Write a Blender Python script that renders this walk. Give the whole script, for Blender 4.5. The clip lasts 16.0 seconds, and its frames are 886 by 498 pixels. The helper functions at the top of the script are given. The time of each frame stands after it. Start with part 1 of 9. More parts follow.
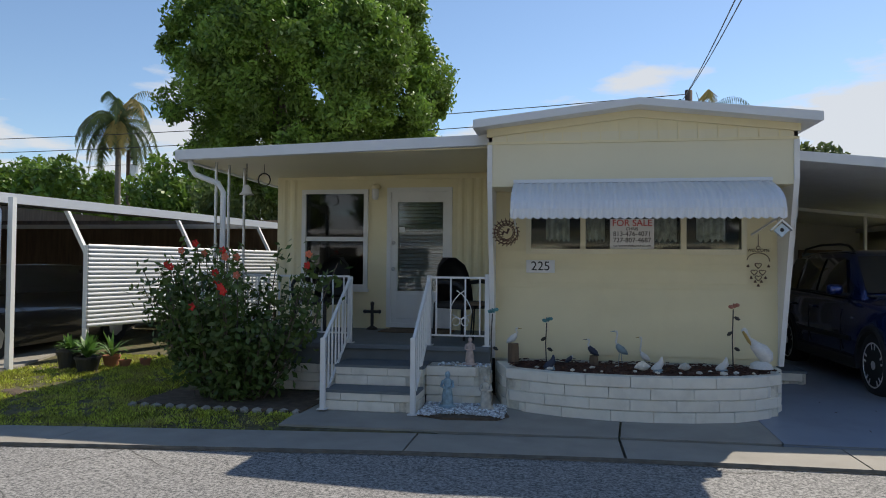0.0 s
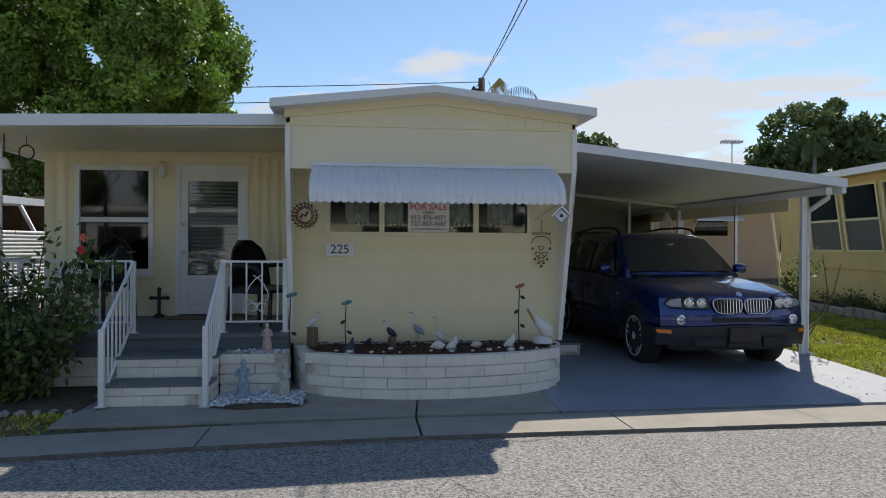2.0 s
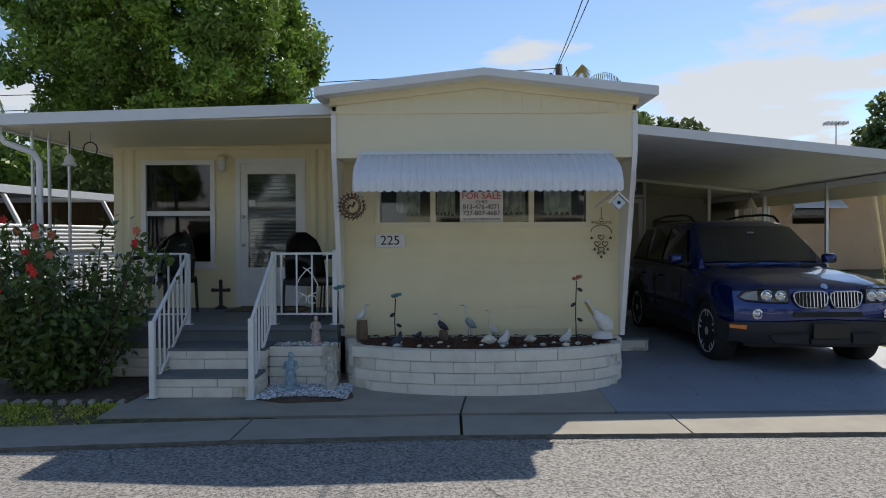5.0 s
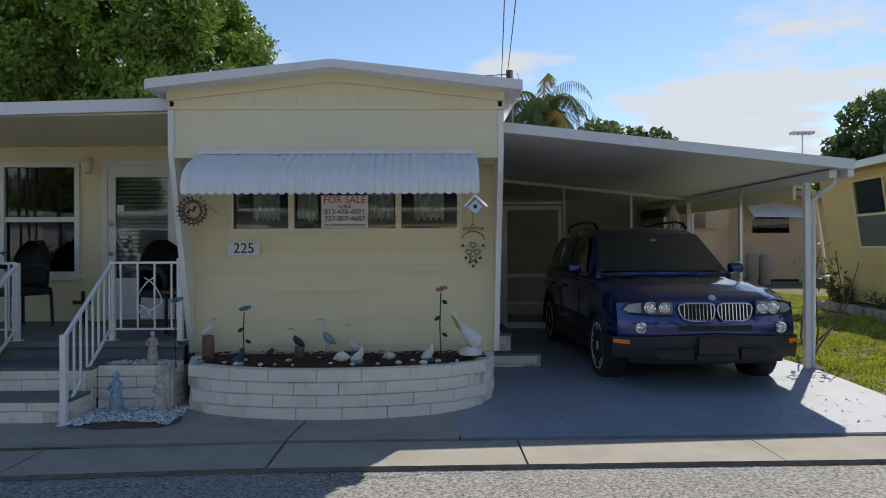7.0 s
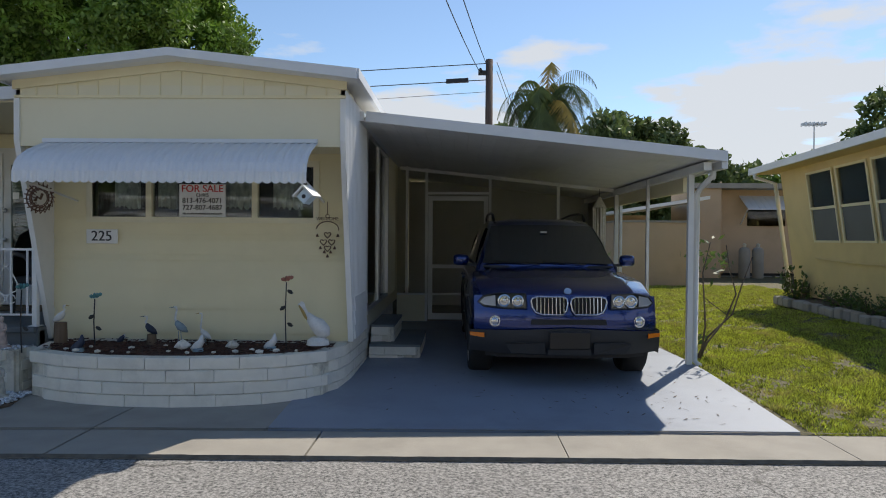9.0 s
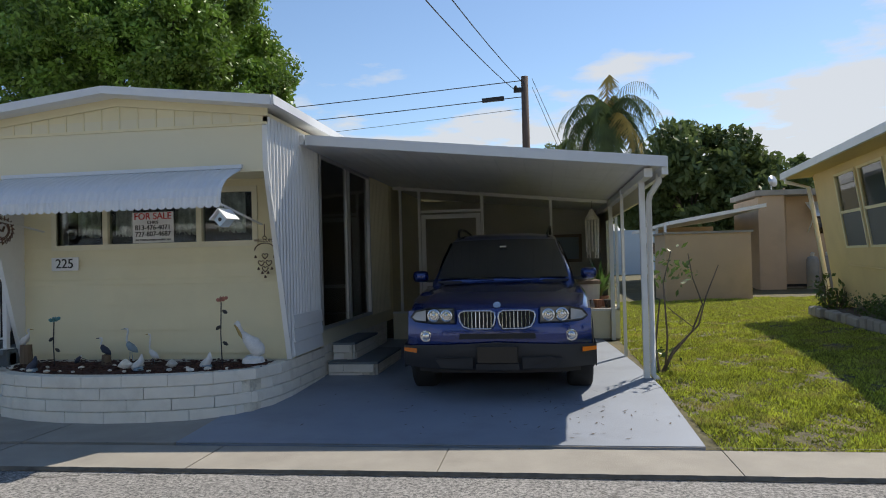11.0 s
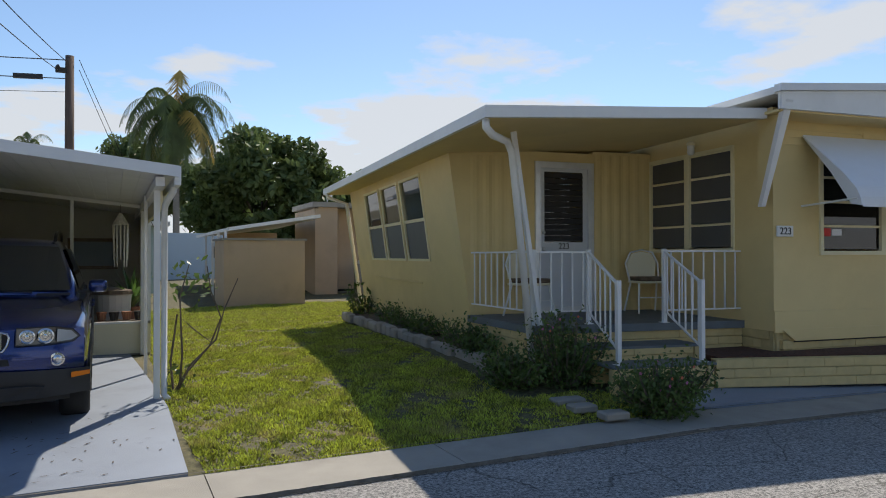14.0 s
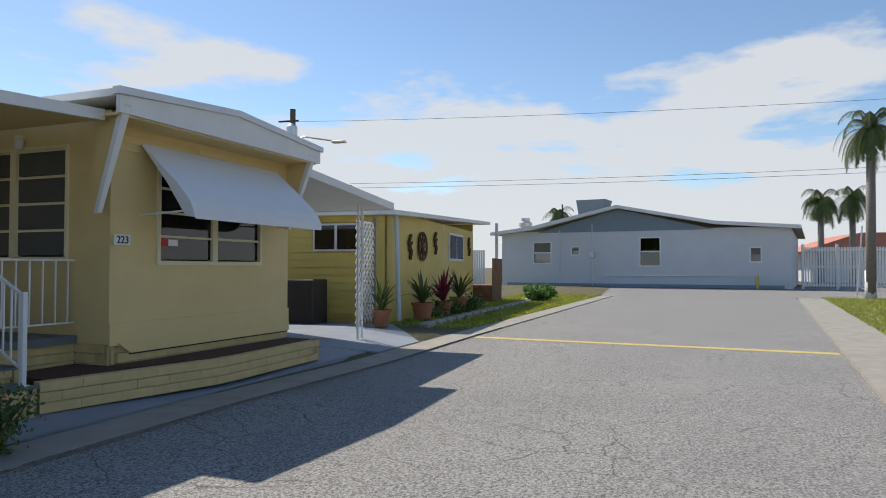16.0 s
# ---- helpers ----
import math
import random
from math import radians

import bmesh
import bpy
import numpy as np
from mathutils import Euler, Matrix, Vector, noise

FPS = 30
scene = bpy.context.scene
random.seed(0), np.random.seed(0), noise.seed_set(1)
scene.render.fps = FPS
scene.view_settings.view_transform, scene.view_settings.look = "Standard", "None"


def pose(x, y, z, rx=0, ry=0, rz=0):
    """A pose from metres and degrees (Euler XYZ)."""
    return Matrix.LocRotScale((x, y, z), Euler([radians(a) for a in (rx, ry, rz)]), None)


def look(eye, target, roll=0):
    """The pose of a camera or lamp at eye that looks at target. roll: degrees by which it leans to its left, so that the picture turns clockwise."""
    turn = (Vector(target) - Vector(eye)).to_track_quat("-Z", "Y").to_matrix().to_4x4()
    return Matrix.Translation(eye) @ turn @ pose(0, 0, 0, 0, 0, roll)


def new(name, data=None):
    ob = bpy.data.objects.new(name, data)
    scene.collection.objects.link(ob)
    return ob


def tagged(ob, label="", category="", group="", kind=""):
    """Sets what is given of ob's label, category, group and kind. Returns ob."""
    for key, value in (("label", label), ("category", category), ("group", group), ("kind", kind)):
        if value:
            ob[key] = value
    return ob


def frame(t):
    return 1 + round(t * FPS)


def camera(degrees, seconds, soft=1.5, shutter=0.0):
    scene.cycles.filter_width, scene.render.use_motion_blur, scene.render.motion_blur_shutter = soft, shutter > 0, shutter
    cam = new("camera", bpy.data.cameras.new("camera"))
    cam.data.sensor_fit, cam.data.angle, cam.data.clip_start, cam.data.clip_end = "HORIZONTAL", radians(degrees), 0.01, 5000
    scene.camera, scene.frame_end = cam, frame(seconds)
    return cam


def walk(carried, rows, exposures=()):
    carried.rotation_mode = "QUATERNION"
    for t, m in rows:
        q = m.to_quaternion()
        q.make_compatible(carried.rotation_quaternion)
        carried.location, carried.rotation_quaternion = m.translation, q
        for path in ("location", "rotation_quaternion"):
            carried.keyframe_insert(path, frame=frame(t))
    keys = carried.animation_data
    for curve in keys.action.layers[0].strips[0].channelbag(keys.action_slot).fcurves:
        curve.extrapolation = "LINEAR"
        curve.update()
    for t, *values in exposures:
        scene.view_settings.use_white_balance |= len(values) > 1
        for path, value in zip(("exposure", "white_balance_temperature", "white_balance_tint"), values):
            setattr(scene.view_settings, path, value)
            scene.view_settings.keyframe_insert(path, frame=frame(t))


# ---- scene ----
cam = camera(64.7, 16.0, soft=1.0)
PATH = [
    (0, (1.17, -0.062, 1.464), (0.841, 1.911, 1.513), 0.5),
    (0.5, (1.164, -0.094, 1.476), (0.992, 1.898, 1.508), 0.5),
    (1, (1.157, -0.084, 1.485), (1.119, 1.916, 1.504), 0.6),
    (1.5, (1.149, -0.057, 1.499), (1.255, 1.94, 1.506), 0.5),
    (2, (1.181, -0.038, 1.512), (1.417, 1.948, 1.504), 0.3),
    (2.5, (1.2, -0.016, 1.532), (1.549, 1.954, 1.508), 0.1),
    (3, (1.224, 0.003, 1.518), (1.652, 1.957, 1.487), -0.0),
    (3.5, (1.228, -0.026, 1.5), (1.664, 1.926, 1.468), -0.2),
    (4, (1.262, -0.033, 1.503), (1.422, 1.961, 1.47), -0.3),
    (4.2, (1.303, -0.012, 1.502), (1.334, 1.988, 1.469), -0.2),
    (6.3, (2.299, 0.679, 1.471), (2.273, 2.679, 1.446), -0.2),
    (6.5, (2.435, 0.728, 1.467), (2.425, 2.727, 1.445), -0.2),
    (7, (2.801, 0.804, 1.47), (2.832, 2.804, 1.467), -0.2),
    (7.5, (3.236, 0.813, 1.452), (3.279, 2.813, 1.439), -0.1),
    (8, (3.633, 0.849, 1.437), (3.683, 2.848, 1.405), -0.0),
    (8.5, (4.045, 0.88, 1.449), (4.085, 2.879, 1.428), 0.0),
    (9, (4.478, 0.857, 1.479), (4.432, 2.856, 1.447), 0.4),
    (9.2, (4.641, 0.855, 1.466), (4.586, 2.854, 1.429), 0.2),
    (11.3, (6.17, 0.934, 1.422), (5.787, 2.897, 1.462), -1.9),
    (11.5, (6.281, 0.912, 1.435), (5.842, 2.862, 1.475), -1.9),
    (12, (6.497, 0.89, 1.505), (6.062, 2.842, 1.528), -0.2),
    (12.5, (6.595, 1.002, 1.49), (6.298, 2.979, 1.523), -0.3),
    (13, (6.583, 0.992, 1.537), (6.575, 2.992, 1.552), 0.2),
    (13.1, (6.583, 1.016, 1.53), (6.662, 3.014, 1.549), -0.1),
    (13.5, (6.599, 1.034, 1.519), (7.001, 2.993, 1.529), 0.1),
    (14, (6.617, 1.027, 1.53), (7.471, 2.835, 1.549), -0.1),
    (14.5, (6.683, 0.987, 1.548), (7.918, 2.559, 1.577), -0.0),
    (15, (6.759, 1.014, 1.535), (8.289, 2.3, 1.58), 0.4),
    (15.5, (6.954, 1.097, 1.512), (8.738, 1.999, 1.571), 0.1),
    (16, (7.065, 1.147, 1.503), (8.995, 1.671, 1.556), 0.1),
]
walk(cam, [(t, look(eye, target, roll)) for t, eye, target, roll in PATH], exposures=[(0, 0.11, 6900, 10)])

# ---- sky and sun ----
SUN_TO = Vector((0.50, 0.77, 1.0)).normalized()
world = bpy.data.worlds.new("sky")
scene.world = world
world.use_nodes = True
wn, wl = world.node_tree.nodes, world.node_tree.links
wn.clear()
w_out, w_bg = wn.new("ShaderNodeOutputWorld"), wn.new("ShaderNodeBackground")
w_sky = wn.new("ShaderNodeTexSky")
w_sky.sky_type, w_sky.sun_disc = "NISHITA", False
w_sky.sun_elevation = math.asin(SUN_TO.z)
w_sky.sun_rotation = math.atan2(SUN_TO.x, SUN_TO.y)
w_sky.air_density, w_sky.dust_density, w_sky.ozone_density = 1.0, 0.15, 4.6
w_co, w_sep = wn.new("ShaderNodeTexCoord"), wn.new("ShaderNodeSeparateXYZ")
wl.new(w_co.outputs["Generated"], w_sep.inputs[0])


def w_math(op, a, b=None):
    n = wn.new("ShaderNodeMath")
    n.operation = op
    for i, v in enumerate((a, b)):
        if v is None:
            continue
        if isinstance(v, (int, float)):
            n.inputs[i].default_value = v
        else:
            wl.new(v, n.inputs[i])
    return n.outputs[0]


w_h = w_math("ADD", w_math("MAXIMUM", w_sep.outputs[2], 0.0), 0.10)
w_cb = wn.new("ShaderNodeCombineXYZ")
wl.new(w_math("DIVIDE", w_sep.outputs[0], w_h), w_cb.inputs[0])
wl.new(w_math("DIVIDE", w_sep.outputs[1], w_h), w_cb.inputs[1])
w_n = wn.new("ShaderNodeTexNoise")
w_n.inputs["Scale"].default_value, w_n.inputs["Detail"].default_value, w_n.inputs["Roughness"].default_value = 1.05, 10, 0.55
wl.new(w_cb.outputs[0], w_n.inputs["Vector"])
w_el = wn.new("ShaderNodeMapRange")
w_el.inputs["From Min"].default_value, w_el.inputs["From Max"].default_value = 0.02, 0.42
w_el.inputs["To Min"].default_value, w_el.inputs["To Max"].default_value = 0.24, -0.17
wl.new(w_sep.outputs[2], w_el.inputs["Value"])
w_az = w_math("MULTIPLY", w_sep.outputs[0], 0.035)
w_ramp = wn.new("ShaderNodeValToRGB")
w_ramp.color_ramp.elements[0].position, w_ramp.color_ramp.elements[1].position = 0.535, 0.61
wl.new(w_math("ADD", w_math("ADD", w_n.outputs[0], w_el.outputs[0]), w_az), w_ramp.inputs[0])
w_mix = wn.new("ShaderNodeMixRGB")
w_mix.inputs[2].default_value = (4.7, 5.05, 5.6, 1)
wl.new(w_math("MULTIPLY", w_ramp.outputs[0], 0.93), w_mix.inputs[0])
wl.new(w_sky.outputs[0], w_mix.inputs[1])
wl.new(w_mix.outputs[0], w_bg.inputs["Color"])
w_bg.inputs["Strength"].default_value = 0.135
wl.new(w_bg.outputs[0], w_out.inputs[0])

sun = new("sun", bpy.data.lights.new("sun", "SUN"))
sun.data.energy, sun.data.angle, sun.data.color = 4.4, radians(0.53), (1.0, 0.95, 0.87)
sun.matrix_world = look(SUN_TO * 60, (0, 0, 0))
scene.view_settings.exposure = 0.0

# ---- materials ----
def mat(name, col, rough=0.6, metal=0.0, var=0.12, scale=6.0, bump=0.15, fine=60.0, stain=None, stain_amt=0.35, stain_scale=1.2, coat=0.0, rnd=0.0, spec=None, stretch=None, leaf=False, island=0.0):
    m = bpy.data.materials.new(name)
    m.use_nodes = True
    n, l = m.node_tree.nodes, m.node_tree.links
    b = n["Principled BSDF"]
    b.inputs["Roughness"].default_value, b.inputs["Metallic"].default_value = rough, metal
    b.inputs["Coat Weight"].default_value = coat
    b.inputs["Coat Roughness"].default_value = 0.05
    if spec is not None:
        b.inputs["Specular IOR Level"].default_value = spec
    tc = n.new("ShaderNodeTexCoord")
    vec = tc.outputs["Object"]
    if stretch:
        mp = n.new("ShaderNodeMapping")
        mp.inputs["Scale"].default_value = stretch
        l.new(vec, mp.inputs[0])
        vec = mp.outputs[0]
    n1 = n.new("ShaderNodeTexNoise")
    n1.inputs["Scale"].default_value, n1.inputs["Detail"].default_value = scale, 5
    l.new(vec, n1.inputs["Vector"])
    hsv = n.new("ShaderNodeHueSaturation")
    hsv.inputs["Color"].default_value = (*col, 1)
    mr = n.new("ShaderNodeMapRange")
    mr.inputs["From Min"].default_value, mr.inputs["From Max"].default_value = 0.3, 0.7
    mr.inputs["To Min"].default_value, mr.inputs["To Max"].default_value = 1 - var, 1 + var
    l.new(n1.outputs[0], mr.inputs[0])
    val = mr.outputs[0]
    if rnd:
        oi = n.new("ShaderNodeObjectInfo")
        r2 = n.new("ShaderNodeMapRange")
        r2.inputs["To Min"].default_value, r2.inputs["To Max"].default_value = 1 - rnd, 1 + rnd
        l.new(oi.outputs["Random"], r2.inputs[0])
        mu = n.new("ShaderNodeMath")
        mu.operation = "MULTIPLY"
        l.new(val, mu.inputs[0]), l.new(r2.outputs[0], mu.inputs[1])
        val = mu.outputs[0]
    if island:
        ge, r3, m3 = n.new("ShaderNodeNewGeometry"), n.new("ShaderNodeMapRange"), n.new("ShaderNodeMath")
        r3.inputs["To Min"].default_value, r3.inputs["To Max"].default_value = 1 - island, 1 + island
        m3.operation = "MULTIPLY"
        l.new(ge.outputs["Random Per Island"], r3.inputs[0]), l.new(val, m3.inputs[0]), l.new(r3.outputs[0], m3.inputs[1])
        val = m3.outputs[0]
    l.new(val, hsv.inputs["Value"])
    out = hsv.outputs[0]
    if stain:
        n3 = n.new("ShaderNodeTexNoise")
        n3.inputs["Scale"].default_value, n3.inputs["Detail"].default_value, n3.inputs["Roughness"].default_value = stain_scale, 8, 0.65
        l.new(vec, n3.inputs["Vector"])
        rp = n.new("ShaderNodeValToRGB")
        rp.color_ramp.elements[0].position, rp.color_ramp.elements[1].position = 0.50, 0.72
        l.new(n3.outputs[0], rp.inputs[0])
        ma = n.new("ShaderNodeMath")
        ma.operation = "MULTIPLY"
        ma.inputs[1].default_value = stain_amt
        l.new(rp.outputs[0], ma.inputs[0])
        mx = n.new("ShaderNodeMixRGB")
        mx.inputs[2].default_value = (*stain, 1)
        l.new(ma.outputs[0], mx.inputs[0]), l.new(out, mx.inputs[1])
        out = mx.outputs[0]
    l.new(out, b.inputs["Base Color"])
    if leaf:
        # thin leaves let light through
        tr, ms = n.new("ShaderNodeBsdfTranslucent"), n.new("ShaderNodeMixShader")
        l.new(out, tr.inputs["Color"])
        ms.inputs[0].default_value = 0.28
        l.new(b.outputs[0], ms.inputs[1]), l.new(tr.outputs[0], ms.inputs[2])
        l.new(ms.outputs[0], n["Material Output"].inputs["Surface"])
    if bump:
        n2 = n.new("ShaderNodeTexNoise")
        n2.inputs["Scale"].default_value, n2.inputs["Detail"].default_value = fine, 4
        l.new(vec, n2.inputs["Vector"])
        bp = n.new("ShaderNodeBump")
        bp.inputs["Strength"].default_value, bp.inputs["Distance"].default_value = bump, 0.01
        l.new(n2.outputs[0], bp.inputs["Height"]), l.new(bp.outputs[0], b.inputs["Normal"])
    return m


def glass_mat(name, tint, rough=0.03, clear=0.45):
    """Window glass: part mirror, part see-through with a tint."""
    m = bpy.data.materials.new(name)
    m.use_nodes = True
    n, l = m.node_tree.nodes, m.node_tree.links
    n.clear()
    o, mx, g, t, f = (n.new(k) for k in ("ShaderNodeOutputMaterial", "ShaderNodeMixShader", "ShaderNodeBsdfGlossy", "ShaderNodeBsdfTransparent", "ShaderNodeFresnel"))
    g.inputs["Roughness"].default_value, t.inputs[0].default_value = rough, (*tint, 1)
    f.inputs[0].default_value = 1.55
    ad = n.new("ShaderNodeMath")
    ad.operation = "ADD"
    ad.inputs[1].default_value = 1 - clear - 0.5 if clear < 0.5 else 0.02
    l.new(f.outputs[0], ad.inputs[0])
    l.new(ad.outputs[0], mx.inputs[0]), l.new(t.outputs[0], mx.inputs[1]), l.new(g.outputs[0], mx.inputs[2]), l.new(mx.outputs[0], o.inputs[0])
    return m


M = {}
M["cream"] = mat("cream_paint", (0.80, 0.72, 0.47), 0.55, var=0.04, scale=1.5, bump=0.08, stain=(0.55, 0.47, 0.27), stain_amt=0.25, stain_scale=0.9)
M["cream_light"] = mat("cream_header_paint", (0.78, 0.72, 0.52), 0.5, var=0.03, scale=1.2, bump=0.05, stain=(0.6, 0.54, 0.36), stain_amt=0.2)
M["yellow"] = mat("yellow_paint", (0.73, 0.57, 0.27), 0.55, var=0.05, scale=1.5, bump=0.08, stain=(0.52, 0.38, 0.15), stain_amt=0.3, stain_scale=0.8)
M["yellow2"] = mat("bright_yellow_paint", (0.66, 0.50, 0.13), 0.55, var=0.05, scale=2, bump=0.08)
M["tan"] = mat("tan_paint", (0.58, 0.42, 0.27), 0.65, var=0.05, scale=1.5, bump=0.08, stain=(0.36, 0.25, 0.16), stain_amt=0.35)
M["white"] = mat("white_paint", (0.78, 0.78, 0.76), 0.45, var=0.03, scale=3, bump=0.05, stain=(0.55, 0.54, 0.5), stain_amt=0.25, stain_scale=2)
M["awning"] = mat("white_aluminium", (0.74, 0.76, 0.78), 0.4, var=0.03, scale=3, bump=0.04, stain=(0.5, 0.5, 0.48), stain_amt=0.2, stain_scale=3)
M["white_warm"] = mat("cream_white_block_paint", (0.80, 0.76, 0.66), 0.7, var=0.04, scale=7, bump=0.5, fine=35, stain=(0.40, 0.36, 0.28), stain_amt=0.28, stain_scale=5, rnd=0.02)
M["mortar"] = mat("painted_joint", (0.70, 0.66, 0.55), 0.85, var=0.1, scale=9, bump=0.4, stain=(0.10, 0.09, 0.07), stain_amt=0.75, stain_scale=4)
M["yblock"] = mat("yellow_block_paint", (0.62, 0.48, 0.22), 0.7, var=0.07, scale=7, bump=0.5, fine=35, stain=(0.36, 0.28, 0.15), stain_amt=0.3, stain_scale=5, rnd=0.02)
M["ymortar"] = mat("yellow_joint", (0.52, 0.41, 0.20), 0.85, var=0.1, scale=9, bump=0.4)
M["concrete"] = mat("concrete", (0.33, 0.305, 0.26), 0.85, var=0.10, scale=3, bump=0.35, fine=120, stain=(0.20, 0.18, 0.15), stain_amt=0.4, stain_scale=1.3)
M["blue_paint"] = mat("blue_grey_floor_paint", (0.25, 0.285, 0.34), 0.55, var=0.06, scale=1.6, bump=0.15, fine=90, stain=(0.15, 0.165, 0.19), stain_amt=0.55, stain_scale=0.9)
M["step_paint"] = mat("grey_step_paint", (0.13, 0.155, 0.17), 0.6, var=0.12, scale=4, bump=0.2, stain=(0.22, 0.22, 0.2), stain_amt=0.25, stain_scale=3)
M["grass"] = mat("lawn_soil", (0.10, 0.09, 0.04), 0.9, var=0.6, scale=16, bump=0.7, fine=90, stain=(0.26, 0.19, 0.08), stain_amt=0.5, stain_scale=1.1)
M["blade"] = mat("grass_blade", (0.40, 0.44, 0.06), 0.6, var=0.3, scale=3.5, bump=0, stain=(0.50, 0.38, 0.18), stain_amt=0.7, stain_scale=2.2, leaf=True, island=0.75)
M["black"] = mat("black_plastic", (0.02, 0.02, 0.022), 0.5, var=0.1, bump=0.05)
M["iron"] = mat("black_iron", (0.025, 0.023, 0.022), 0.6, var=0.2, bump=0.15)
# near black: shade put into colour for rooms and gaps, plus dark parts
M["dark"] = mat("shade_and_dark_parts", (0.035, 0.033, 0.032), 0.9, var=0.2, scale=2, bump=0.0)
M["room"] = mat("dim_room_wall", (0.55, 0.53, 0.46), 0.9, var=0.1, scale=2, bump=0.0)
M["grey_wall"] = mat("pale_grey_stucco", (0.62, 0.64, 0.66), 0.8, var=0.04, scale=1, bump=0.2, stain=(0.45, 0.46, 0.47), stain_amt=0.25, stain_scale=0.5)
M["slate"] = mat("slate_blue_siding", (0.22, 0.28, 0.33), 0.7, var=0.05, scale=2, bump=0.1)
M["alu"] = mat("aluminium", (0.62, 0.63, 0.64), 0.35, metal=0.7, var=0.06, scale=8, bump=0.05)
# wood colour, also put on the neighbour's walls in place of carport shade
M["wood"] = mat("grey_brown_wood_and_shade", (0.16, 0.11, 0.07), 0.8, var=0.25, scale=4, bump=0.4, stretch=(4, 4, 0.4))
M["redwood"] = mat("red_brown_deck", (0.22, 0.10, 0.05), 0.7, var=0.25, scale=4, bump=0.3)
M["tile_roof"] = mat("coral_roof", (0.55, 0.22, 0.15), 0.8, var=0.1, scale=3, bump=0.3)
M["glass"] = glass_mat("window_glass", (0.82, 0.87, 0.87), clear=0.5)
M["glass_d"] = glass_mat("dark_window_glass", (0.32, 0.34, 0.35), clear=0.48)
M["screen"] = mat("insect_screen", (0.105, 0.115, 0.12), 0.5, var=0.05, scale=3, bump=0.1)
M["screen_pale"] = mat("grey_screen", (0.09, 0.092, 0.09), 0.5, var=0.06, scale=2, bump=0.05)
M["slateb"] = mat("grey_blind", (0.34, 0.35, 0.35), 0.6, var=0.05, scale=3, bump=0.1)
M["terracotta"] = mat("terracotta", (0.36, 0.15, 0.08), 0.8, var=0.15, scale=8, bump=0.2)
M["mulch"] = mat("dark_mulch", (0.085, 0.038, 0.026), 0.95, var=0.5, scale=30, bump=1.0, fine=50)
M["soil"] = mat("soil", (0.11, 0.08, 0.055), 0.95, var=0.35, scale=12, bump=0.9, fine=40)
M["bark"] = mat("bark", (0.14, 0.11, 0.085), 0.9, var=0.3, scale=8, bump=0.8, fine=25, stretch=(3, 3, 0.6))
M["palm_bark"] = mat("palm_bark", (0.26, 0.23, 0.20), 0.9, var=0.2, scale=8, bump=0.6, fine=14, stretch=(0.5, 0.5, 6))
M["leaf"] = mat("tree_leaf", (0.155, 0.26, 0.04), 0.5, var=0.55, scale=0.9, bump=0, leaf=True)
M["leaf_dark"] = mat("dark_tree_leaf", (0.13, 0.18, 0.06), 0.6, var=0.4, scale=0.6, bump=0, leaf=True)
M["hib"] = mat("shrub_leaf", (0.095, 0.15, 0.035), 0.45, var=0.45, scale=4, bump=0, leaf=True)
M["palm"] = mat("palm_leaf", (0.10, 0.14, 0.04), 0.5, var=0.3, scale=1, bump=0, leaf=True)
M["palm_dry"] = mat("dry_palm_leaf", (0.40, 0.30, 0.08), 0.6, var=0.3, scale=1, bump=0, leaf=True)
M["red"] = mat("red_petal", (0.75, 0.03, 0.02), 0.5, var=0.15, bump=0, leaf=True)
M["coral"] = mat("coral_petal", (0.75, 0.22, 0.12), 0.5, var=0.15, bump=0, leaf=True)
M["tpole"] = mat("utility_pole_wood", (0.13, 0.09, 0.07), 0.9, var=0.3, scale=3, bump=0.5, stretch=(4, 4, 0.4))
M["yellow_line"] = mat("yellow_road_paint", (0.62, 0.47, 0.14), 0.7, var=0.15, scale=12, bump=0.2, fine=90, stain=(0.2, 0.18, 0.13), stain_amt=0.5, stain_scale=9)

# asphalt: pale worn aggregate with a net of cracks
asp = bpy.data.materials.new("asphalt")
asp.use_nodes = True
an, al = asp.node_tree.nodes, asp.node_tree.links
ab = an["Principled BSDF"]
ab.inputs["Roughness"].default_value = 0.85
atc = an.new("ShaderNodeTexCoord")
a1, a2, a4 = (an.new("ShaderNodeTexNoise") for _ in range(3))
a1.inputs["Scale"].default_value, a1.inputs["Detail"].default_value, a1.inputs["Roughness"].default_value = 42, 5, 0.9
a2.inputs["Scale"].default_value, a2.inputs["Detail"].default_value = 0.5, 6
a4.inputs["Scale"].default_value, a4.inputs["Detail"].default_value = 1.6, 6
ar = an.new("ShaderNodeValToRGB")
ar.color_ramp.elements[0].position, ar.color_ramp.elements[0].color = 0.40, (0.05, 0.052, 0.05, 1)
ar.color_ramp.elements[1].position, ar.color_ramp.elements[1].color = 0.60, (0.46, 0.44, 0.41, 1)
am = an.new("ShaderNodeMixRGB")
am.blend_type, am.inputs[0].default_value = "MULTIPLY", 0.6
ar2 = an.new("ShaderNodeValToRGB")
ar2.color_ramp.elements[0].position, ar2.color_ramp.elements[0].color = 0.3, (0.72, 0.72, 0.74, 1)
ar2.color_ramp.elements[1].position = 0.65
awarp = an.new("ShaderNodeMixRGB")
awarp.inputs[0].default_value = 0.22
av = an.new("ShaderNodeTexVoronoi")
av.feature, av.inputs["Scale"].default_value = "DISTANCE_TO_EDGE", 1.25
acr = an.new("ShaderNodeValToRGB")
acr.color_ramp.elements[0].position, acr.color_ramp.elements[0].color = 0.0, (0.30, 0.29, 0.27, 1)
acr.color_ramp.elements[1].position = 0.009
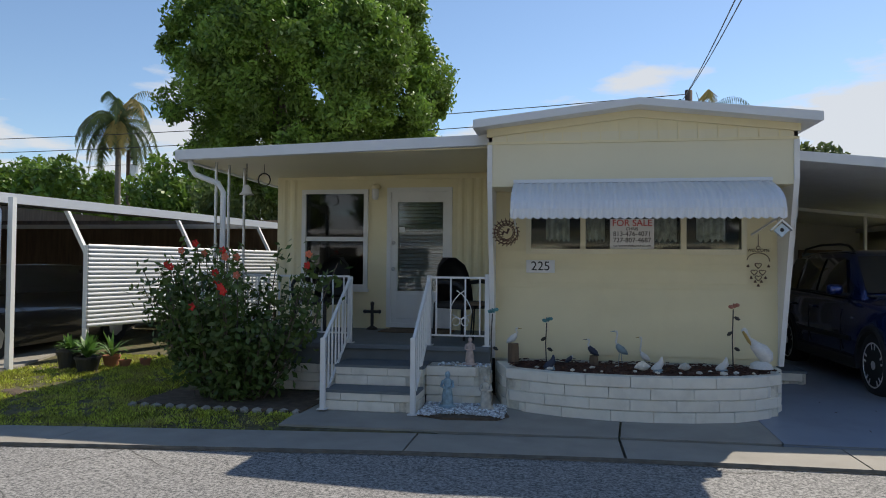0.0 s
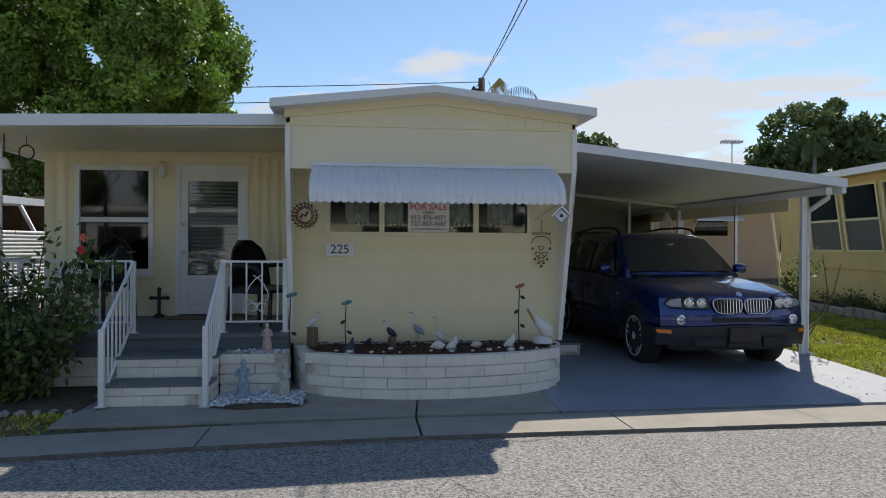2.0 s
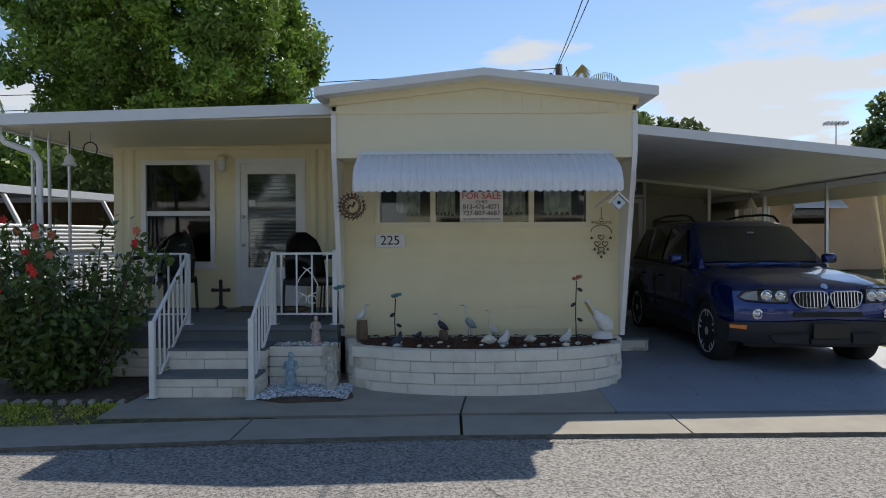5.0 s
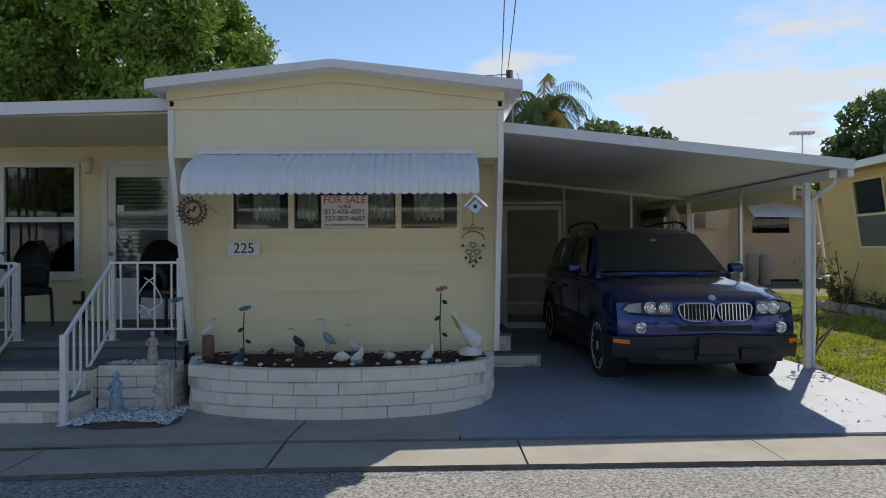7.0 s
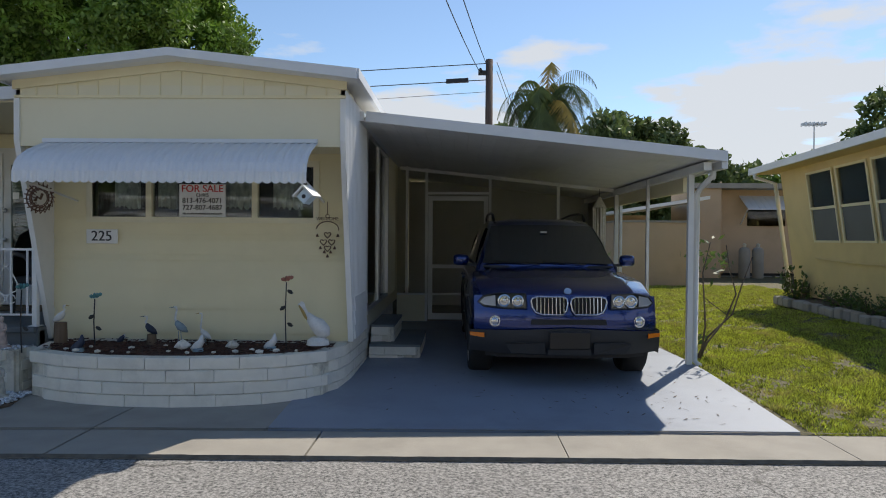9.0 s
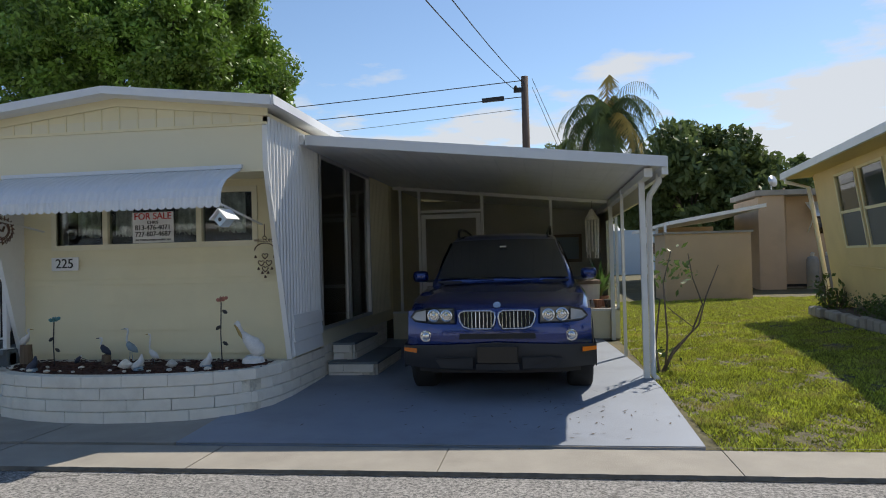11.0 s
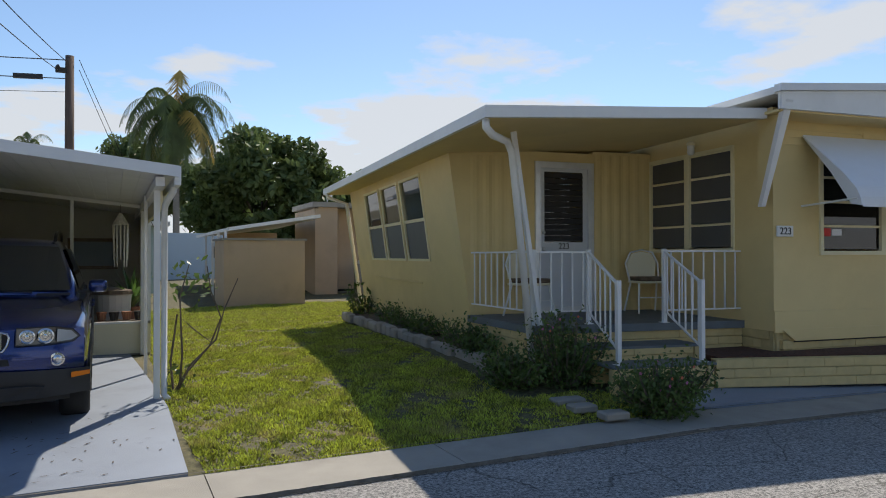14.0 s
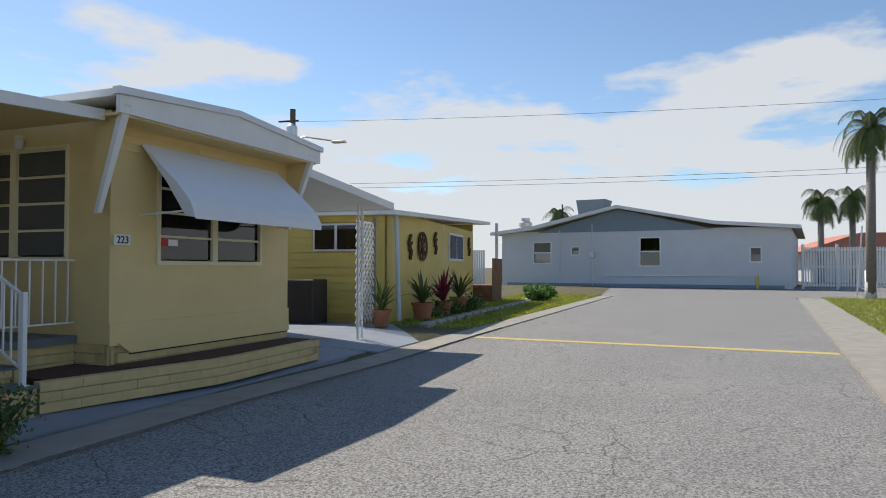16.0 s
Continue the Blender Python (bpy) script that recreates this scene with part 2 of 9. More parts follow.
ag = an.new("ShaderNodeMixRGB")
ag.blend_type = "MULTIPLY"
agr = an.new("ShaderNodeValToRGB")
agr.color_ramp.elements[0].position, agr.color_ramp.elements[1].position = 0.45, 0.55
abp = an.new("ShaderNodeBump")
abp.inputs["Strength"].default_value, abp.inputs["Distance"].default_value = 0.6, 0.006
for s in (a1, a2, a4):
    al.new(atc.outputs["Object"], s.inputs["Vector"])
al.new(a1.outputs[0], ar.inputs[0]), al.new(a2.outputs[0], ar2.inputs[0])
al.new(ar.outputs[0], am.inputs[1]), al.new(ar2.outputs[0], am.inputs[2])
al.new(atc.outputs["Object"], awarp.inputs[1]), al.new(a4.outputs["Color"], awarp.inputs[2])
al.new(awarp.outputs[0], av.inputs["Vector"]), al.new(av.outputs["Distance"], acr.inputs[0])
al.new(a2.outputs[0], agr.inputs[0]), al.new(agr.outputs[0], ag.inputs[0])
al.new(am.outputs[0], ag.inputs[1]), al.new(acr.outputs[0], ag.inputs[2])
al.new(ag.outputs[0], ab.inputs["Base Color"])
al.new(a1.outputs[0], abp.inputs["Height"]), al.new(abp.outputs[0], ab.inputs["Normal"])
M["asphalt"] = asp

# ---- builders ----
FR = [Matrix.Identity(4)]
WORLD = {}


def thing(name, at, label="", category="", group="", kind=""):
    ob = new(name)
    ob.empty_display_size = 0.1
    m = FR[0] @ Matrix.Translation(at)
    ob.matrix_world = m
    WORLD[ob.name] = m.copy()
    return tagged(ob, label, category, group, kind)


def part(name, bm, material, parent=None, label="", smooth=False, category="", kind="", group=""):
    me = bpy.data.meshes.new(name)
    bm.transform(FR[0])
    if parent is not None:
        bm.transform(WORLD[parent.name].inverted())
    if smooth:
        for f in bm.faces:
            f.smooth = True
    bm.normal_update()
    bm.to_mesh(me)
    bm.free()
    me.materials.append(material)
    ob = new(name, me)
    if parent is not None:
        ob.parent = parent
        WORLD[ob.name] = WORLD[parent.name]
    else:
        WORLD[ob.name] = Matrix.Identity(4)
    return tagged(ob, label, category, group, kind)


def box(bm, x0, x1, y0, y1, z0, z1, bevel=0.0):
    b2 = bmesh.new() if bevel else bm
    vs = [b2.verts.new((x, y, z)) for x in (x0, x1) for y in (y0, y1) for z in (z0, z1)]
    for q in ((0, 1, 3, 2), (4, 6, 7, 5), (0, 4, 5, 1), (2, 3, 7, 6), (0, 2, 6, 4), (1, 5, 7, 3)):
        b2.faces.new([vs[i] for i in q])
    if bevel:
        bmesh.ops.bevel(b2, geom=b2.edges[:], offset=bevel, segments=1, affect="EDGES")
        me = bpy.data.meshes.new("tmp")
        b2.to_mesh(me)
        b2.free()
        bm.from_mesh(me)
        bpy.data.meshes.remove(me)
    return bm


def B(*a, **k):
    return box(bmesh.new(), *a, **k)


def prism(bm, pts, a, b, axis="z"):
    """A polygon pts drawn out from a to b along an axis."""
    def put(p, h):
        return {"z": (p[0], p[1], h), "y": (p[0], h, p[1]), "x": (h, p[0], p[1])}[axis]
    lo, hi = [bm.verts.new(put(p, a)) for p in pts], [bm.verts.new(put(p, b)) for p in pts]
    bm.faces.new(lo[::-1])
    bm.faces.new(hi)
    for i in range(len(pts)):
        j = (i + 1) % len(pts)
        bm.faces.new((lo[i], lo[j], hi[j], hi[i]))
    bmesh.ops.recalc_face_normals(bm, faces=bm.faces[:])
    return bm


def hexa(bm, lo, hi):
    """A block between four lower and four upper corners."""
    a, b = [bm.verts.new(p) for p in lo], [bm.verts.new(p) for p in hi]
    bm.faces.new(a[::-1]), bm.faces.new(b)
    for i in range(4):
        j = (i + 1) % 4
        bm.faces.new((a[i], a[j], b[j], b[i]))
    return bm


def tube(bm, pts, r, n=8, taper=None):
    """A round bar along a line of points."""
    pts = [Vector(p) for p in pts]
    rings, side = [], None
    for i, p in enumerate(pts):
        d = (pts[min(i + 1, len(pts) - 1)] - pts[max(i - 1, 0)]).normalized()
        if side is None:
            side = d.orthogonal().normalized()
        side = (side - d * side.dot(d)).normalized()
        up = d.cross(side)
        rr = r if taper is None else r + (taper - r) * i / (len(pts) - 1)
        rings.append([bm.verts.new(p + (side * math.cos(k * math.tau / n) + up * math.sin(k * math.tau / n)) * rr) for k in range(n)])
    for a, b in zip(rings, rings[1:]):
        for k in range(n):
            bm.faces.new((a[k], a[(k + 1) % n], b[(k + 1) % n], b[k]))
    bm.faces.new(rings[0][::-1]), bm.faces.new(rings[-1])
    return bm


def lathe(bm, prof, at=(0, 0, 0), n=16):
    rings = [[bm.verts.new((at[0] + r * math.cos(k * math.tau / n), at[1] + r * math.sin(k * math.tau / n), at[2] + z)) for k in range(n)] for r, z in prof]
    for a, b in zip(rings, rings[1:]):
        for k in range(n):
            bm.faces.new((a[k], a[(k + 1) % n], b[(k + 1) % n], b[k]))
    bm.faces.new(rings[0][::-1]), bm.faces.new(rings[-1])
    return bm


def ball(bm, at, r, s=(1, 1, 1), rot=None, sub=2):
    m = Matrix.Translation(at) @ (rot or Matrix.Identity(4)) @ Matrix.Diagonal((s[0] * r, s[1] * r, s[2] * r, 1))
    bmesh.ops.create_icosphere(bm, subdivisions=sub, radius=1.0, matrix=m)
    return bm


def beam(bm, a, b, w, h):
    """A square bar from a to b."""
    a, b = Vector(a), Vector(b)
    d = (b - a).normalized()
    s = d.cross(Vector((0, 0, 1)))
    s = s.normalized() if s.length > 1e-3 else Vector((1, 0, 0))
    u = s.cross(d)
    q = [s * w / 2 + u * h / 2, -s * w / 2 + u * h / 2, -s * w / 2 - u * h / 2, s * w / 2 - u * h / 2]
    return hexa(bm, [a + v for v in q], [b + v for v in q])


def lerp_line(pts, x):
    for (xa, ya), (xb, yb) in zip(pts, pts[1:]):
        if x <= xb:
            return ya + (yb - ya) * (x - xa) / (xb - xa)
    return pts[-1][1]

# ---- ground, road, kerb ----
KERB = [(-60, -4.0), (-20, 2.6), (-10, 4.05), (-3.33, 5.0), (0, 5.38), (1.65, 5.50), (5.2, 5.57), (9, 5.62), (11.4, 5.64), (14.0, 5.42), (17.6, 4.92), (22.3, 4.56), (45.8, 2.2)]


def kerb_y(x):
    return lerp_line(KERB, x)


def ground_z(x, y):
    back = y - kerb_y(x) - 0.62
    if back < 0:
        return 0.0
    top = 0.10 + 0.10 * min(1, max(0, (x - 8) / 3.0)) - 0.15 * min(1, max(0, (x - 20) / 4.0))
    dip = 0.32 * min(1, max(0, (y - 11) / 13.0)) * min(1, max(0, (34 - y) / 3.0)) * min(1, max(0, (x - 6) / 1.5)) * min(1, max(0, (22 - x) / 3.0))
    return top * min(1, back / 2.6) - dip


def grid_sheet(xs, ys, fz):
    bm = bmesh.new()
    vs = [[bm.verts.new((x, y, fz(x, y))) for x in xs] for y in ys]
    for j in range(len(ys) - 1):
        for i in range(len(xs) - 1):
            bm.faces.new((vs[j][i], vs[j][i + 1], vs[j + 1][i + 1], vs[j + 1][i]))
    return bm


bm = grid_sheet([-2500, -300, -60] + list(np.arange(-30, 50.1, 0.5)) + [60, 300, 2500], [-2500, -300, -60] + list(np.arange(-30, 40, 0.5)) + [60, 300, 2500],
                lambda x, y: (ground_z(x, y) if y > kerb_y(x) + 0.6 else -0.08) - 0.012)
part("ground", bm, M["grass"], kind="structure", label="mown lawn ground with bare sandy patches")


def strip(x0, x1, lo, hi, z, step=0.5, thick=0.0):
    """A sheet between two lines over x, with z a number or a function."""
    bm = bmesh.new()
    n = max(1, int(round((x1 - x0) / step)))
    rows = []
    for i in range(n + 1):
        x = x0 + (x1 - x0) * i / n
        r = []
        for k in range(5):
            y = lo(x) + (hi(x) - lo(x)) * k / 4
            r.append(bm.verts.new((x, y, z(x, y) if callable(z) else z)))
        rows.append(r)
    for a, b in zip(rows, rows[1:]):
        for k in range(4):
            bm.faces.new((a[k], b[k], b[k + 1], a[k + 1]))
    if thick:
        ext = bmesh.ops.extrude_face_region(bm, geom=bm.faces[:])
        for v in [g for g in ext["geom"] if isinstance(g, bmesh.types.BMVert)]:
            v.co.z -= thick
        bmesh.ops.recalc_face_normals(bm, faces=bm.faces[:])
    return bm


R_IN = [(-60, -16), (8, -3.0), (15.55, -1.45), (44.4, -6.7), (60, -8)]
bm = bmesh.new()
road_x = list(np.arange(-60, 47, 1.0))
lo = [bm.verts.new((x, lerp_line([(-60, -11.0), (8, -1.9), (15.5, -1.5), (44.4, -6.6), (60, -8)], x), -0.03)) for x in road_x]
hi = [bm.verts.new((x, kerb_y(x) + 0.02, -0.03)) for x in road_x]
for i in range(len(road_x) - 1):
    bm.faces.new((lo[i], lo[i + 1], hi[i + 1], hi[i]))
part("road", bm, M["asphalt"], kind="structure", label="worn pale grey asphalt lane with fine cracks")
bm = bmesh.new()
hexa(bm, [(45.95, -60, -0.07), (68, -60, -0.07), (68, 60, -0.07), (45.95, 60, -0.07)], [(45.95, -60, -0.03), (68, -60, -0.03), (68, 60, -0.03), (45.95, 60, -0.03)])
part("road_cross", bm, M["asphalt"], kind="structure", label="asphalt cross street beyond the lane's end")
bm = bmesh.new()
hexa(bm, [(20.85, -2.4, -0.04), (21.15, -2.4, -0.04), (22.3, 4.5, -0.04), (22.0, 4.5, -0.04)], [(20.85, -2.4, -0.024), (21.15, -2.4, -0.024), (22.3, 4.5, -0.024), (22.0, 4.5, -0.024)])
part("road_marking", bm, M["yellow_line"], kind="structure", label="worn yellow painted line across the lane")

# gutter slabs along the lane, parted at the joints
joints = [-58, -40, -30, -24, -18, -13, -9.5, -6.2, -3.0, -0.05, 1.68, 3.45, 5.23, 7.2, 8.98, 11.0, 13.2, 15.2, 17.4, 19.6, 22.3, 25, 28, 31, 34, 37, 40, 43, 45.8]
kerb = thing("pavement", (0, 5.4, 0), kind="structure", label="pale concrete gutter strip in cast slabs")
for a, b in zip(joints, joints[1:]):
    g = 0.012 if abs(a - 1.68) < 0.1 or abs(b - 1.68) < 0.1 else 0.004
    part("slab", strip(a + g, b - g, lambda x: kerb_y(x), lambda x: kerb_y(x) + 0.6, 0.0, thick=0.1), M["concrete"], kerb)
dirt = mat("dark_joint_dirt", (0.13, 0.12, 0.10), 0.95, var=0.3, scale=12, bump=0.4)
sr_ = random.Random(17)
for off in (-0.012, 0.605):
    bm = bmesh.new()
    prev = None
    for k in range(430):
        x = -12 + k * 0.085
        y, w = kerb_y(x) + off + sr_.uniform(-0.004, 0.004), sr_.uniform(0.003, 0.008)
        cur = (bm.verts.new((x, y - w, 0.016 if off > 0 else -0.02)), bm.verts.new((x, y + w, 0.016 if off > 0 else 0.004)))
        if prev:
            bm.faces.new((prev[0], cur[0], cur[1], prev[1]))
        prev = cur
    part("joint_dirt", bm, dirt, kerb, "dark dirt and crumbs in the joint")
far = thing("pavement_far", (30, -5, 0), kind="structure", label="pale concrete pavement on the far side of the lane")
for i in range(12):
    x0 = 15.6 + i * 2.42
    yy = lambda x: lerp_line([(8, -1.9), (15.5, -1.5), (44.4, -6.6), (60, -8)], x)
    part("slab", strip(x0, x0 + 2.41, lambda x: yy(x) - 1.15, yy, 0.03, thick=0.1), M["concrete"], far)
part("lawn_far_side", grid_sheet(np.arange(-60, 46, 1.0), np.arange(-30, -1.4, 0.5), lambda x, y: 0.02 if y < lerp_line([(-60, -11), (8, -1.9), (15.5, -1.5), (44.4, -6.6), (60, -8)], x) - 0.9 else -0.2), M["grass"], kind="structure", label="lawn across the lane")


def sheet(poly, dz, name, material, label, thick=0.06):
    """A paved area with corners poly, laid on the ground."""
    xs, ys = [p[0] for p in poly], [p[1] for p in poly]
    bm = grid_sheet(np.arange(min(xs), max(xs) + 0.4, 0.4), np.arange(min(ys), max(ys) + 0.4, 0.4), lambda x, y: 0)
    for (xa, ya), (xb, yb) in zip(poly, poly[1:] + poly[:1]):
        bmesh.ops.bisect_plane(bm, geom=bm.verts[:] + bm.edges[:] + bm.faces[:], plane_co=(xa, ya, 0), plane_no=(yb - ya, xa - xb, 0), clear_outer=True)
    for v in bm.verts:
        v.co.z = ground_z(v.co.x, v.co.y) + dz
    ext = bmesh.ops.extrude_face_region(bm, geom=bm.faces[:])
    for v in [g for g in ext["geom"] if isinstance(g, bmesh.types.BMVert)]:
        v.co.z -= thick
    bmesh.ops.recalc_face_normals(bm, faces=bm.faces[:])
    return part(name, bm, material, kind="structure", label=label)


sheet([(-1.35, 6.02), (1.67, 6.13), (1.83, 7.6), (-1.35, 7.6)], 0.006, "pavement_apron", M["concrete"], "stained concrete apron before the steps")
sheet([(1.69, 6.13), (3.0, 6.18), (3.38, 7.6), (1.85, 7.6)], 0.006, "pavement_apron_side", M["concrete"], "stained concrete apron before the planter")
sheet([(3.02, 6.18), (7.22, 6.25), (7.1, 8.2), (7.1, 12.5), (3.3, 12.5), (3.02, 7.6)], 0.012, "pavement_driveway", M["blue_paint"], "blue-grey painted concrete driveway under the carport")
sheet([(-14, 3.98), (-6.0, 5.2), (-5.75, 8.0), (-8.6, 16), (-16, 16)], 0.02, "pavement_neighbour", M["concrete"], "pale concrete carport slab of the neighbouring home")
sheet([(11.6, 6.26), (14.0, 6.06), (16.0, 5.80), (18.6, 5.50), (18.6, 6.5), (14, 7.6), (12.4, 7.7)], 0.012, "pavement_walk", M["blue_paint"], "blue-grey painted walk before the neighbouring porch")
sheet([(18.62, 5.50), (20.6, 5.33), (24.0, 7.1), (25.0, 14.5), (17.8, 14.5), (18.62, 6.5)], 0.012, "pavement_drive_side", M["blue_paint"], "blue-grey painted side driveway")

# ---- the cream mobile home ----
def corrugated(bm, a, b, z0, z1, out, pitch=0.075, depth=0.012, thick=0.006, top=None):
    """A fluted upright sheet from a to b in plan; out is the side its ribs stand out to. top: height by distance along."""
    a, b, out = Vector(a), Vector(b), Vector(out)
    L = (b - a).length
    n = int(L / pitch) * 4
    d = (b - a) / L
    prev = None
    for i in range(n + 1):
        s = L * i / n
        h = depth * (1 if i % 4 in (1, 2) else 0)
        p = a + d * s + out * h
        zt = top(s) if top else z1
        cur = (bm.verts.new((p.x, p.y, z0)), bm.verts.new((p.x, p.y, zt)))
        if prev:
            bm.faces.new((prev[0], cur[0], cur[1], prev[1]))
        prev = cur
    return bm


def lap_boards(bm, x0, x1, y, z0, z1, pitch=0.2, lip=0.012, toward=-1):
    z = z0
    while z < z1 - 1e-3:
        zz = min(z + pitch, z1)
        vs = [bm.verts.new(p) for p in ((x0, y + toward * lip, z), (x1, y + toward * lip, z), (x1, y + toward * 0.002, zz), (x0, y + toward * 0.002, zz), (x0, y, z), (x1, y, z))]
        bm.faces.new((vs[0], vs[1], vs[2], vs[3])), bm.faces.new((vs[4], vs[5], vs[1], vs[0]))
        z = zz
    return bm


def frame_bars(bm, x0, x1, z0, z1, y0, y1, w):
    """Four bars round an opening in the plane y."""
    box(bm, x0, x1, y0, y1, z1 - w, z1), box(bm, x0, x1, y0, y1, z0, z0 + w)
    box(bm, x0, x0 + w, y0, y1, z0 + w, z1 - w), box(bm, x1 - w, x1, y0, y1, z0 + w, z1 - w)
    return bm


home = thing("mobile_home", (2.0, 7.7, 0.1), "cream-painted mobile home with a shallow gabled white-edged roof", "house")
HL, HR, FY, HY = 0.44, 3.44, 7.69, 7.15
# front wall with the long window opening
bm = bmesh.new()
WZ0, WZ1, WX0, WX1 = 1.66, 2.17, 0.86, 3.05
box(bm, HL, WX0, FY, FY + 0.1, 0.46, 2.8), box(bm, WX1, HR, FY, FY + 0.1, 0.46, 2.8)
box(bm, WX0, WX1, FY, FY + 0.1, 0.46, WZ0), box(bm, WX0, WX1, FY, FY + 0.1, WZ1, 2.8)
part("wall", bm, M["cream"], home)
bm = bmesh.new()
for z0, z1 in ((0.52, 0.76), (0.76, 1.04), (1.04, 1.24), (1.24, 1.30), (1.30, 1.44), (1.44, 1.50), (1.50, 1.64)):
    lap_boards(bm, HL + 0.03, HR - 0.03, FY, z0, z1, z1 - z0, 0.014)
for z0, z1 in ((1.66, 1.78), (1.78, 2.0), (2.0, 2.28)):
    lap_boards(bm, HL + 0.03, WX0 - 0.07, FY, z0, z1, z1 - z0, 0.008), lap_boards(bm, WX1 + 0.07, HR - 0.03, FY, z0, z1, z1 - z0, 0.008)
part("siding", bm, M["cream"], home)
part("header", prism(bmesh.new(), [(HY, 2.29), (HY, 2.84), (FY, 2.84), (FY, 2.29)], HL, HR, "x"), M["cream_light"], home)
part("header_trim", B(HL - 0.01, HR + 0.01, HY - 0.018, HY, 2.725, 2.75), M["cream"], home)
# gable strip with battens, and the upper fascia
GP, GE = 3.02, 2.83
part("gable", prism(bmesh.new(), [(HL + 0.0, 2.76), (HR - 0.0, 2.76), (HR - 0.0, GE), (1.93, GP - 0.01), (HL + 0.0, GE)], HY + 0.002, HY + 0.05, "y"), M["cream"], home)
for i in range(15):
    x = 0.62 + i * 0.189
    zt = GP - 0.02 - abs(x - 1.93) * 0.128
    part("batten", B(x, x + 0.014, HY - 0.008, HY + 0.002, 2.755, zt), M["cream"], home)
bm = bmesh.new()
prism(bm, [(HL - 0.02, GE - 0.03), (1.93, GP - 0.045), (HR + 0.02, GE - 0.03), (HR + 0.02, GE + 0.05), (1.93, GP + 0.035), (HL - 0.02, GE + 0.05)], HY - 0.03, HY, "y")
part("gable_trim", bm, M["cream"], home)
bm = bmesh.new()
prism(bm, [(0.32, 2.86), (1.93, 3.05), (3.58, 2.85), (3.58, 2.94), (1.93, 3.12), (0.32, 2.945)], 6.90, 7.0, "y")
part("fascia", bm, M["awning"], home, "white-painted metal roof edge")
bm = bmesh.new()
prism(bm, [(0.34, 2.87), (1.93, 3.05), (3.56, 2.86), (3.56, 2.925), (1.93, 3.105), (0.34, 2.93)], 7.0, 20.0, "y")
part("roof", bm, M["white"], home)
bm = bmesh.new()
prism(bm, [(3.56, 2.86), (3.60, 2.86), (3.60, 2.945), (3.56, 2.945)], 6.93, 20.0, "y")
prism(bm, [(0.30, 2.86), (0.34, 2.86), (0.34, 2.945), (0.30, 2.945)], 6.93, 20.0, "y")
part("roof_edge", bm, M["awning"], home)
# tapering side fins
for sx, nm in ((HL, "fin"), (HR, "fin")):
    o = -0.0 if sx == HL else -0.035
    part(nm, prism(bmesh.new(), [(HY, 2.29), (HY, 2.8), (FY + 0.06, 2.8), (FY + 0.06, 0.47), (FY - 0.03, 0.47)], sx + o, sx + o + 0.035, "x"), M["white"], home)
    bm = bmesh.new()
    w = 0.05
    x0 = sx - 0.012 if sx == HL else sx - w + 0.012
    hexa(bm, [(x0, FY - 0.05, 0.46), (x0 + w, FY - 0.05, 0.46), (x0 + w, FY - 0.03, 0.46), (x0, FY - 0.03, 0.46)], [(x0, HY - 0.02, 2.34), (x0 + w, HY - 0.02, 2.34), (x0 + w, HY, 2.34), (x0, HY, 2.34)])
    hexa(bm, [(x0, HY - 0.02, 2.34), (x0 + w, HY - 0.02, 2.34), (x0 + w, HY, 2.34), (x0, HY, 2.34)], [(x0, HY - 0.02, 2.72), (x0 + w, HY - 0.02, 2.72), (x0 + w, HY, 2.72), (x0, HY, 2.72)])
    part("fin_trim", bm, M["white"], home)
# long window
bm = frame_bars(bmesh.new(), WX0 - 0.055, WX1 + 0.055, WZ0 - 0.05, WZ1 + 0.05, FY - 0.022, FY + 0.05, 0.055)
win = part("window", bm, M["cream_light"], home, "long cream-framed window in three lights")
for x in (1.42, 2.47):
    part("mullion", B(x - 0.028, x + 0.028, FY - 0.015, FY + 0.06, WZ0, WZ1), M["cream_light"], win)
for x0, x1 in ((WX0, 1.392), (1.448, 2.442), (2.498, WX1)):
    part("pane", B(x0, x1, FY + 0.03, FY + 0.036, WZ0, WZ1), M["glass"], win).visible_shadow = False
# side walls
SX = 3.44
bm = bmesh.new()
box(bm, SX - 0.1, SX - 0.035, FY + 0.06, 8.64, 0.44, 2.86), box(bm, SX - 0.1, SX - 0.02, 10.95, 20, 0.44, 2.86), box(bm, SX - 0.1, SX - 0.02, 8.64, 10.95, 0.44, 0.64), box(bm, SX - 0.1, SX - 0.02, 8.64, 10.95, 2.66, 2.86)
part("wall", bm, M["cream_light"], home)
bm = corrugated(bmesh.new(), (SX, HY + 0.02, 0), (SX, 8.62, 0), 0.47, 2.8, (1, 0, 0), 0.085, 0.014)
bmesh.ops.bisect_plane(bm, geom=bm.verts[:] + bm.edges[:] + bm.faces[:], plane_co=(0, FY - 0.03, 0.47), plane_no=(0, -1.82, -0.54), clear_outer=True)
part("side_siding", bm, M["white"], home, "white ribbed metal siding")
part("side_siding", corrugated(bmesh.new(), (SX - 0.018, 10.97, 0), (SX - 0.018, 12.3, 0), 0.62, 2.78, (1, 0, 0), 0.085, 0.014), M["cream_light"], home)
for i in range(3):
    z = 0.48 + i * 0.14
    bm = bmesh.new()
    hexa(bm, [(SX + 0.005, FY + 0.02, z), (SX + 0.03, FY + 0.02, z), (SX + 0.03, 8.60, z), (SX + 0.005, 8.60, z)], [(SX + 0.005, FY + 0.02, z + 0.13), (SX + 0.014, FY + 0.02, z + 0.13), (SX + 0.014, 8.60, z + 0.13), (SX + 0.005, 8.60, z + 0.13)])
    part("skirt_board", bm, M["white"], home)
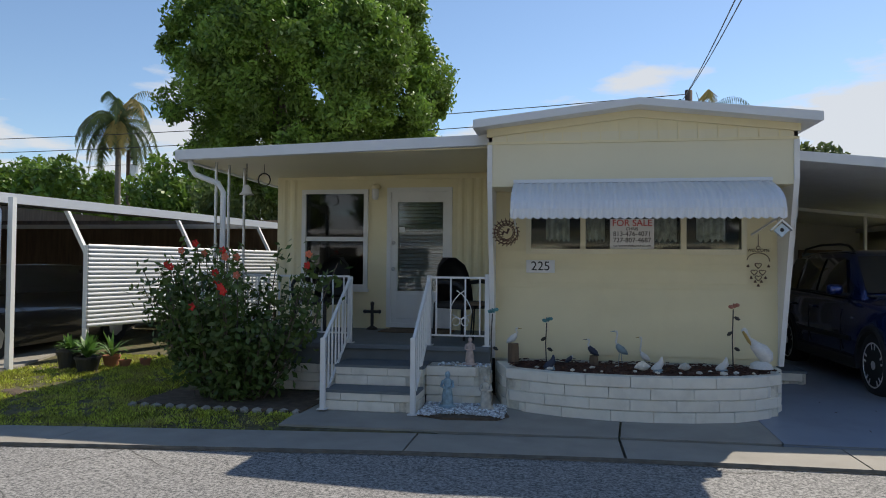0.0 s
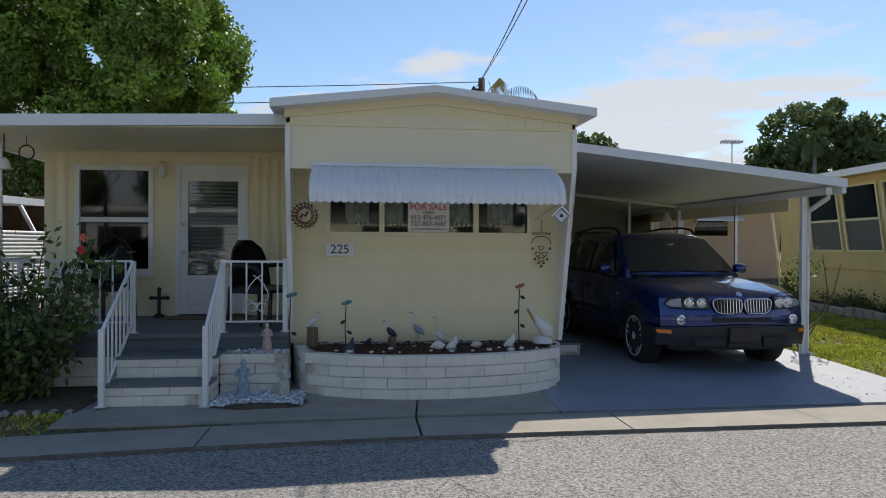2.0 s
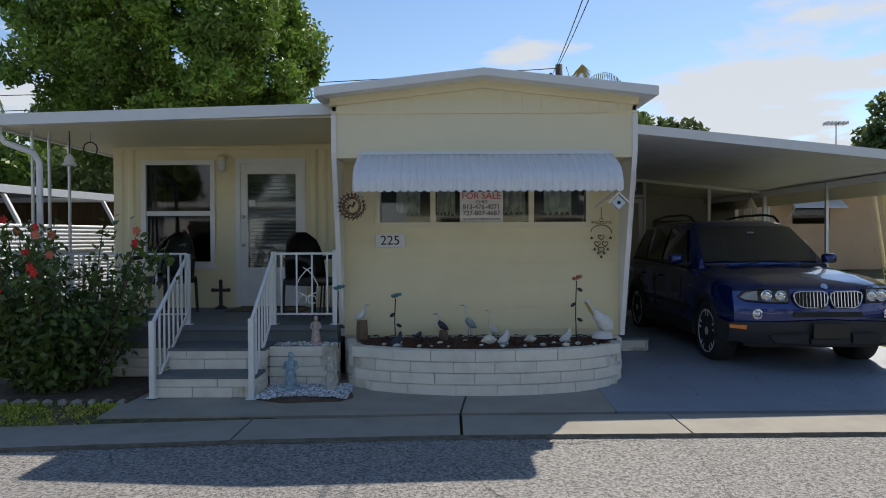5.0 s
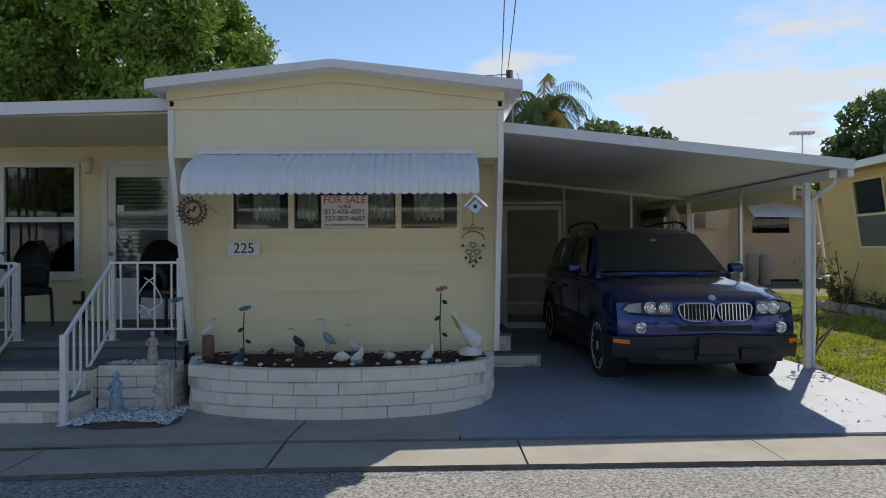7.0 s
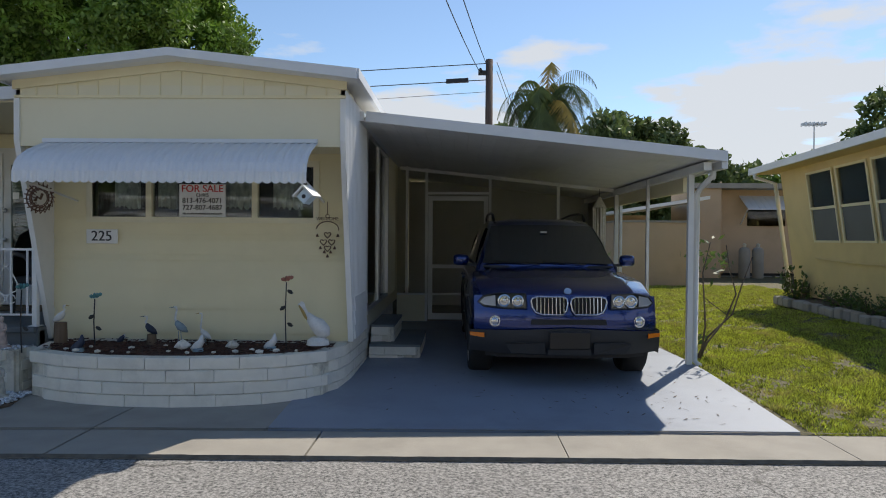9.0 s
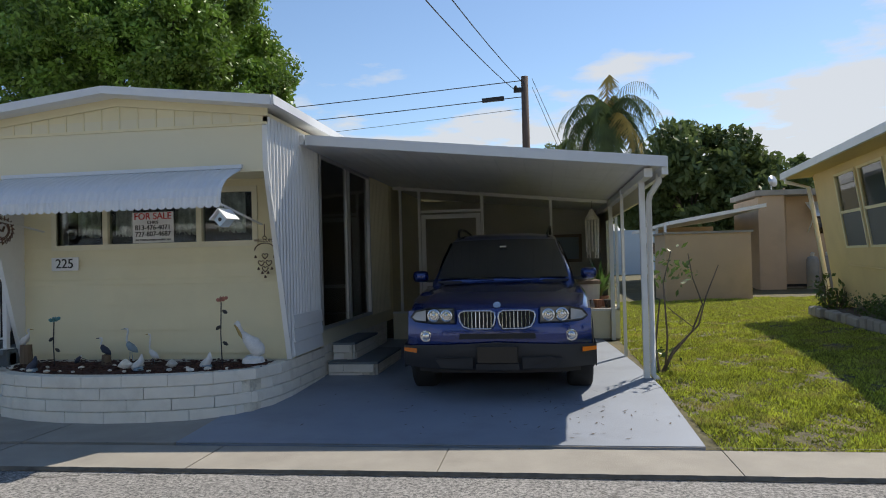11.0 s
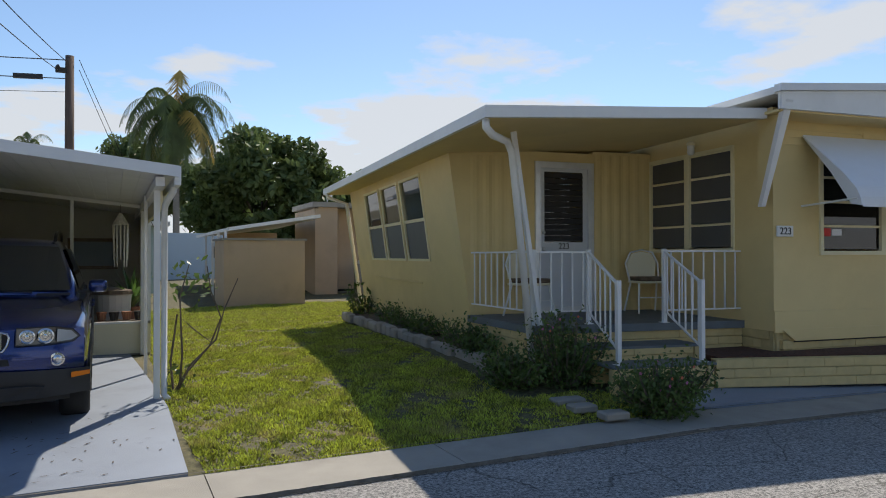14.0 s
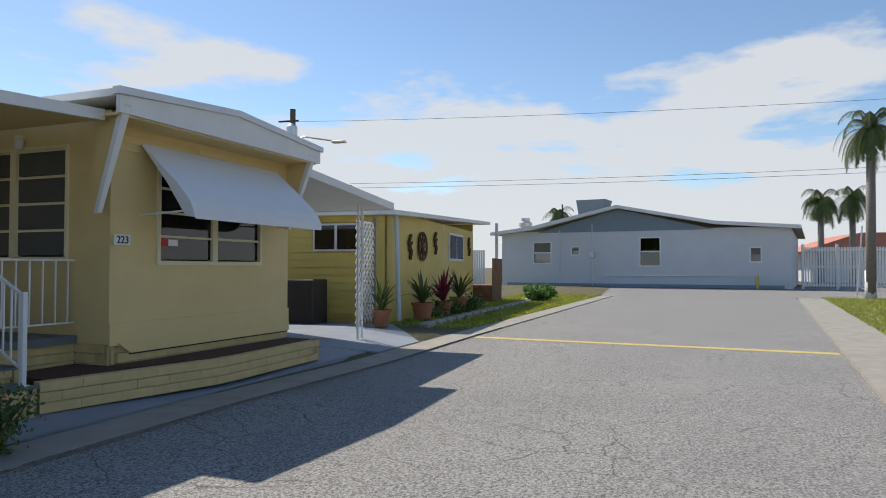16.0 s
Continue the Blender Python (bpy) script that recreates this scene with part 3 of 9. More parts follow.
# sliding glass door in the side
sd = part("sliding_door", B(SX - 0.04, SX + 0.015, 8.64, 8.69, 0.64, 2.66), M["alu"], home, "tall aluminium-framed sliding glass door")
for y0, y1, z0, z1 in ((10.90, 10.95, 0.64, 2.66), (8.69, 10.90, 0.64, 0.68), (8.69, 10.90, 2.62, 2.66), (9.72, 9.78, 0.68, 2.62), (9.82, 9.88, 0.68, 2.62)):
    part("frame_bar", B(SX - 0.04, SX + 0.015, y0, y1, z0, z1), M["alu"], sd)
for x, y0, y1 in ((SX - 0.012, 8.69, 9.72), (SX - 0.032, 9.88, 10.90)):
    part("pane", B(x, x + 0.006, y0, y1, 0.68, 2.62), M["glass"], sd).visible_shadow = False
# left side wall (towards the porch), back and floor
part("wall", B(HL, HL + 0.1, FY + 0.1, 20, 0.46, 2.86), M["cream"], home)
part("wall", B(HL, HR - 0.1, 19.9, 20, 0.1, 2.86), M["cream"], home)
part("floor_panel", B(HL + 0.1, HR - 0.1, FY + 0.1, 19.9, 0.5, 0.56), M["wood"], home)
# added sheet behind the long window, coloured near black as the unlit room
part("room_backing", B(HL + 0.1, HR - 0.2, 8.3, 8.34, 0.56, 2.84), M["dark"], home)
part("roof_vent", lathe(bmesh.new(), [(0.05, 0), (0.05, 0.06), (0.07, 0.06), (0.06, 0.1), (0.02, 0.12)], (1.95, 7.35, 3.09)), M["black"], home)


def curtain(name, x0, x1, y, z0, z1, material, along="x", amp=0.03, waves=9, label=""):
    bm = bmesh.new()
    n = waves * 6
    prev = None
    for i in range(n + 1):
        s = x0 + (x1 - x0) * i / n
        o = amp * math.sin(i / 6 * math.tau) + amp * 0.5 * math.sin(i * 0.37)
        top, mid = (s, y + o * 0.5, z1), (s, y + o, z0 + 0.02 * math.sin(i * 1.3))
        if along == "y":
            top, mid = (y + o * 0.5, s, z1), (y + o, s, z0)
        cur = (bm.verts.new(mid), bm.verts.new(top))
        if prev:
            bm.faces.new((prev[0], cur[0], cur[1], prev[1]))
        prev = cur
    ob = part(name, bm, material, None, label, smooth=True, category="curtain", group="curtains in the home")
    ob.location = (0, 0, 0)
    return ob


lace = mat("pale_curtain", (0.74, 0.72, 0.66), 0.9, var=0.4, scale=14, bump=0.1)
teal = mat("teal_curtain", (0.42, 0.56, 0.58), 0.9, var=0.2, scale=6, bump=0.1)
for x0, x1 in ((1.02, 1.28), (1.46, 1.66), (2.14, 2.42), (2.62, 2.92)):
    curtain("curtain", x0, x1, FY + 0.12, WZ0 + 0.10, WZ1, lace, waves=4, label="pale patterned swag curtain behind the long window")
curtain("curtain", 8.71, 9.70, SX - 0.11, 0.7, 2.6, teal, "y", waves=5, label="dull teal full-length curtain behind the sliding door")
curtain("curtain", 9.90, 10.88, SX - 0.13, 0.7, 2.6, teal, "y", waves=6, label="dull teal full-length curtain behind the sliding door")


# ---- blocks ----
def block_wall(parent, line, z0, courses, h, length, depth, material, joint, name="brick", seed=1, top_cap=True):
    """Courses of blocks along a bent line in plan, over a recessed core."""
    rr = random.Random(seed)
    pts = [Vector((x, y, 0)) for x, y in line]
    seg = [(b - a).length for a, b in zip(pts, pts[1:])]
    total = sum(seg)

    def at(s):
        for k, L in enumerate(seg):
            if s <= L or k == len(seg) - 1:
                d = (pts[k + 1] - pts[k]) / L
                return pts[k] + d * s, d
            s -= L
    for k, L in enumerate(seg):
        core = bmesh.new()
        a, b = pts[k], pts[k + 1]
        n = Vector(((b - a).y, -(b - a).x, 0)).normalized()
        i0, i1 = -n * 0.03, -n * (depth - 0.008)
        hexa(core, [Vector((*(a + i0).xy, z0)), Vector((*(b + i0).xy, z0)), Vector((*(b + i1).xy, z0)), Vector((*(a + i1).xy, z0))],
             [Vector((*(a + i0).xy, z0 + courses * h - 0.006)), Vector((*(b + i0).xy, z0 + courses * h - 0.006)), Vector((*(b + i1).xy, z0 + courses * h - 0.006)), Vector((*(a + i1).xy, z0 + courses * h - 0.006))])
        part("core", core, joint, parent)
    jobs = []
    for c in range(courses):
        s = -length * (0.5 if c % 2 else 0.0)
        jit = 0.0
        while s < total - 0.02:
            jit2 = rr.uniform(-0.035, 0.035)
            a, b = max(s + jit, 0) + 0.0025, min(s + length + jit2, total) - 0.0025
            jit = jit2
            s += length
            if b - a < 0.03:
                continue
            (pa, da), (pb, db) = at(a), at(b)
            d = (pb - pa).normalized()
            n = Vector((d.y, -d.x, 0))
            o = n * rr.uniform(0.0, 0.006)
            zz0, zz1 = z0 + c * h + 0.0025, z0 + (c + 1) * h - 0.002
            bm = bmesh.new()
            dd = -n * depth
            cs = [pa + o, pb + o, pb + dd, pa + dd]
            e = 0.006
            inn = [cs[0] + (d - n) * e, cs[1] + (-d - n) * e, cs[2], cs[3]]
            lo = [Vector((p.x, p.y, zz0)) for p in inn]
            m1 = [Vector((p.x, p.y, zz0 + e)) for p in cs]
            m2 = [Vector((p.x, p.y, zz1 - e)) for p in cs]
            hi = [Vector((p.x, p.y, zz1)) for p in inn]
            rings = [[bm.verts.new(p) for p in r] for r in (lo, m1, m2, hi)]
            bm.faces.new(rings[0][::-1]), bm.faces.new(rings[-1])
            for r1, r2 in zip(rings, rings[1:]):
                for k in range(4):
                    bm.faces.new((r1[k], r1[(k + 1) % 4], r2[(k + 1) % 4], r2[k]))
            part(name, bm, material, parent)


planter = thing("planter", (2.0, 7.0, 0.03), "curved raised bed of cream-white painted blocks against the home", "planter")
PL = [(3.44, 8.72), (3.40, 7.55), (3.27, 7.12), (2.90, 6.86), (2.45, 6.74), (1.95, 6.68), (1.40, 6.72), (0.95, 6.84), (0.63, 7.02), (0.50, 7.55)]
block_wall(planter, PL[::-1], 0.02, 4, 0.107, 0.40, 0.12, M["white_warm"], M["mortar"], seed=4)
bm = bmesh.new()
prism(bm, [(0.62, 7.68), (0.74, 7.1), (1.0, 6.96), (1.4, 6.84), (1.95, 6.8), (2.45, 6.86), (2.85, 6.98), (3.15, 7.2), (3.28, 7.5), (3.34, 7.68)], 0.05, 0.40)
bmesh.ops.triangulate(bm, faces=bm.faces[:])
for v in bm.verts:
    if v.co.z > 0.3:
        v.co.z = 0.435
mr_ = random.Random(2)
for i in range(700):
    x = mr_.uniform(0.66, 3.3)
    y = mr_.uniform(6.86 + 0.32 * abs(x - 1.95) ** 2.2 / 1.35 ** 2.2, 7.64)
    s = mr_.uniform(0.012, 0.03)
    q = Matrix.Translation((x, y, 0.438 + mr_.uniform(0, 0.012) + 0.02 * (y - 6.8))) @ Matrix.Rotation(mr_.uniform(0, 3), 4, "Z") @ Matrix.Rotation(mr_.uniform(-0.5, 0.5), 4, "X")
    c_ = [q @ Vector(p) for p in ((-s, -s * 0.3, 0), (s, -s * 0.3, 0), (s, s * 0.3, 0), (-s, s * 0.3, 0))]
    hexa(bm, c_, [p + Vector((0, 0, 0.006)) for p in c_])
part("mulch", bm, M["mulch"], planter, "dark reddish-brown bark mulch")
foot = thing("footing_wall", (3.4, 12, 0.05), "cream-white painted block footing under the home", "wall")
block_wall(foot, [(3.42, 8.74), (3.42, 12.0)], 0.06, 4, 0.1, 0.4, 0.1, M["white_warm"], M["mortar"], seed=8)
part("footing_wall", B(0.47, 3.38, 7.70, 7.76, 0.05, 0.46), M["mortar"], foot)


def steps_of(name, at, label, blocks, treads, mblock, mjoint, mtread, h=0.1, seed=3, L=0.36):
    st = thing(name, at, label, "steps")
    for k, (line, z0, c, depth) in enumerate(blocks):
        block_wall(st, line, z0, c, h, L, depth, mblock, mjoint, seed=seed + k)
    for q, z in treads:
        bm = prism(bmesh.new(), q, z - 0.025, z)
        part("tread", bm, mtread, st, "grey-painted tread")
    return st


# porch and its steps
porch = thing("porch", (-1.5, 8.4, 0.1), "raised porch floor painted dark grey over cream block walls", "porch")
part("slab", B(-2.95, 0.44, 7.45, 9.35, 0.36, 0.60, bevel=0.012), M["step_paint"], porch)
block_wall(porch, [(-2.95, 7.47), (0.44, 7.47)], 0.06, 5, 0.1, 0.36, 0.12, M["white_warm"], M["mortar"], seed=12)
part("slab_edge", B(-2.96, 0.44, 7.40, 7.452, 0.545, 0.602, bevel=0.008), M["step_paint"], porch)
steps_of("front_steps", (-0.7, 7.0, 0.05), "cream-white block steps with dark grey painted treads",
         [([(-1.12, 6.62), (-0.20, 6.62), (-0.20, 7.02)], 0.03, 2, 0.1), ([(-1.12, 6.96), (-0.20, 6.96), (-0.20, 7.11)], 0.03, 4, 0.1), ([(-0.19, 7.10), (0.47, 7.10), (0.47, 7.4)], 0.03, 4, 0.1)],
         [([(-1.13, 6.61), (-0.19, 6.61), (-0.19, 6.97), (-1.13, 6.97)], 0.232), ([(-1.13, 6.95), (-0.19, 6.95), (-0.19, 7.42), (-1.13, 7.42)], 0.435)],
         M["white_warm"], M["mortar"], M["step_paint"])
steps_of("side_steps", (3.7, 9.4, 0.1), "cream-white block steps with grey-green treads below the sliding door",
         [([(3.46, 8.78), (4.04, 8.78), (4.04, 10.1)], 0.04, 2, 0.1), ([(3.46, 8.98), (3.72, 8.98), (3.72, 10.1)], 0.24, 2, 0.1)],
         [([(3.46, 8.77), (4.05, 8.77), (4.05, 10.1), (3.46, 10.1)], 0.262), ([(3.46, 8.97), (3.73, 8.97), (3.73, 10.1), (3.46, 10.1)], 0.462)],
         M["white_warm"], M["mortar"], M["step_paint"], seed=31)

# porch room wall with window and door
cab = thing("porch_room", (-1.2, 9.4, 0.6), "cream vertical-boarded add-on room behind the porch", "house")
PY = 9.33
bm = bmesh.new()
DX0, DX1, DZ1 = -1.18, -0.27, 2.54
PX0, PX1, PZ0, PZ1 = -2.36, -1.50, 1.20, 2.47
box(bm, -2.75, PX0, PY, PY + 0.1, 0.6, 2.86), box(bm, PX1, DX0, PY, PY + 0.1, 0.6, 2.86), box(bm, DX1, HL, PY, PY + 0.1, 0.6, 2.86)
box(bm, PX0, PX1, PY, PY + 0.1, 0.6, PZ0), box(bm, PX0, PX1, PY, PY + 0.1, PZ1, 2.86), box(bm, DX0, DX1, PY, PY + 0.1, DZ1, 2.86)
box(bm, -2.75, -2.65, PY + 0.1, 16, 0.3, 2.8), box(bm, -2.75, HL, 16, 16.1, 0.3, 2.8)
part("wall", bm, M["cream"], cab)
bm = corrugated(bmesh.new(), (-0.2, PY - 0.004, 0), (HL, PY - 0.004, 0), 0.6, 2.66, (0, -1, 0), 0.11, 0.014)
corrugated(bm, (-2.74, PY - 0.004, 0), (-2.45, PY - 0.004, 0), 0.6, 2.66, (0, -1, 0), 0.11, 0.014)
part("siding", bm, M["cream"], cab)
bm = bmesh.new()
lap_boards(bm, -1.42, -1.13, PY, 0.6, 1.14, 0.135, 0.008), lap_boards(bm, -2.45, -1.42, PY, 0.6, 1.08, 0.135, 0.008)
part("siding", bm, M["cream"], cab)
part("corner_trim", B(-2.77, -2.70, PY - 0.02, PY + 0.05, 0.6, 2.68), M["cream"], cab)
part("top_trim", B(-2.77, HL, PY - 0.03, PY, 2.66, 2.70), M["cream"], cab)
pw = part("window", frame_bars(bmesh.new(), PX0 - 0.05, PX1 + 0.05, PZ0 - 0.06, PZ1 + 0.05, PY - 0.03, PY + 0.05, 0.06), M["white"], cab, "white-framed double-hung window")
part("meeting_rail", B(PX0, PX1, PY - 0.015, PY + 0.03, 1.80, 1.86), M["white"], pw)
part("pane", B(PX0, PX1, PY + 0.01, PY + 0.016, 1.86, PZ1), M["glass_d"], pw)
part("pane", B(PX0, PX1, PY + 0.03, PY + 0.036, PZ0, 1.80), M["glass_d"], pw)
part("sill_board", B(PX0 - 0.07, PX1 + 0.07, PY - 0.05, PY, PZ0 - 0.1, PZ0 - 0.06), M["white"], pw)
door = part("door", frame_bars(bmesh.new(), DX0, DX1, 0.62, DZ1, PY - 0.02, PY + 0.05, 0.06), M["white"], cab, "white storm door with a tall glass light")
bm = bmesh.new()
box(bm, DX0 + 0.06, DX1 - 0.06, PY, PY + 0.04, 0.68, 1.12, ), box(bm, DX0 + 0.06, DX1 - 0.06, PY, PY + 0.04, 2.34, DZ1 - 0.06)
box(bm, DX0 + 0.06, DX0 + 0.15, PY, PY + 0.04, 1.12, 2.34), box(bm, DX1 - 0.13, DX1 - 0.06, PY, PY + 0.04, 1.12, 2.34)
part("door_leaf", bm, M["white"], door)
part("glass", B(DX0 + 0.15, DX1 - 0.13, PY + 0.012, PY + 0.018, 1.12, 2.34), M["glass"], door)
bm = bmesh.new()
for i in range(24):
    z = 1.14 + i * 0.05
    hexa(bm, [(DX0 + 0.16, PY + 0.06, z), (DX1 - 0.14, PY + 0.06, z), (DX1 - 0.14, PY + 0.09, z + 0.035), (DX0 + 0.16, PY + 0.09, z + 0.035)], [(DX0 + 0.16, PY + 0.06, z + 0.002), (DX1 - 0.14, PY + 0.06, z + 0.002), (DX1 - 0.14, PY + 0.09, z + 0.037), (DX0 + 0.16, PY + 0.09, z + 0.037)])
part("blind", bm, M["slateb"], door, "pale slatted blind", kind="stuff")
for z in (1.42, 1.78):
    part("knob", ball(bmesh.new(), (DX0 + 0.10, PY - 0.035, z), 0.028), M["alu"], door, smooth=True)
part("kick_vent", B(DX0 + 0.24, DX0 + 0.48, PY - 0.004, PY, 1.04, 1.052), M["black"], door)
part("kick_vent", B(DX0 + 0.24, DX0 + 0.48, PY - 0.004, PY, 0.94, 0.952), M["black"], door)
part("kick_panel", B(DX0 + 0.14, DX1 - 0.12, PY - 0.008, PY, 0.74, 1.08, bevel=0.004), M["white"], door)
part("alarm_sticker", B(DX0 + 0.17, DX0 + 0.25, PY + 0.004, PY + 0.01, 1.92, 2.0), M["white"], door)
part("room_backing", B(-2.6, 0.4, 10.6, 10.7, 0.6, 2.8), M["room"], cab)

# porch roof
pr = thing("porch_roof", (-1.5, 8.5, 2.7), "flat white-edged porch roof with a cream underside", "roof")
bm = bmesh.new()
hexa(bm, [(-3.14, 7.42, 2.68), (0.43, 7.42, 2.74), (0.43, 16.5, 2.74), (-3.14, 16.5, 2.68)], [(-3.14, 7.42, 2.72), (0.43, 7.42, 2.78), (0.43, 16.5, 2.78), (-3.14, 16.5, 2.72)])
part("ceiling_panel", bm, M["cream_light"], pr)
bm = bmesh.new()
hexa(bm, [(-3.2, 7.34, 2.66), (0.43, 7.34, 2.76), (0.43, 7.42, 2.76), (-3.2, 7.42, 2.66)], [(-3.2, 7.34, 2.775), (0.43, 7.34, 2.875), (0.43, 7.42, 2.875), (-3.2, 7.42, 2.775)])
hexa(bm, [(-3.2, 7.42, 2.66), (-3.14, 7.42, 2.66), (-3.14, 16.5, 2.66), (-3.2, 16.5, 2.66)], [(-3.2, 7.42, 2.775), (-3.14, 7.42, 2.775), (-3.14, 16.5, 2.775), (-3.2, 16.5, 2.775)])
hexa(bm, [(-3.14, 7.42, 2.75), (0.43, 7.42, 2.80), (0.43, 16.5, 2.80), (-3.14, 16.5, 2.75)], [(-3.14, 7.42, 2.77), (0.43, 7.42, 2.86), (0.43, 16.5, 2.86), (-3.14, 16.5, 2.77)])
part("fascia", bm, M["awning"], pr)

# carport
cp = thing("carport", (5.4, 10, 0.1), "white aluminium carport roof on slim posts", "carport")
CY0 = 7.98
bm = bmesh.new()
hexa(bm, [(3.5, CY0 + 0.05, 2.695), (7.16, CY0 + 0.05, 2.315), (7.16, 18, 2.315), (3.5, 18, 2.695)], [(3.5, CY0 + 0.05, 2.71), (7.16, CY0 + 0.05, 2.33), (7.16, 18, 2.33), (3.5, 18, 2.71)])
part("roof_deck", bm, M["white"], cp)
# added filler strip that stops light leaking between this roof and the home
part("roof_gap_filler", B(3.442, 3.498, CY0, 18, 2.665, 2.76), M["awning"], cp)
for i in range(24):
    x0, x1 = 3.5 + i * 0.1525, 3.5 + (i + 1) * 0.1525
    z0, z1 = 2.66 - (x0 - 3.5) * 0.104, 2.66 - (x1 - 3.5) * 0.104
    part("roof_pan", hexa(bmesh.new(), [(x0 + 0.0015, CY0 + 0.05, z0), (x1 - 0.0015, CY0 + 0.05, z1), (x1 - 0.0015, 18, z1), (x0 + 0.0015, 18, z0)], [(x0 + 0.0015, CY0 + 0.05, z0 + 0.03), (x1 - 0.0015, CY0 + 0.05, z1 + 0.03), (x1 - 0.0015, 18, z1 + 0.03), (x0 + 0.0015, 18, z0 + 0.03)]), M["white"], cp)
bm = bmesh.new()
hexa(bm, [(3.52, CY0, 2.66), (7.18, CY0, 2.27), (7.18, CY0 + 0.05, 2.27), (3.52, CY0 + 0.05, 2.66)], [(3.52, CY0, 2.765), (7.18, CY0, 2.375), (7.18, CY0 + 0.05, 2.375), (3.52, CY0 + 0.05, 2.765)])
hexa(bm, [(7.14, CY0 + 0.05, 2.2), (7.2, CY0 + 0.05, 2.2), (7.2, 18, 2.2), (7.14, 18, 2.2)], [(7.14, CY0 + 0.05, 2.375), (7.2, CY0 + 0.05, 2.375), (7.2, 18, 2.375), (7.14, 18, 2.375)])
part("fascia", bm, M["awning"], cp)
for x, y in ((7.02, 8.62), (7.02, 12.26)):
    part("post", B(x - 0.03, x + 0.03, y - 0.03, y + 0.03, 0.08, 2.27), M["white"], cp)
part("post", B(6.96, 7.0, 10.2, 10.24, 0.08, 2.27), M["alu"], cp)
part("beam", B(6.98, 7.06, 8.1, 18, 2.19, 2.275), M["white"], cp)
part("side_board", B(7.06, 7.10, 9.0, 18, 2.02, 2.22), M["cream"], cp)
part("downspout", tube(bmesh.new(), [(7.15, 8.3, 2.24), (7.15, 8.3, 2.16), (7.09, 8.5, 2.04), (7.09, 8.62, 1.98), (7.09, 8.64, 0.14), (7.12, 8.55, 0.10)], 0.032), M["white"], cp, smooth=True)

# screened room behind the carport
sr = thing("screen_room", (5.4, 11.8, 0.1), "screened room with white bars over a low cream wall", "room")
SY = 12.35
bm = box(bmesh.new(), 3.46, 3.92, SY - 0.04, SY + 0.04, 0.1, 0.54)
box(bm, 4.98, 7.13, SY - 0.04, SY + 0.04, 0.1, 0.54)
part("low_wall", bm, M["cream_light"], sr)
bm = bmesh.new()
for x in (3.62, 6.09, 7.11):
    box(bm, x - 0.02, x + 0.02, SY - 0.05, SY + 0.02, 0.54, 2.66 - (x - 3.5) * 0.104)
for x in (4.98, 3.94):
    box(bm, x - 0.02, x + 0.02, SY - 0.05, SY + 0.02, 0.1, 2.66 - (x - 3.5) * 0.104)
box(bm, 3.46, 7.13, SY - 0.05, SY + 0.02, 0.54, 0.57), box(bm, 3.96, 4.96, SY - 0.05, SY + 0.02, 2.19, 2.23)
beam(bm, (3.5, SY - 0.02, 2.62), (7.13, SY - 0.02, 2.25), 0.06, 0.05)
part("bars", bm, M["white"], sr)
bm = bmesh.new()
for x0, x1, z0, z1 in ((3.97, 4.04, 0.14, 2.16), (4.88, 4.95, 0.14, 2.16), (4.04, 4.88, 0.14, 0.24), (4.04, 4.88, 2.09, 2.16), (4.04, 4.88, 0.98, 1.04)):
    box(bm, x0, x1, SY - 0.03, SY, z0, z1)
part("screen_door", bm, M["white"], sr, "white-framed screen door")
bm = bmesh.new()
vs = [bm.verts.new(p) for p in ((3.46, SY - 0.01, 0.57), (7.11, SY - 0.01, 0.57), (7.11, SY - 0.01, 2.27), (3.46, SY - 0.01, 2.64))]
bm.faces.new(vs)
scrn = bpy.data.materials.new("dark_mesh")
scrn.use_nodes = True
sn, sl = scrn.node_tree.nodes, scrn.node_tree.links
sn.clear()
s_o, s_m, s_t, s_d = (sn.new(k) for k in ("ShaderNodeOutputMaterial", "ShaderNodeMixShader", "ShaderNodeBsdfTransparent", "ShaderNodeBsdfDiffuse"))
s_m.inputs[0].default_value, s_d.inputs[0].default_value = 0.22, (0.10, 0.10, 0.10, 1)
sl.new(s_t.outputs[0], s_m.inputs[1]), sl.new(s_d.outputs[0], s_m.inputs[2]), sl.new(s_m.outputs[0], s_o.inputs[0])
part("screen", bm, scrn, sr, "dark insect mesh")
RB = 15.0
bm = box(bmesh.new(), 3.46, 7.13, RB, RB + 0.1, 0.1, 2.6)
part("wall", bm, M["room"], sr)
bm = box(bmesh.new(), 7.06, 7.13, SY + 0.04, RB, 0.1, 0.6)
box(bm, 7.06, 7.13, 13.6, RB, 0.6, 2.2)
part("wall", bm, M["cream_light"], sr)
part("floor_panel", B(3.46, 7.13, 12.36, RB, 0.04, 0.12), M["concrete"], sr)

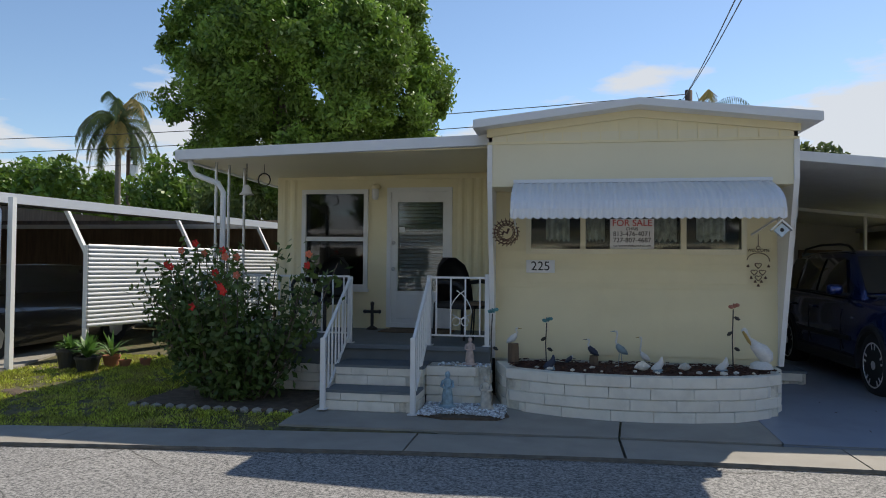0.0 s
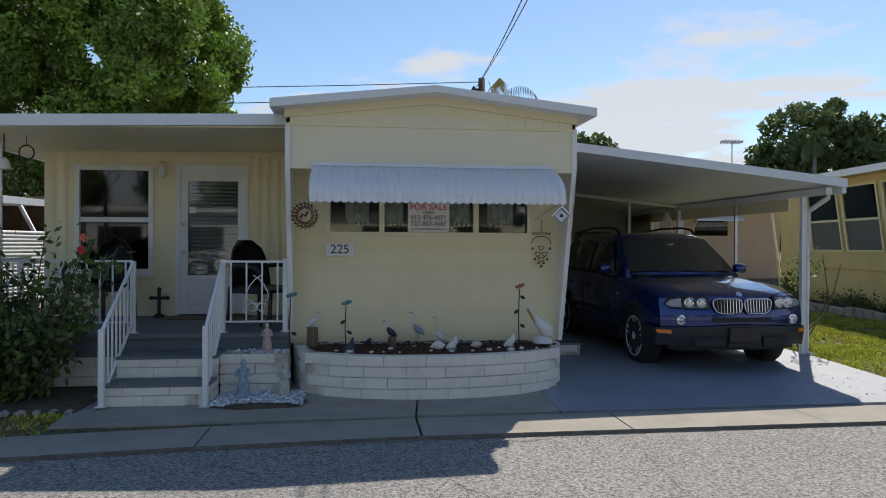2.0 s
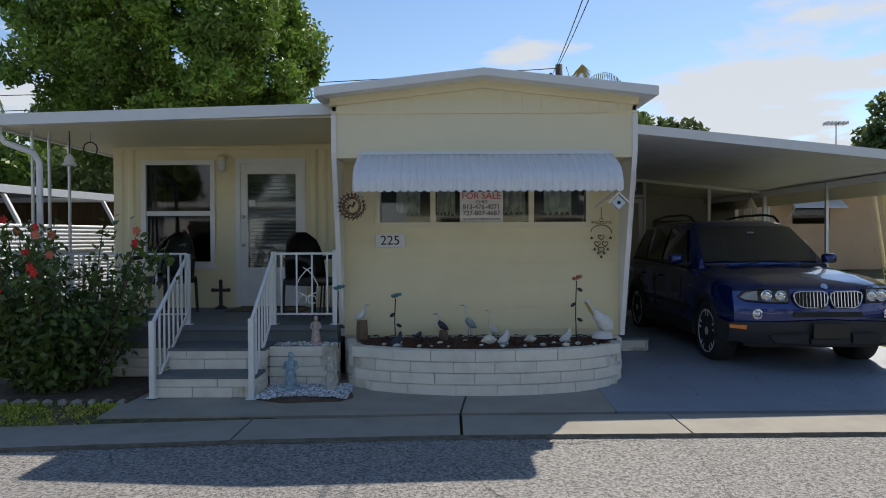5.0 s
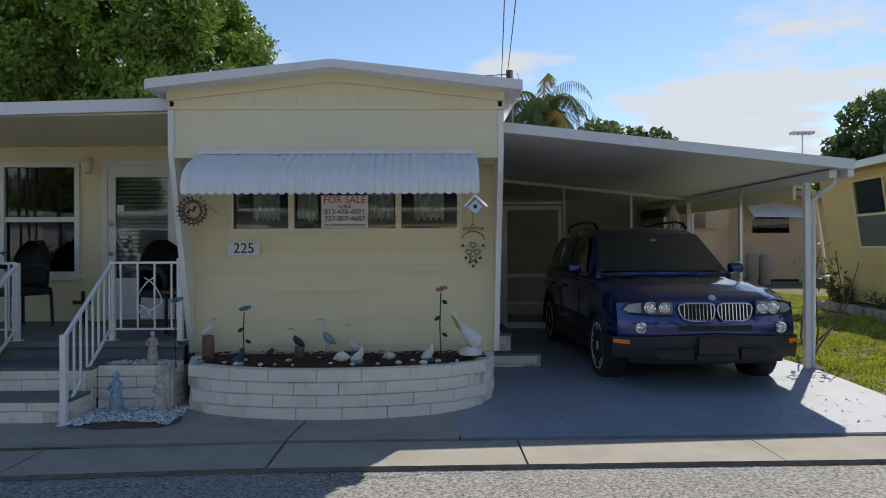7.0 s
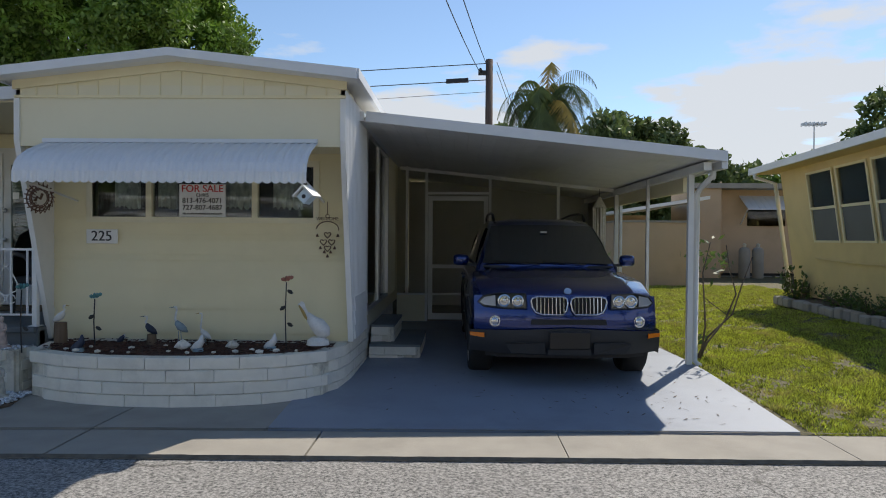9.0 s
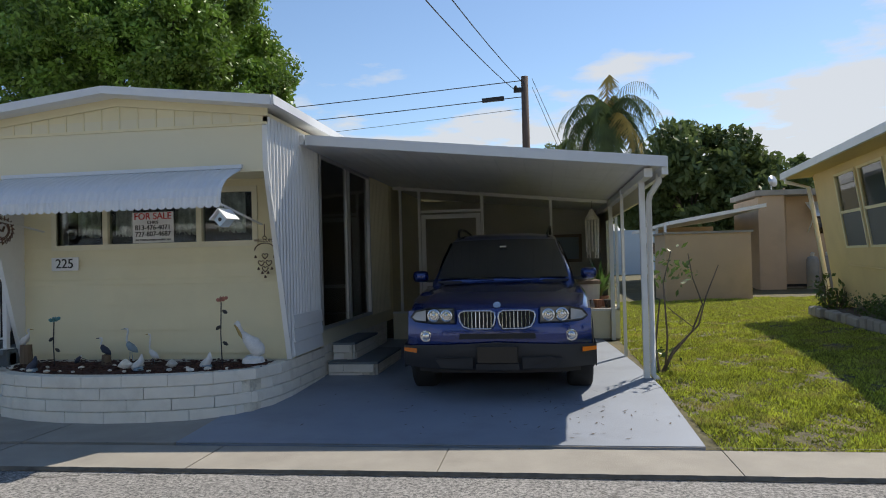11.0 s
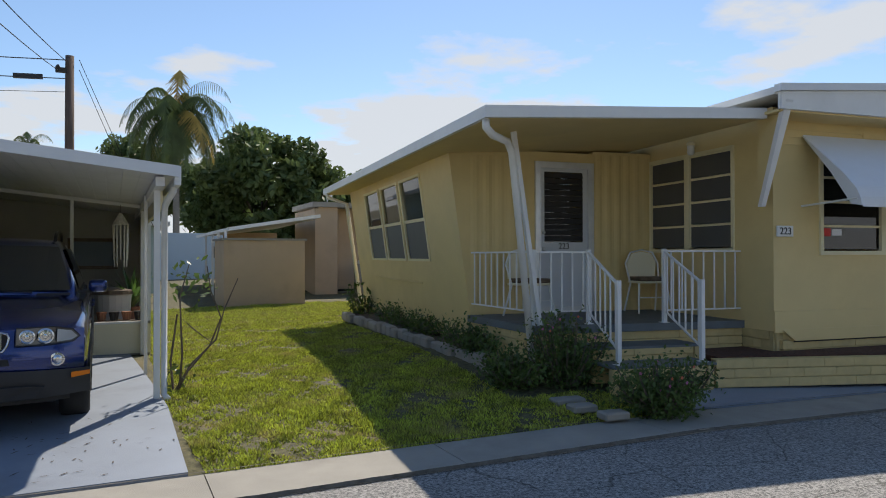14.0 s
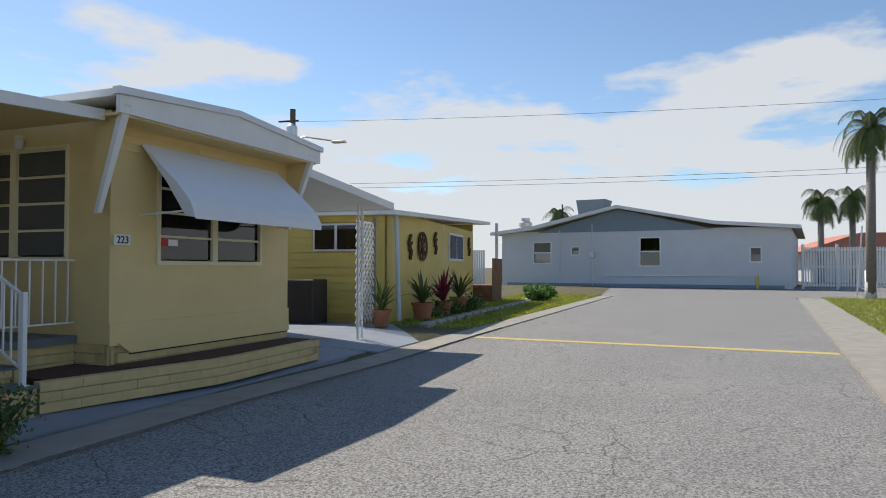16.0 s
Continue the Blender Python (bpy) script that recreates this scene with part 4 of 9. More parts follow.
# ---- awning over the long window ----
def curved_awning(x0, x1, y_top, z_top, name_label):
    aw = thing("window_awning", ((x0 + x1) / 2, y_top, z_top), name_label, "awning")
    prof = [(0, 0), (-0.12, -0.045), (-0.26, -0.10), (-0.36, -0.155), (-0.43, -0.22), (-0.465, -0.30), (-0.47, -0.38)]
    bm = bmesh.new()
    n = 34
    ribs = n * 4
    rows = []
    for i in range(ribs + 1):
        x = x0 + (x1 - x0) * i / ribs
        ph = (i % 4) / 4
        out = 0.009 * (1 if i % 4 in (1, 2) else 0)
        row = []
        for k, (py, pz) in enumerate(prof):
            drop = 0
            if k == len(prof) - 1:
                drop = -0.022 * abs(math.sin(math.pi * i / 4))
            row.append(bm.verts.new((x, y_top + py - out * (0.5 if k < 3 else 1), z_top + pz + out * (1 if k < 4 else 0.2) + drop)))
        rows.append(row)
    for a, b in zip(rows, rows[1:]):
        for k in range(len(prof) - 1):
            bm.faces.new((a[k], b[k], b[k + 1], a[k + 1]))
    part("canopy", bm, M["awning"], aw, "white ribbed metal canopy with a scalloped edge", smooth=False)
    part("head_rail", B(x0, x1, y_top - 0.03, y_top + 0.02, z_top + 0.0, z_top + 0.035), M["awning"], aw)
    for x in (x0 + 0.03, x1 - 0.03):
        part("arm", tube(bmesh.new(), [(x, y_top - 0.44, z_top - 0.36), (x - 0.02, FY - 0.01, z_top - 0.5)], 0.012, 6), M["white"], aw)
        part("end_rib", tube(bmesh.new(), [(x, y_top + a, z_top + b - 0.01) for a, b in prof], 0.012, 6), M["white"], aw)
    return aw


curved_awning(0.70, 3.20, 7.14, 2.32, "white ribbed aluminium awning over the long front window")

# ---- rails ----
def rail_panel(parent, a, b, z_lo, z_hi, dz_b=0.0, n=8, mt="white", r=0.008):
    """Bars between a top and a bottom rail; a and b are plan points, dz_b how far the b end lies below the a end."""
    a3, b3 = Vector((*a, 0)), Vector((*b, 0))
    part("top_rail", beam(bmesh.new(), a3 + Vector((0, 0, z_hi)), b3 + Vector((0, 0, z_hi - dz_b)), 0.03, 0.022), M[mt], parent)
    part("bottom_rail", beam(bmesh.new(), a3 + Vector((0, 0, z_lo)), b3 + Vector((0, 0, z_lo - dz_b)), 0.022, 0.018), M[mt], parent)
    for i in range(n):
        s = (i + 0.5) / n
        p = a3.lerp(b3, s)
        part("baluster", B(p.x - r, p.x + r, p.y - r, p.y + r, z_lo - dz_b * s, z_hi - dz_b * s), M[mt], parent)


def rail_post(parent, x, y, z0, z1, w=0.025, mt="white"):
    part("post", B(x - w, x + w, y - w, y + w, z0, z1, bevel=0.004), M[mt], parent)
    part("foot_plate", B(x - w * 1.9, x + w * 1.9, y - w * 1.9, y + w * 1.9, z0, z0 + 0.008), M[mt], parent)


hr = thing("stair_railing", (-1.14, 6.9, 0.05), "white-painted metal stair railing with rust spots", "railing", "porch railings")
rail_post(hr, -1.12, 6.56, 0.05, 0.75), rail_post(hr, -1.14, 7.5, 0.60, 1.34)
rail_panel(hr, (-1.14, 7.5), (-1.12, 6.56), 0.72, 1.32, 0.60, 8)
hr = thing("stair_railing", (-0.2, 6.9, 0.05), "white-painted metal stair railing beside the small statues", "railing", "porch railings")
rail_post(hr, -0.22, 6.58, 0.03, 0.77), rail_post(hr, -0.24, 7.5, 0.60, 1.36)
rail_panel(hr, (-0.24, 7.5), (-0.22, 6.58), 0.74, 1.34, 0.60, 8)
hr = thing("porch_railing", (0.14, 7.5, 0.6), "white-painted metal railing panel with a scrolled centre", "railing", "porch railings")
rail_post(hr, 0.40, 7.5, 0.60, 1.38)
rail_panel(hr, (-0.24, 7.5), (0.40, 7.5), 0.71, 1.34, 0, 4)
bm = bmesh.new()
for sx in (1, -1):
    tube(bm, [(0.11 + sx * 0.12 * math.sin(k * 0.5), 7.495, 0.86 + 0.045 * k + 0.03 * math.cos(k)) for k in range(8)], 0.006, 5)
    tube(bm, [(0.11 + sx * (0.05 + 0.045 * math.cos(k * 0.7)), 7.495, 0.86 + 0.045 * math.sin(k * 0.7)) for k in range(9)], 0.006, 5)
part("scroll", bm, M["white"], hr)
hr = thing("porch_railing", (-2.05, 7.5, 0.6), "white-painted metal railing behind the flowering shrub", "railing", "porch railings")
rail_post(hr, -2.93, 7.5, 0.6, 1.38)
rail_panel(hr, (-2.93, 7.5), (-1.15, 7.5), 0.71, 1.34, 0, 14)
hr = thing("porch_railing", (-2.93, 8.4, 0.6), "white-painted metal railing at the porch's open end", "railing", "porch railings")
rail_panel(hr, (-2.93, 7.53), (-2.93, 9.3), 0.71, 1.34, 0, 14)

# porch uprights and downspout
up = thing("porch_post", (-3.0, 8.1, 0.6), "slim paired metal posts holding the porch roof's corner", "post")
for x, y in ((-2.90, 7.75), (-2.86, 8.0), (-2.80, 8.3)):
    part("post", tube(bmesh.new(), [(x, y, 0.3), (x, y, 2.70)], 0.018, 8), M["alu"], up)
up = thing("downspout", (-2.95, 7.5, 0.1), "white round rain downspout", "downspout")
part("pipe", tube(bmesh.new(), [(-3.05, 7.42, 2.66), (-3.05, 7.42, 2.58), (-3.0, 7.44, 2.50), (-2.74, 7.5, 2.40), (-2.68, 7.5, 2.30), (-2.68, 7.5, 0.15)], 0.032, 10), M["white"], up, smooth=True)


# ---- porch furniture ----
def wicker_chair(name_at, turn, label):
    old = FR[0].copy()
    FR[0] = Matrix.Translation(name_at) @ Matrix.Rotation(radians(turn), 4, "Z")
    c = thing("wicker_chair", (0, 0, 0), label, "chair", "porch chairs")
    for x, y in ((-0.26, -0.26), (0.26, -0.26), (-0.24, 0.24), (0.24, 0.24)):
        part("leg", tube(bmesh.new(), [(x * 1.05, y * 1.05, 0), (x, y, 0.4)], 0.018, 6), M["iron"], c)
    part("seat", B(-0.27, 0.27, -0.27, 0.25, 0.36, 0.44, bevel=0.02), M["iron"], c)
    bm = bmesh.new()
    rows = []
    for k in range(7):
        z = 0.42 + k * 0.092
        w = 0.06 + 0.25 * math.sqrt(1 - (k / 6) ** 2.6)
        rows.append([(w * math.sin(a), 0.10 + 0.17 * math.cos(a) + k * 0.012, z) for a in [(-1.5 + 0.3 * j) for j in range(11)]])
    loft(bm, rows)
    ext = bmesh.ops.solidify(bm, geom=bm.faces[:], thickness=0.02)
    part("backrest", bm, M["iron"], c, smooth=True)
    for sx in (1, -1):
        part("arm", tube(bmesh.new(), [(sx * 0.28, 0.18, 0.66), (sx * 0.33, 0.0, 0.68), (sx * 0.33, -0.22, 0.66), (sx * 0.30, -0.30, 0.58), (sx * 0.27, -0.27, 0.4)], 0.026, 8), M["iron"], c, smooth=True)
    FR[0] = old


def loft(bm, rows, close=False):
    vs = [[bm.verts.new(p) for p in r] for r in rows]
    for a, b in zip(vs, vs[1:]):
        for k in range(len(a) - (0 if close else 1)):
            bm.faces.new((a[k], a[(k + 1) % len(a)], b[(k + 1) % len(a)], b[k]))
    return vs


wicker_chair((0.02, 8.35, 0.60), 55, "black wicker armchair facing across the porch")
wicker_chair((-1.85, 8.7, 0.60), -25, "black wicker armchair under the porch window")
tb = thing("side_table", (0.25, 7.95, 0.6), "small round dark metal side table", "table")
part("tabletop", lathe(bmesh.new(), [(0.17, 0.42), (0.18, 0.43), (0.17, 0.445)], (0.25, 7.95, 0.6), 18), M["wood"], tb)
for k in range(3):
    a = k * 2.1
    part("leg", tube(bmesh.new(), [(0.25 + 0.15 * math.cos(a), 7.95 + 0.15 * math.sin(a), 0.6), (0.25 + 0.1 * math.cos(a), 7.95 + 0.1 * math.sin(a), 1.02)], 0.01, 6), M["iron"], tb)
cr = thing("cross_ornament", (-1.33, 9.15, 0.6), "small dark iron cross ornament on the porch floor", "ornament")
bm = B(-1.35, -1.31, 9.13, 9.16, 0.66, 0.95, bevel=0.006)
box(bm, -1.43, -1.23, 9.13, 9.16, 0.82, 0.86, bevel=0.006)
for x, z in ((-1.43, 0.84), (-1.23, 0.84), (-1.33, 0.95), (-1.33, 0.84)):
    ball(bm, (x, 9.145, z), 0.03, sub=1)
part("cross", bm, M["iron"], cr)
part("base", lathe(bmesh.new(), [(0.08, 0), (0.07, 0.02), (0.02, 0.05), (0.015, 0.08)], (-1.33, 9.145, 0.6)), M["iron"], cr)
part("door_mat", B(-1.15, -0.2, 8.75, 9.2, 0.602, 0.614, bevel=0.004), M["wood"], None, "brown doormat before the storm door", category="doormat")
def jelly_lamp(x, y, z, d, label):
    l = thing("porch_light", (x, y, z), label, "lamp")
    part("mount", lathe(bmesh.new(), [(0.05, -0.02), (0.055, 0.0), (0.05, 0.02)], (x, y, z + 0.02)), M["cream"], l)
    part("glass_jar", lathe(bmesh.new(), [(0.03, -0.15), (0.045, -0.12), (0.05, -0.05), (0.045, 0.0)], (x, y - 0.05 * d, z)), M["white"], l, smooth=True)
    part("cap", ball(bmesh.new(), (x, y - 0.05 * d, z + 0.02), 0.055, (1, 1, 0.8)), M["cream"], l, smooth=True)
jelly_lamp(-1.33, 9.29, 2.52, 1, "cream jar-shaped porch light beside the door")
bl = thing("hanging_bell", (-2.69, 7.9, 2.4), "white bell hanging on a chain from the porch roof", "bell")
part("chain", tube(bmesh.new(), [(-2.58, 7.9, 2.70), (-2.58, 7.9, 2.44)], 0.006, 5), M["iron"], bl)
part("bell_body", lathe(bmesh.new(), [(0.09, 0), (0.06, 0.03), (0.045, 0.09), (0.02, 0.12)], (-2.58, 7.9, 2.31)), M["white"], bl, smooth=True)
bl = thing("hanging_hoop", (-2.5, 8.0, 2.5), "small dark wire hoop hanging from the porch roof", "ornament")
part("hoop", tube(bmesh.new(), [(-2.40 + 0.08 * math.cos(k * 0.63), 8.0, 2.5 + 0.08 * math.sin(k * 0.63)) for k in range(11)], 0.008, 5), M["iron"], bl)
part("cord", tube(bmesh.new(), [(-2.40, 8.0, 2.58), (-2.40, 8.0, 2.70)], 0.003, 4), M["iron"], bl)

# ---- things on the front wall ----
def text_part(name, body, size, at, mt, parent, turn=0.0, thick=0.003):
    cu = bpy.data.curves.new(name, "FONT")
    cu.body, cu.size, cu.extrude, cu.align_x, cu.align_y = body, size, thick, "CENTER", "CENTER"
    tmp = bpy.data.objects.new(name, cu)
    me = bpy.data.meshes.new_from_object(tmp)
    bpy.data.objects.remove(tmp)
    me.transform(Matrix.Translation(at) @ Matrix.Rotation(radians(turn), 4, "Z") @ Matrix.Rotation(radians(90), 4, "X"))
    me.transform(FR[0])
    me.transform(WORLD[parent.name].inverted())
    me.materials.append(mt)
    ob = new(name, me)
    ob.parent = parent
    WORLD[ob.name] = WORLD[parent.name]
    return ob


ink_red = mat("red_ink", (0.60, 0.03, 0.03), 0.6, var=0.03, bump=0)
ink_black = mat("black_ink", (0.02, 0.02, 0.02), 0.6, var=0.03, bump=0)
sgn_w = mat("white_card", (0.86, 0.86, 0.86), 0.6, var=0.02, bump=0)
fs = thing("sale_sign", (1.94, 7.71, 1.83), "white sale sign with red heading and black phone numbers", "sign")
part("board", B(1.71, 2.17, 7.714, 7.718, 1.67, 1.99), sgn_w, fs)
text_part("lettering", "FOR SALE", 0.098, (1.94, 7.711, 1.945), ink_red, fs)
text_part("lettering", "CHRIS", 0.046, (1.94, 7.711, 1.882), ink_black, fs)
text_part("lettering", "813-476-4071", 0.071, (1.94, 7.711, 1.828), ink_black, fs)
text_part("lettering", "727-807-4687", 0.071, (1.94, 7.711, 1.76), ink_black, fs)
text_part("lettering", "ALL FLORIDA MOBILE HOMES.COM", 0.025, (1.94, 7.711, 1.70), ink_black, fs)
nu = thing("house_number", (1.09, 7.66, 1.48), "pale plaque with the black number 225", "sign")
part("plaque", B(0.81, 1.12, 7.655, 7.672, 1.40, 1.54, bevel=0.004), M["white"], nu)
text_part("digits", "225", 0.14, (0.965, 7.652, 1.47), ink_black, nu)
rusty = mat("rusty_metal", (0.10, 0.05, 0.03), 0.75, var=0.3, scale=20, bump=0.3)
su = thing("sun_plaque", (0.66, 7.2, 1.82), "rusty openwork metal sun ornament hanging from the awning", "ornament")
bm = bmesh.new()
for k in range(20):
    a = k * math.tau / 20
    tube(bm, [(0.62 + 0.08 * math.cos(a), 7.2, 1.82 + 0.08 * math.sin(a)), (0.62 + 0.145 * math.cos(a + 0.05), 7.2, 1.82 + 0.145 * math.sin(a + 0.05)), (0.66 + 0.08 * math.cos(a + 0.31), 7.2, 1.82 + 0.08 * math.sin(a + 0.31))], 0.006, 4)
for r in (0.075, 0.09, 0.12):
    tube(bm, [(0.62 + r * math.cos(k * 0.3142), 7.2, 1.82 + r * math.sin(k * 0.3142)) for k in range(21)], 0.006, 4)
part("rays", bm, rusty, su)
part("figure", tube(bmesh.new(), [(0.58, 7.2, 1.79), (0.60, 7.2, 1.83), (0.63, 7.2, 1.81), (0.65, 7.2, 1.86)], 0.012, 5), rusty, su)
part("cord", tube(bmesh.new(), [(0.66, 7.2, 1.965), (0.68, 6.9, 2.0)], 0.003, 4), M["iron"], su)
bh = thing("birdhouse", (3.3, 6.85, 1.8), "pale blue wooden birdhouse hanging from the awning", "birdhouse")
bm = bmesh.new()
FR[0] = Matrix.Translation((3.18, 6.78, 1.82)) @ Matrix.Rotation(radians(-12), 4, "Z")
palebl = mat("pale_blue_paint", (0.55, 0.66, 0.74), 0.6, var=0.1, scale=20, bump=0.2)
part("box_body", prism(bmesh.new(), [(-0.065, 0), (0, -0.065), (0.065, 0), (0, 0.065)], -0.06, 0.06, "y"), palebl, bh)
part("roof", prism(bmesh.new(), [(-0.095, 0.005), (0, 0.10), (0.095, 0.005), (0.085, -0.005), (0, 0.08), (-0.085, -0.005)], -0.09, 0.09, "y"), M["white"], bh)
ho = lathe(bmesh.new(), [(0.018, 0), (0.018, 0.003)], (0, 0, 0), 12)
ho.transform(Matrix.Translation((0, -0.0605, 0.0)) @ Matrix.Rotation(radians(90), 4, "X"))
part("hole", ho, M["black"], bh)
part("cord", tube(bmesh.new(), [(0, 0, 0.1), (-0.02, -0.02, 0.19)], 0.003, 4), M["iron"], bh)
FR[0] = Matrix.Identity(4)
wc = thing("wind_chime", (3.34, 7.2, 1.5), "rusty wire ornament reading WELCOME with hanging hearts and bells", "ornament")
bm = bmesh.new()
tube(bm, [(3.20, 7.62, 1.82), (3.20, 7.62, 1.70)], 0.004, 4)
tube(bm, [(3.20 + 0.11 * math.cos(a), 7.62, 1.55 + 0.08 * math.sin(a)) for a in [k * 0.35 - 0.1 for k in range(10)]], 0.006, 4)
tube(bm, [(3.20 + 0.02 * math.cos(k), 7.62, 1.68 + 0.02 * math.sin(k)) for k in range(7)], 0.004, 4)
for hx, hz in ((0, 1.50), (-0.04, 1.43), (0.04, 1.43), (0, 1.37)):
    tube(bm, [(3.20 + hx + 0.032 * math.sin(t) ** 3, 7.62, hz + 0.026 * math.cos(t) - 0.01 * math.cos(2 * t) - 0.004 * math.cos(3 * t)) for t in [k * 0.42 for k in range(16)]], 0.005, 4)
part("wire", bm, rusty, wc)
for x, z in ((-0.10, 1.50), (0.10, 1.50), (-0.07, 1.38), (0.07, 1.38), (0, 1.30), (-0.03, 1.34), (0.03, 1.34)):
    part("bell_drop", lathe(bmesh.new(), [(0.017, 0), (0.012, 0.012), (0.004, 0.03)], (3.20 + x, 7.62, z - 0.02), 8), rusty, wc)
text_part("lettering", "WELCOME", 0.045, (3.20, 7.61, 1.655), rusty, wc)


# ---- ornaments in the raised bed and by the steps ----
def cone_chain(bm, pts, radii, n=10):
    """A body along points with its own radius at each."""
    pts = [Vector(p) for p in pts]
    rings, side = [], None
    for i, p in enumerate(pts):
        d = (pts[min(i + 1, len(pts) - 1)] - pts[max(i - 1, 0)]).normalized()
        side = d.orthogonal().normalized() if side is None else (side - d * side.dot(d)).normalized()
        up = d.cross(side)
        rings.append([bm.verts.new(p + (side * math.cos(k * math.tau / n) + up * math.sin(k * math.tau / n)) * radii[i]) for k in range(n)])
    for a, b in zip(rings, rings[1:]):
        for k in range(n):
            bm.faces.new((a[k], a[(k + 1) % n], b[(k + 1) % n], b[k]))
    bm.faces.new(rings[0][::-1]), bm.faces.new(rings[-1])
    return bm


MZ = 0.45
white_res = mat("white_resin", (0.72, 0.71, 0.68), 0.55, var=0.1, scale=25, bump=0.3, stain=(0.35, 0.33, 0.3), stain_amt=0.4, stain_scale=12)
grey_res = mat("grey_blue_resin", (0.24, 0.32, 0.36), 0.55, var=0.15, scale=25, bump=0.3)
dark_res = mat("dark_navy_resin", (0.03, 0.04, 0.07), 0.5, var=0.15, scale=25, bump=0.2)
teal_gl = mat("teal_glazed_metal", (0.08, 0.26, 0.28), 0.4, var=0.3, scale=30, bump=0.3)
shell = mat("pale_shell", (0.72, 0.68, 0.60), 0.6, var=0.15, scale=30, bump=0.5, rnd=0.15)


def bird(name, x, y, z, label, body_m, legs, h, facing, beak_m, kind_="wader"):
    """A standing water-bird ornament; facing -1 looks to -x."""
    t = thing(name, (x, y, z), label, "bird ornament", "bird ornaments in the raised bed")
    f = facing
    k = h / 0.46 if legs > 0.02 else (0.72 if h > 0.2 else 0.5)
    old = FR[0].copy()
    FR[0] = old @ Matrix.Translation((x, y, z)) @ Matrix.Scale(k, 4) @ Matrix.Translation((-x, -y, -z))
    if legs > 0.02:
        h, legs = 0.46, legs / k
    bz = z + legs
    if legs > 0.02:
        for o in (-0.01, 0.015):
            part("leg", tube(bmesh.new(), [(x + o * 2, y, z - 0.02), (x + o, y, bz + 0.02)], 0.005, 5), grey_res, t)
    part("body", cone_chain(bmesh.new(), [(x - f * 0.10, y, bz + 0.01), (x - f * 0.06, y, bz + 0.04), (x - f * 0.01, y, bz + 0.075), (x + f * 0.03, y, bz + 0.12), (x + f * 0.035, y, bz + 0.15)], [0.008, 0.038, 0.05, 0.035, 0.015]), body_m, t, smooth=True)
    part("neck", cone_chain(bmesh.new(), [(x + f * 0.03, y, bz + 0.12), (x + f * 0.055, y, bz + 0.17), (x + f * 0.035, y, bz + h - legs - 0.05), (x + f * 0.045, y, bz + h - legs - 0.02), (x + f * 0.07, y, bz + h - legs - 0.015)], [0.018, 0.013, 0.012, 0.017, 0.01]), white_res, t, smooth=True)
    part("beak", cone_chain(bmesh.new(), [(x + f * 0.065, y, bz + h - legs - 0.016), (x + f * 0.13, y, bz + h - legs - 0.025)], [0.009, 0.002], 6), beak_m, t)
    FR[0] = old
    return t


yb = mat("ochre_beak", (0.4, 0.27, 0.08), 0.5, bump=0)
bird("heron_ornament", 1.80, 7.5, MZ, "blue-grey resin heron on thin legs", grey_res, 0.10, 0.36, -1, grey_res)
bird("egret_ornament", 2.04, 7.5, MZ, "white resin egret with its head tucked", white_res, 0.04, 0.30, -1, yb)
bird("stork_ornament", 1.51, 7.5, MZ + 0.08, "dark and white resin penguin-like bird on a wooden stump", dark_res, 0.0, 0.26, -1, dark_res)
st_ = thing("stump", (1.53, 7.5, MZ - 0.02), "short grey wooden stump", "stump")
part("log", lathe(bmesh.new(), [(0.05, -0.03), (0.045, 0.05), (0.04, 0.085)], (1.53, 7.5, MZ), 10), M["wood"], st_)
st_ = thing("stump", (0.69, 7.42, MZ - 0.02), "upright grey wooden pile under a pelican", "stump")
part("log", lathe(bmesh.new(), [(0.06, -0.03), (0.058, 0.12), (0.055, 0.20)], (0.69, 7.42, MZ), 10), M["wood"], st_)
bird("pelican_ornament", 0.69, 7.42, MZ + 0.2, "white and grey resin pelican on a wooden pile", white_res, 0.0, 0.24, 1, yb)
t = thing("pelican_ornament", (3.15, 7.38, MZ), "white resin pelican with a yellow bill on a round base", "bird ornament", "bird ornaments in the raised bed")
part("base", lathe(bmesh.new(), [(0.11, 0.02), (0.10, 0.06), (0.06, 0.09)], (3.16, 7.38, MZ), 16), white_res, t)
part("body", cone_chain(bmesh.new(), [(3.24, 7.38, MZ + 0.09), (3.21, 7.38, MZ + 0.14), (3.16, 7.38, MZ + 0.2), (3.10, 7.38, MZ + 0.25), (3.06, 7.38, MZ + 0.31)], [0.04, 0.075, 0.075, 0.05, 0.02]), white_res, t, smooth=True)
part("head", cone_chain(bmesh.new(), [(3.06, 7.38, MZ + 0.29), (3.02, 7.38, MZ + 0.36), (3.00, 7.38, MZ + 0.40), (3.01, 7.38, MZ + 0.42)], [0.022, 0.024, 0.032, 0.012]), white_res, t, smooth=True)
part("beak", cone_chain(bmesh.new(), [(2.99, 7.37, MZ + 0.39), (3.04, 7.36, MZ + 0.29), (3.07, 7.36, MZ + 0.24)], [0.018, 0.016, 0.004], 6), yb, t)
bird("small_bird_ornament", 1.28, 7.42, MZ, "small dark resin bird with its wings up", dark_res, 0.02, 0.14, 1, dark_res)
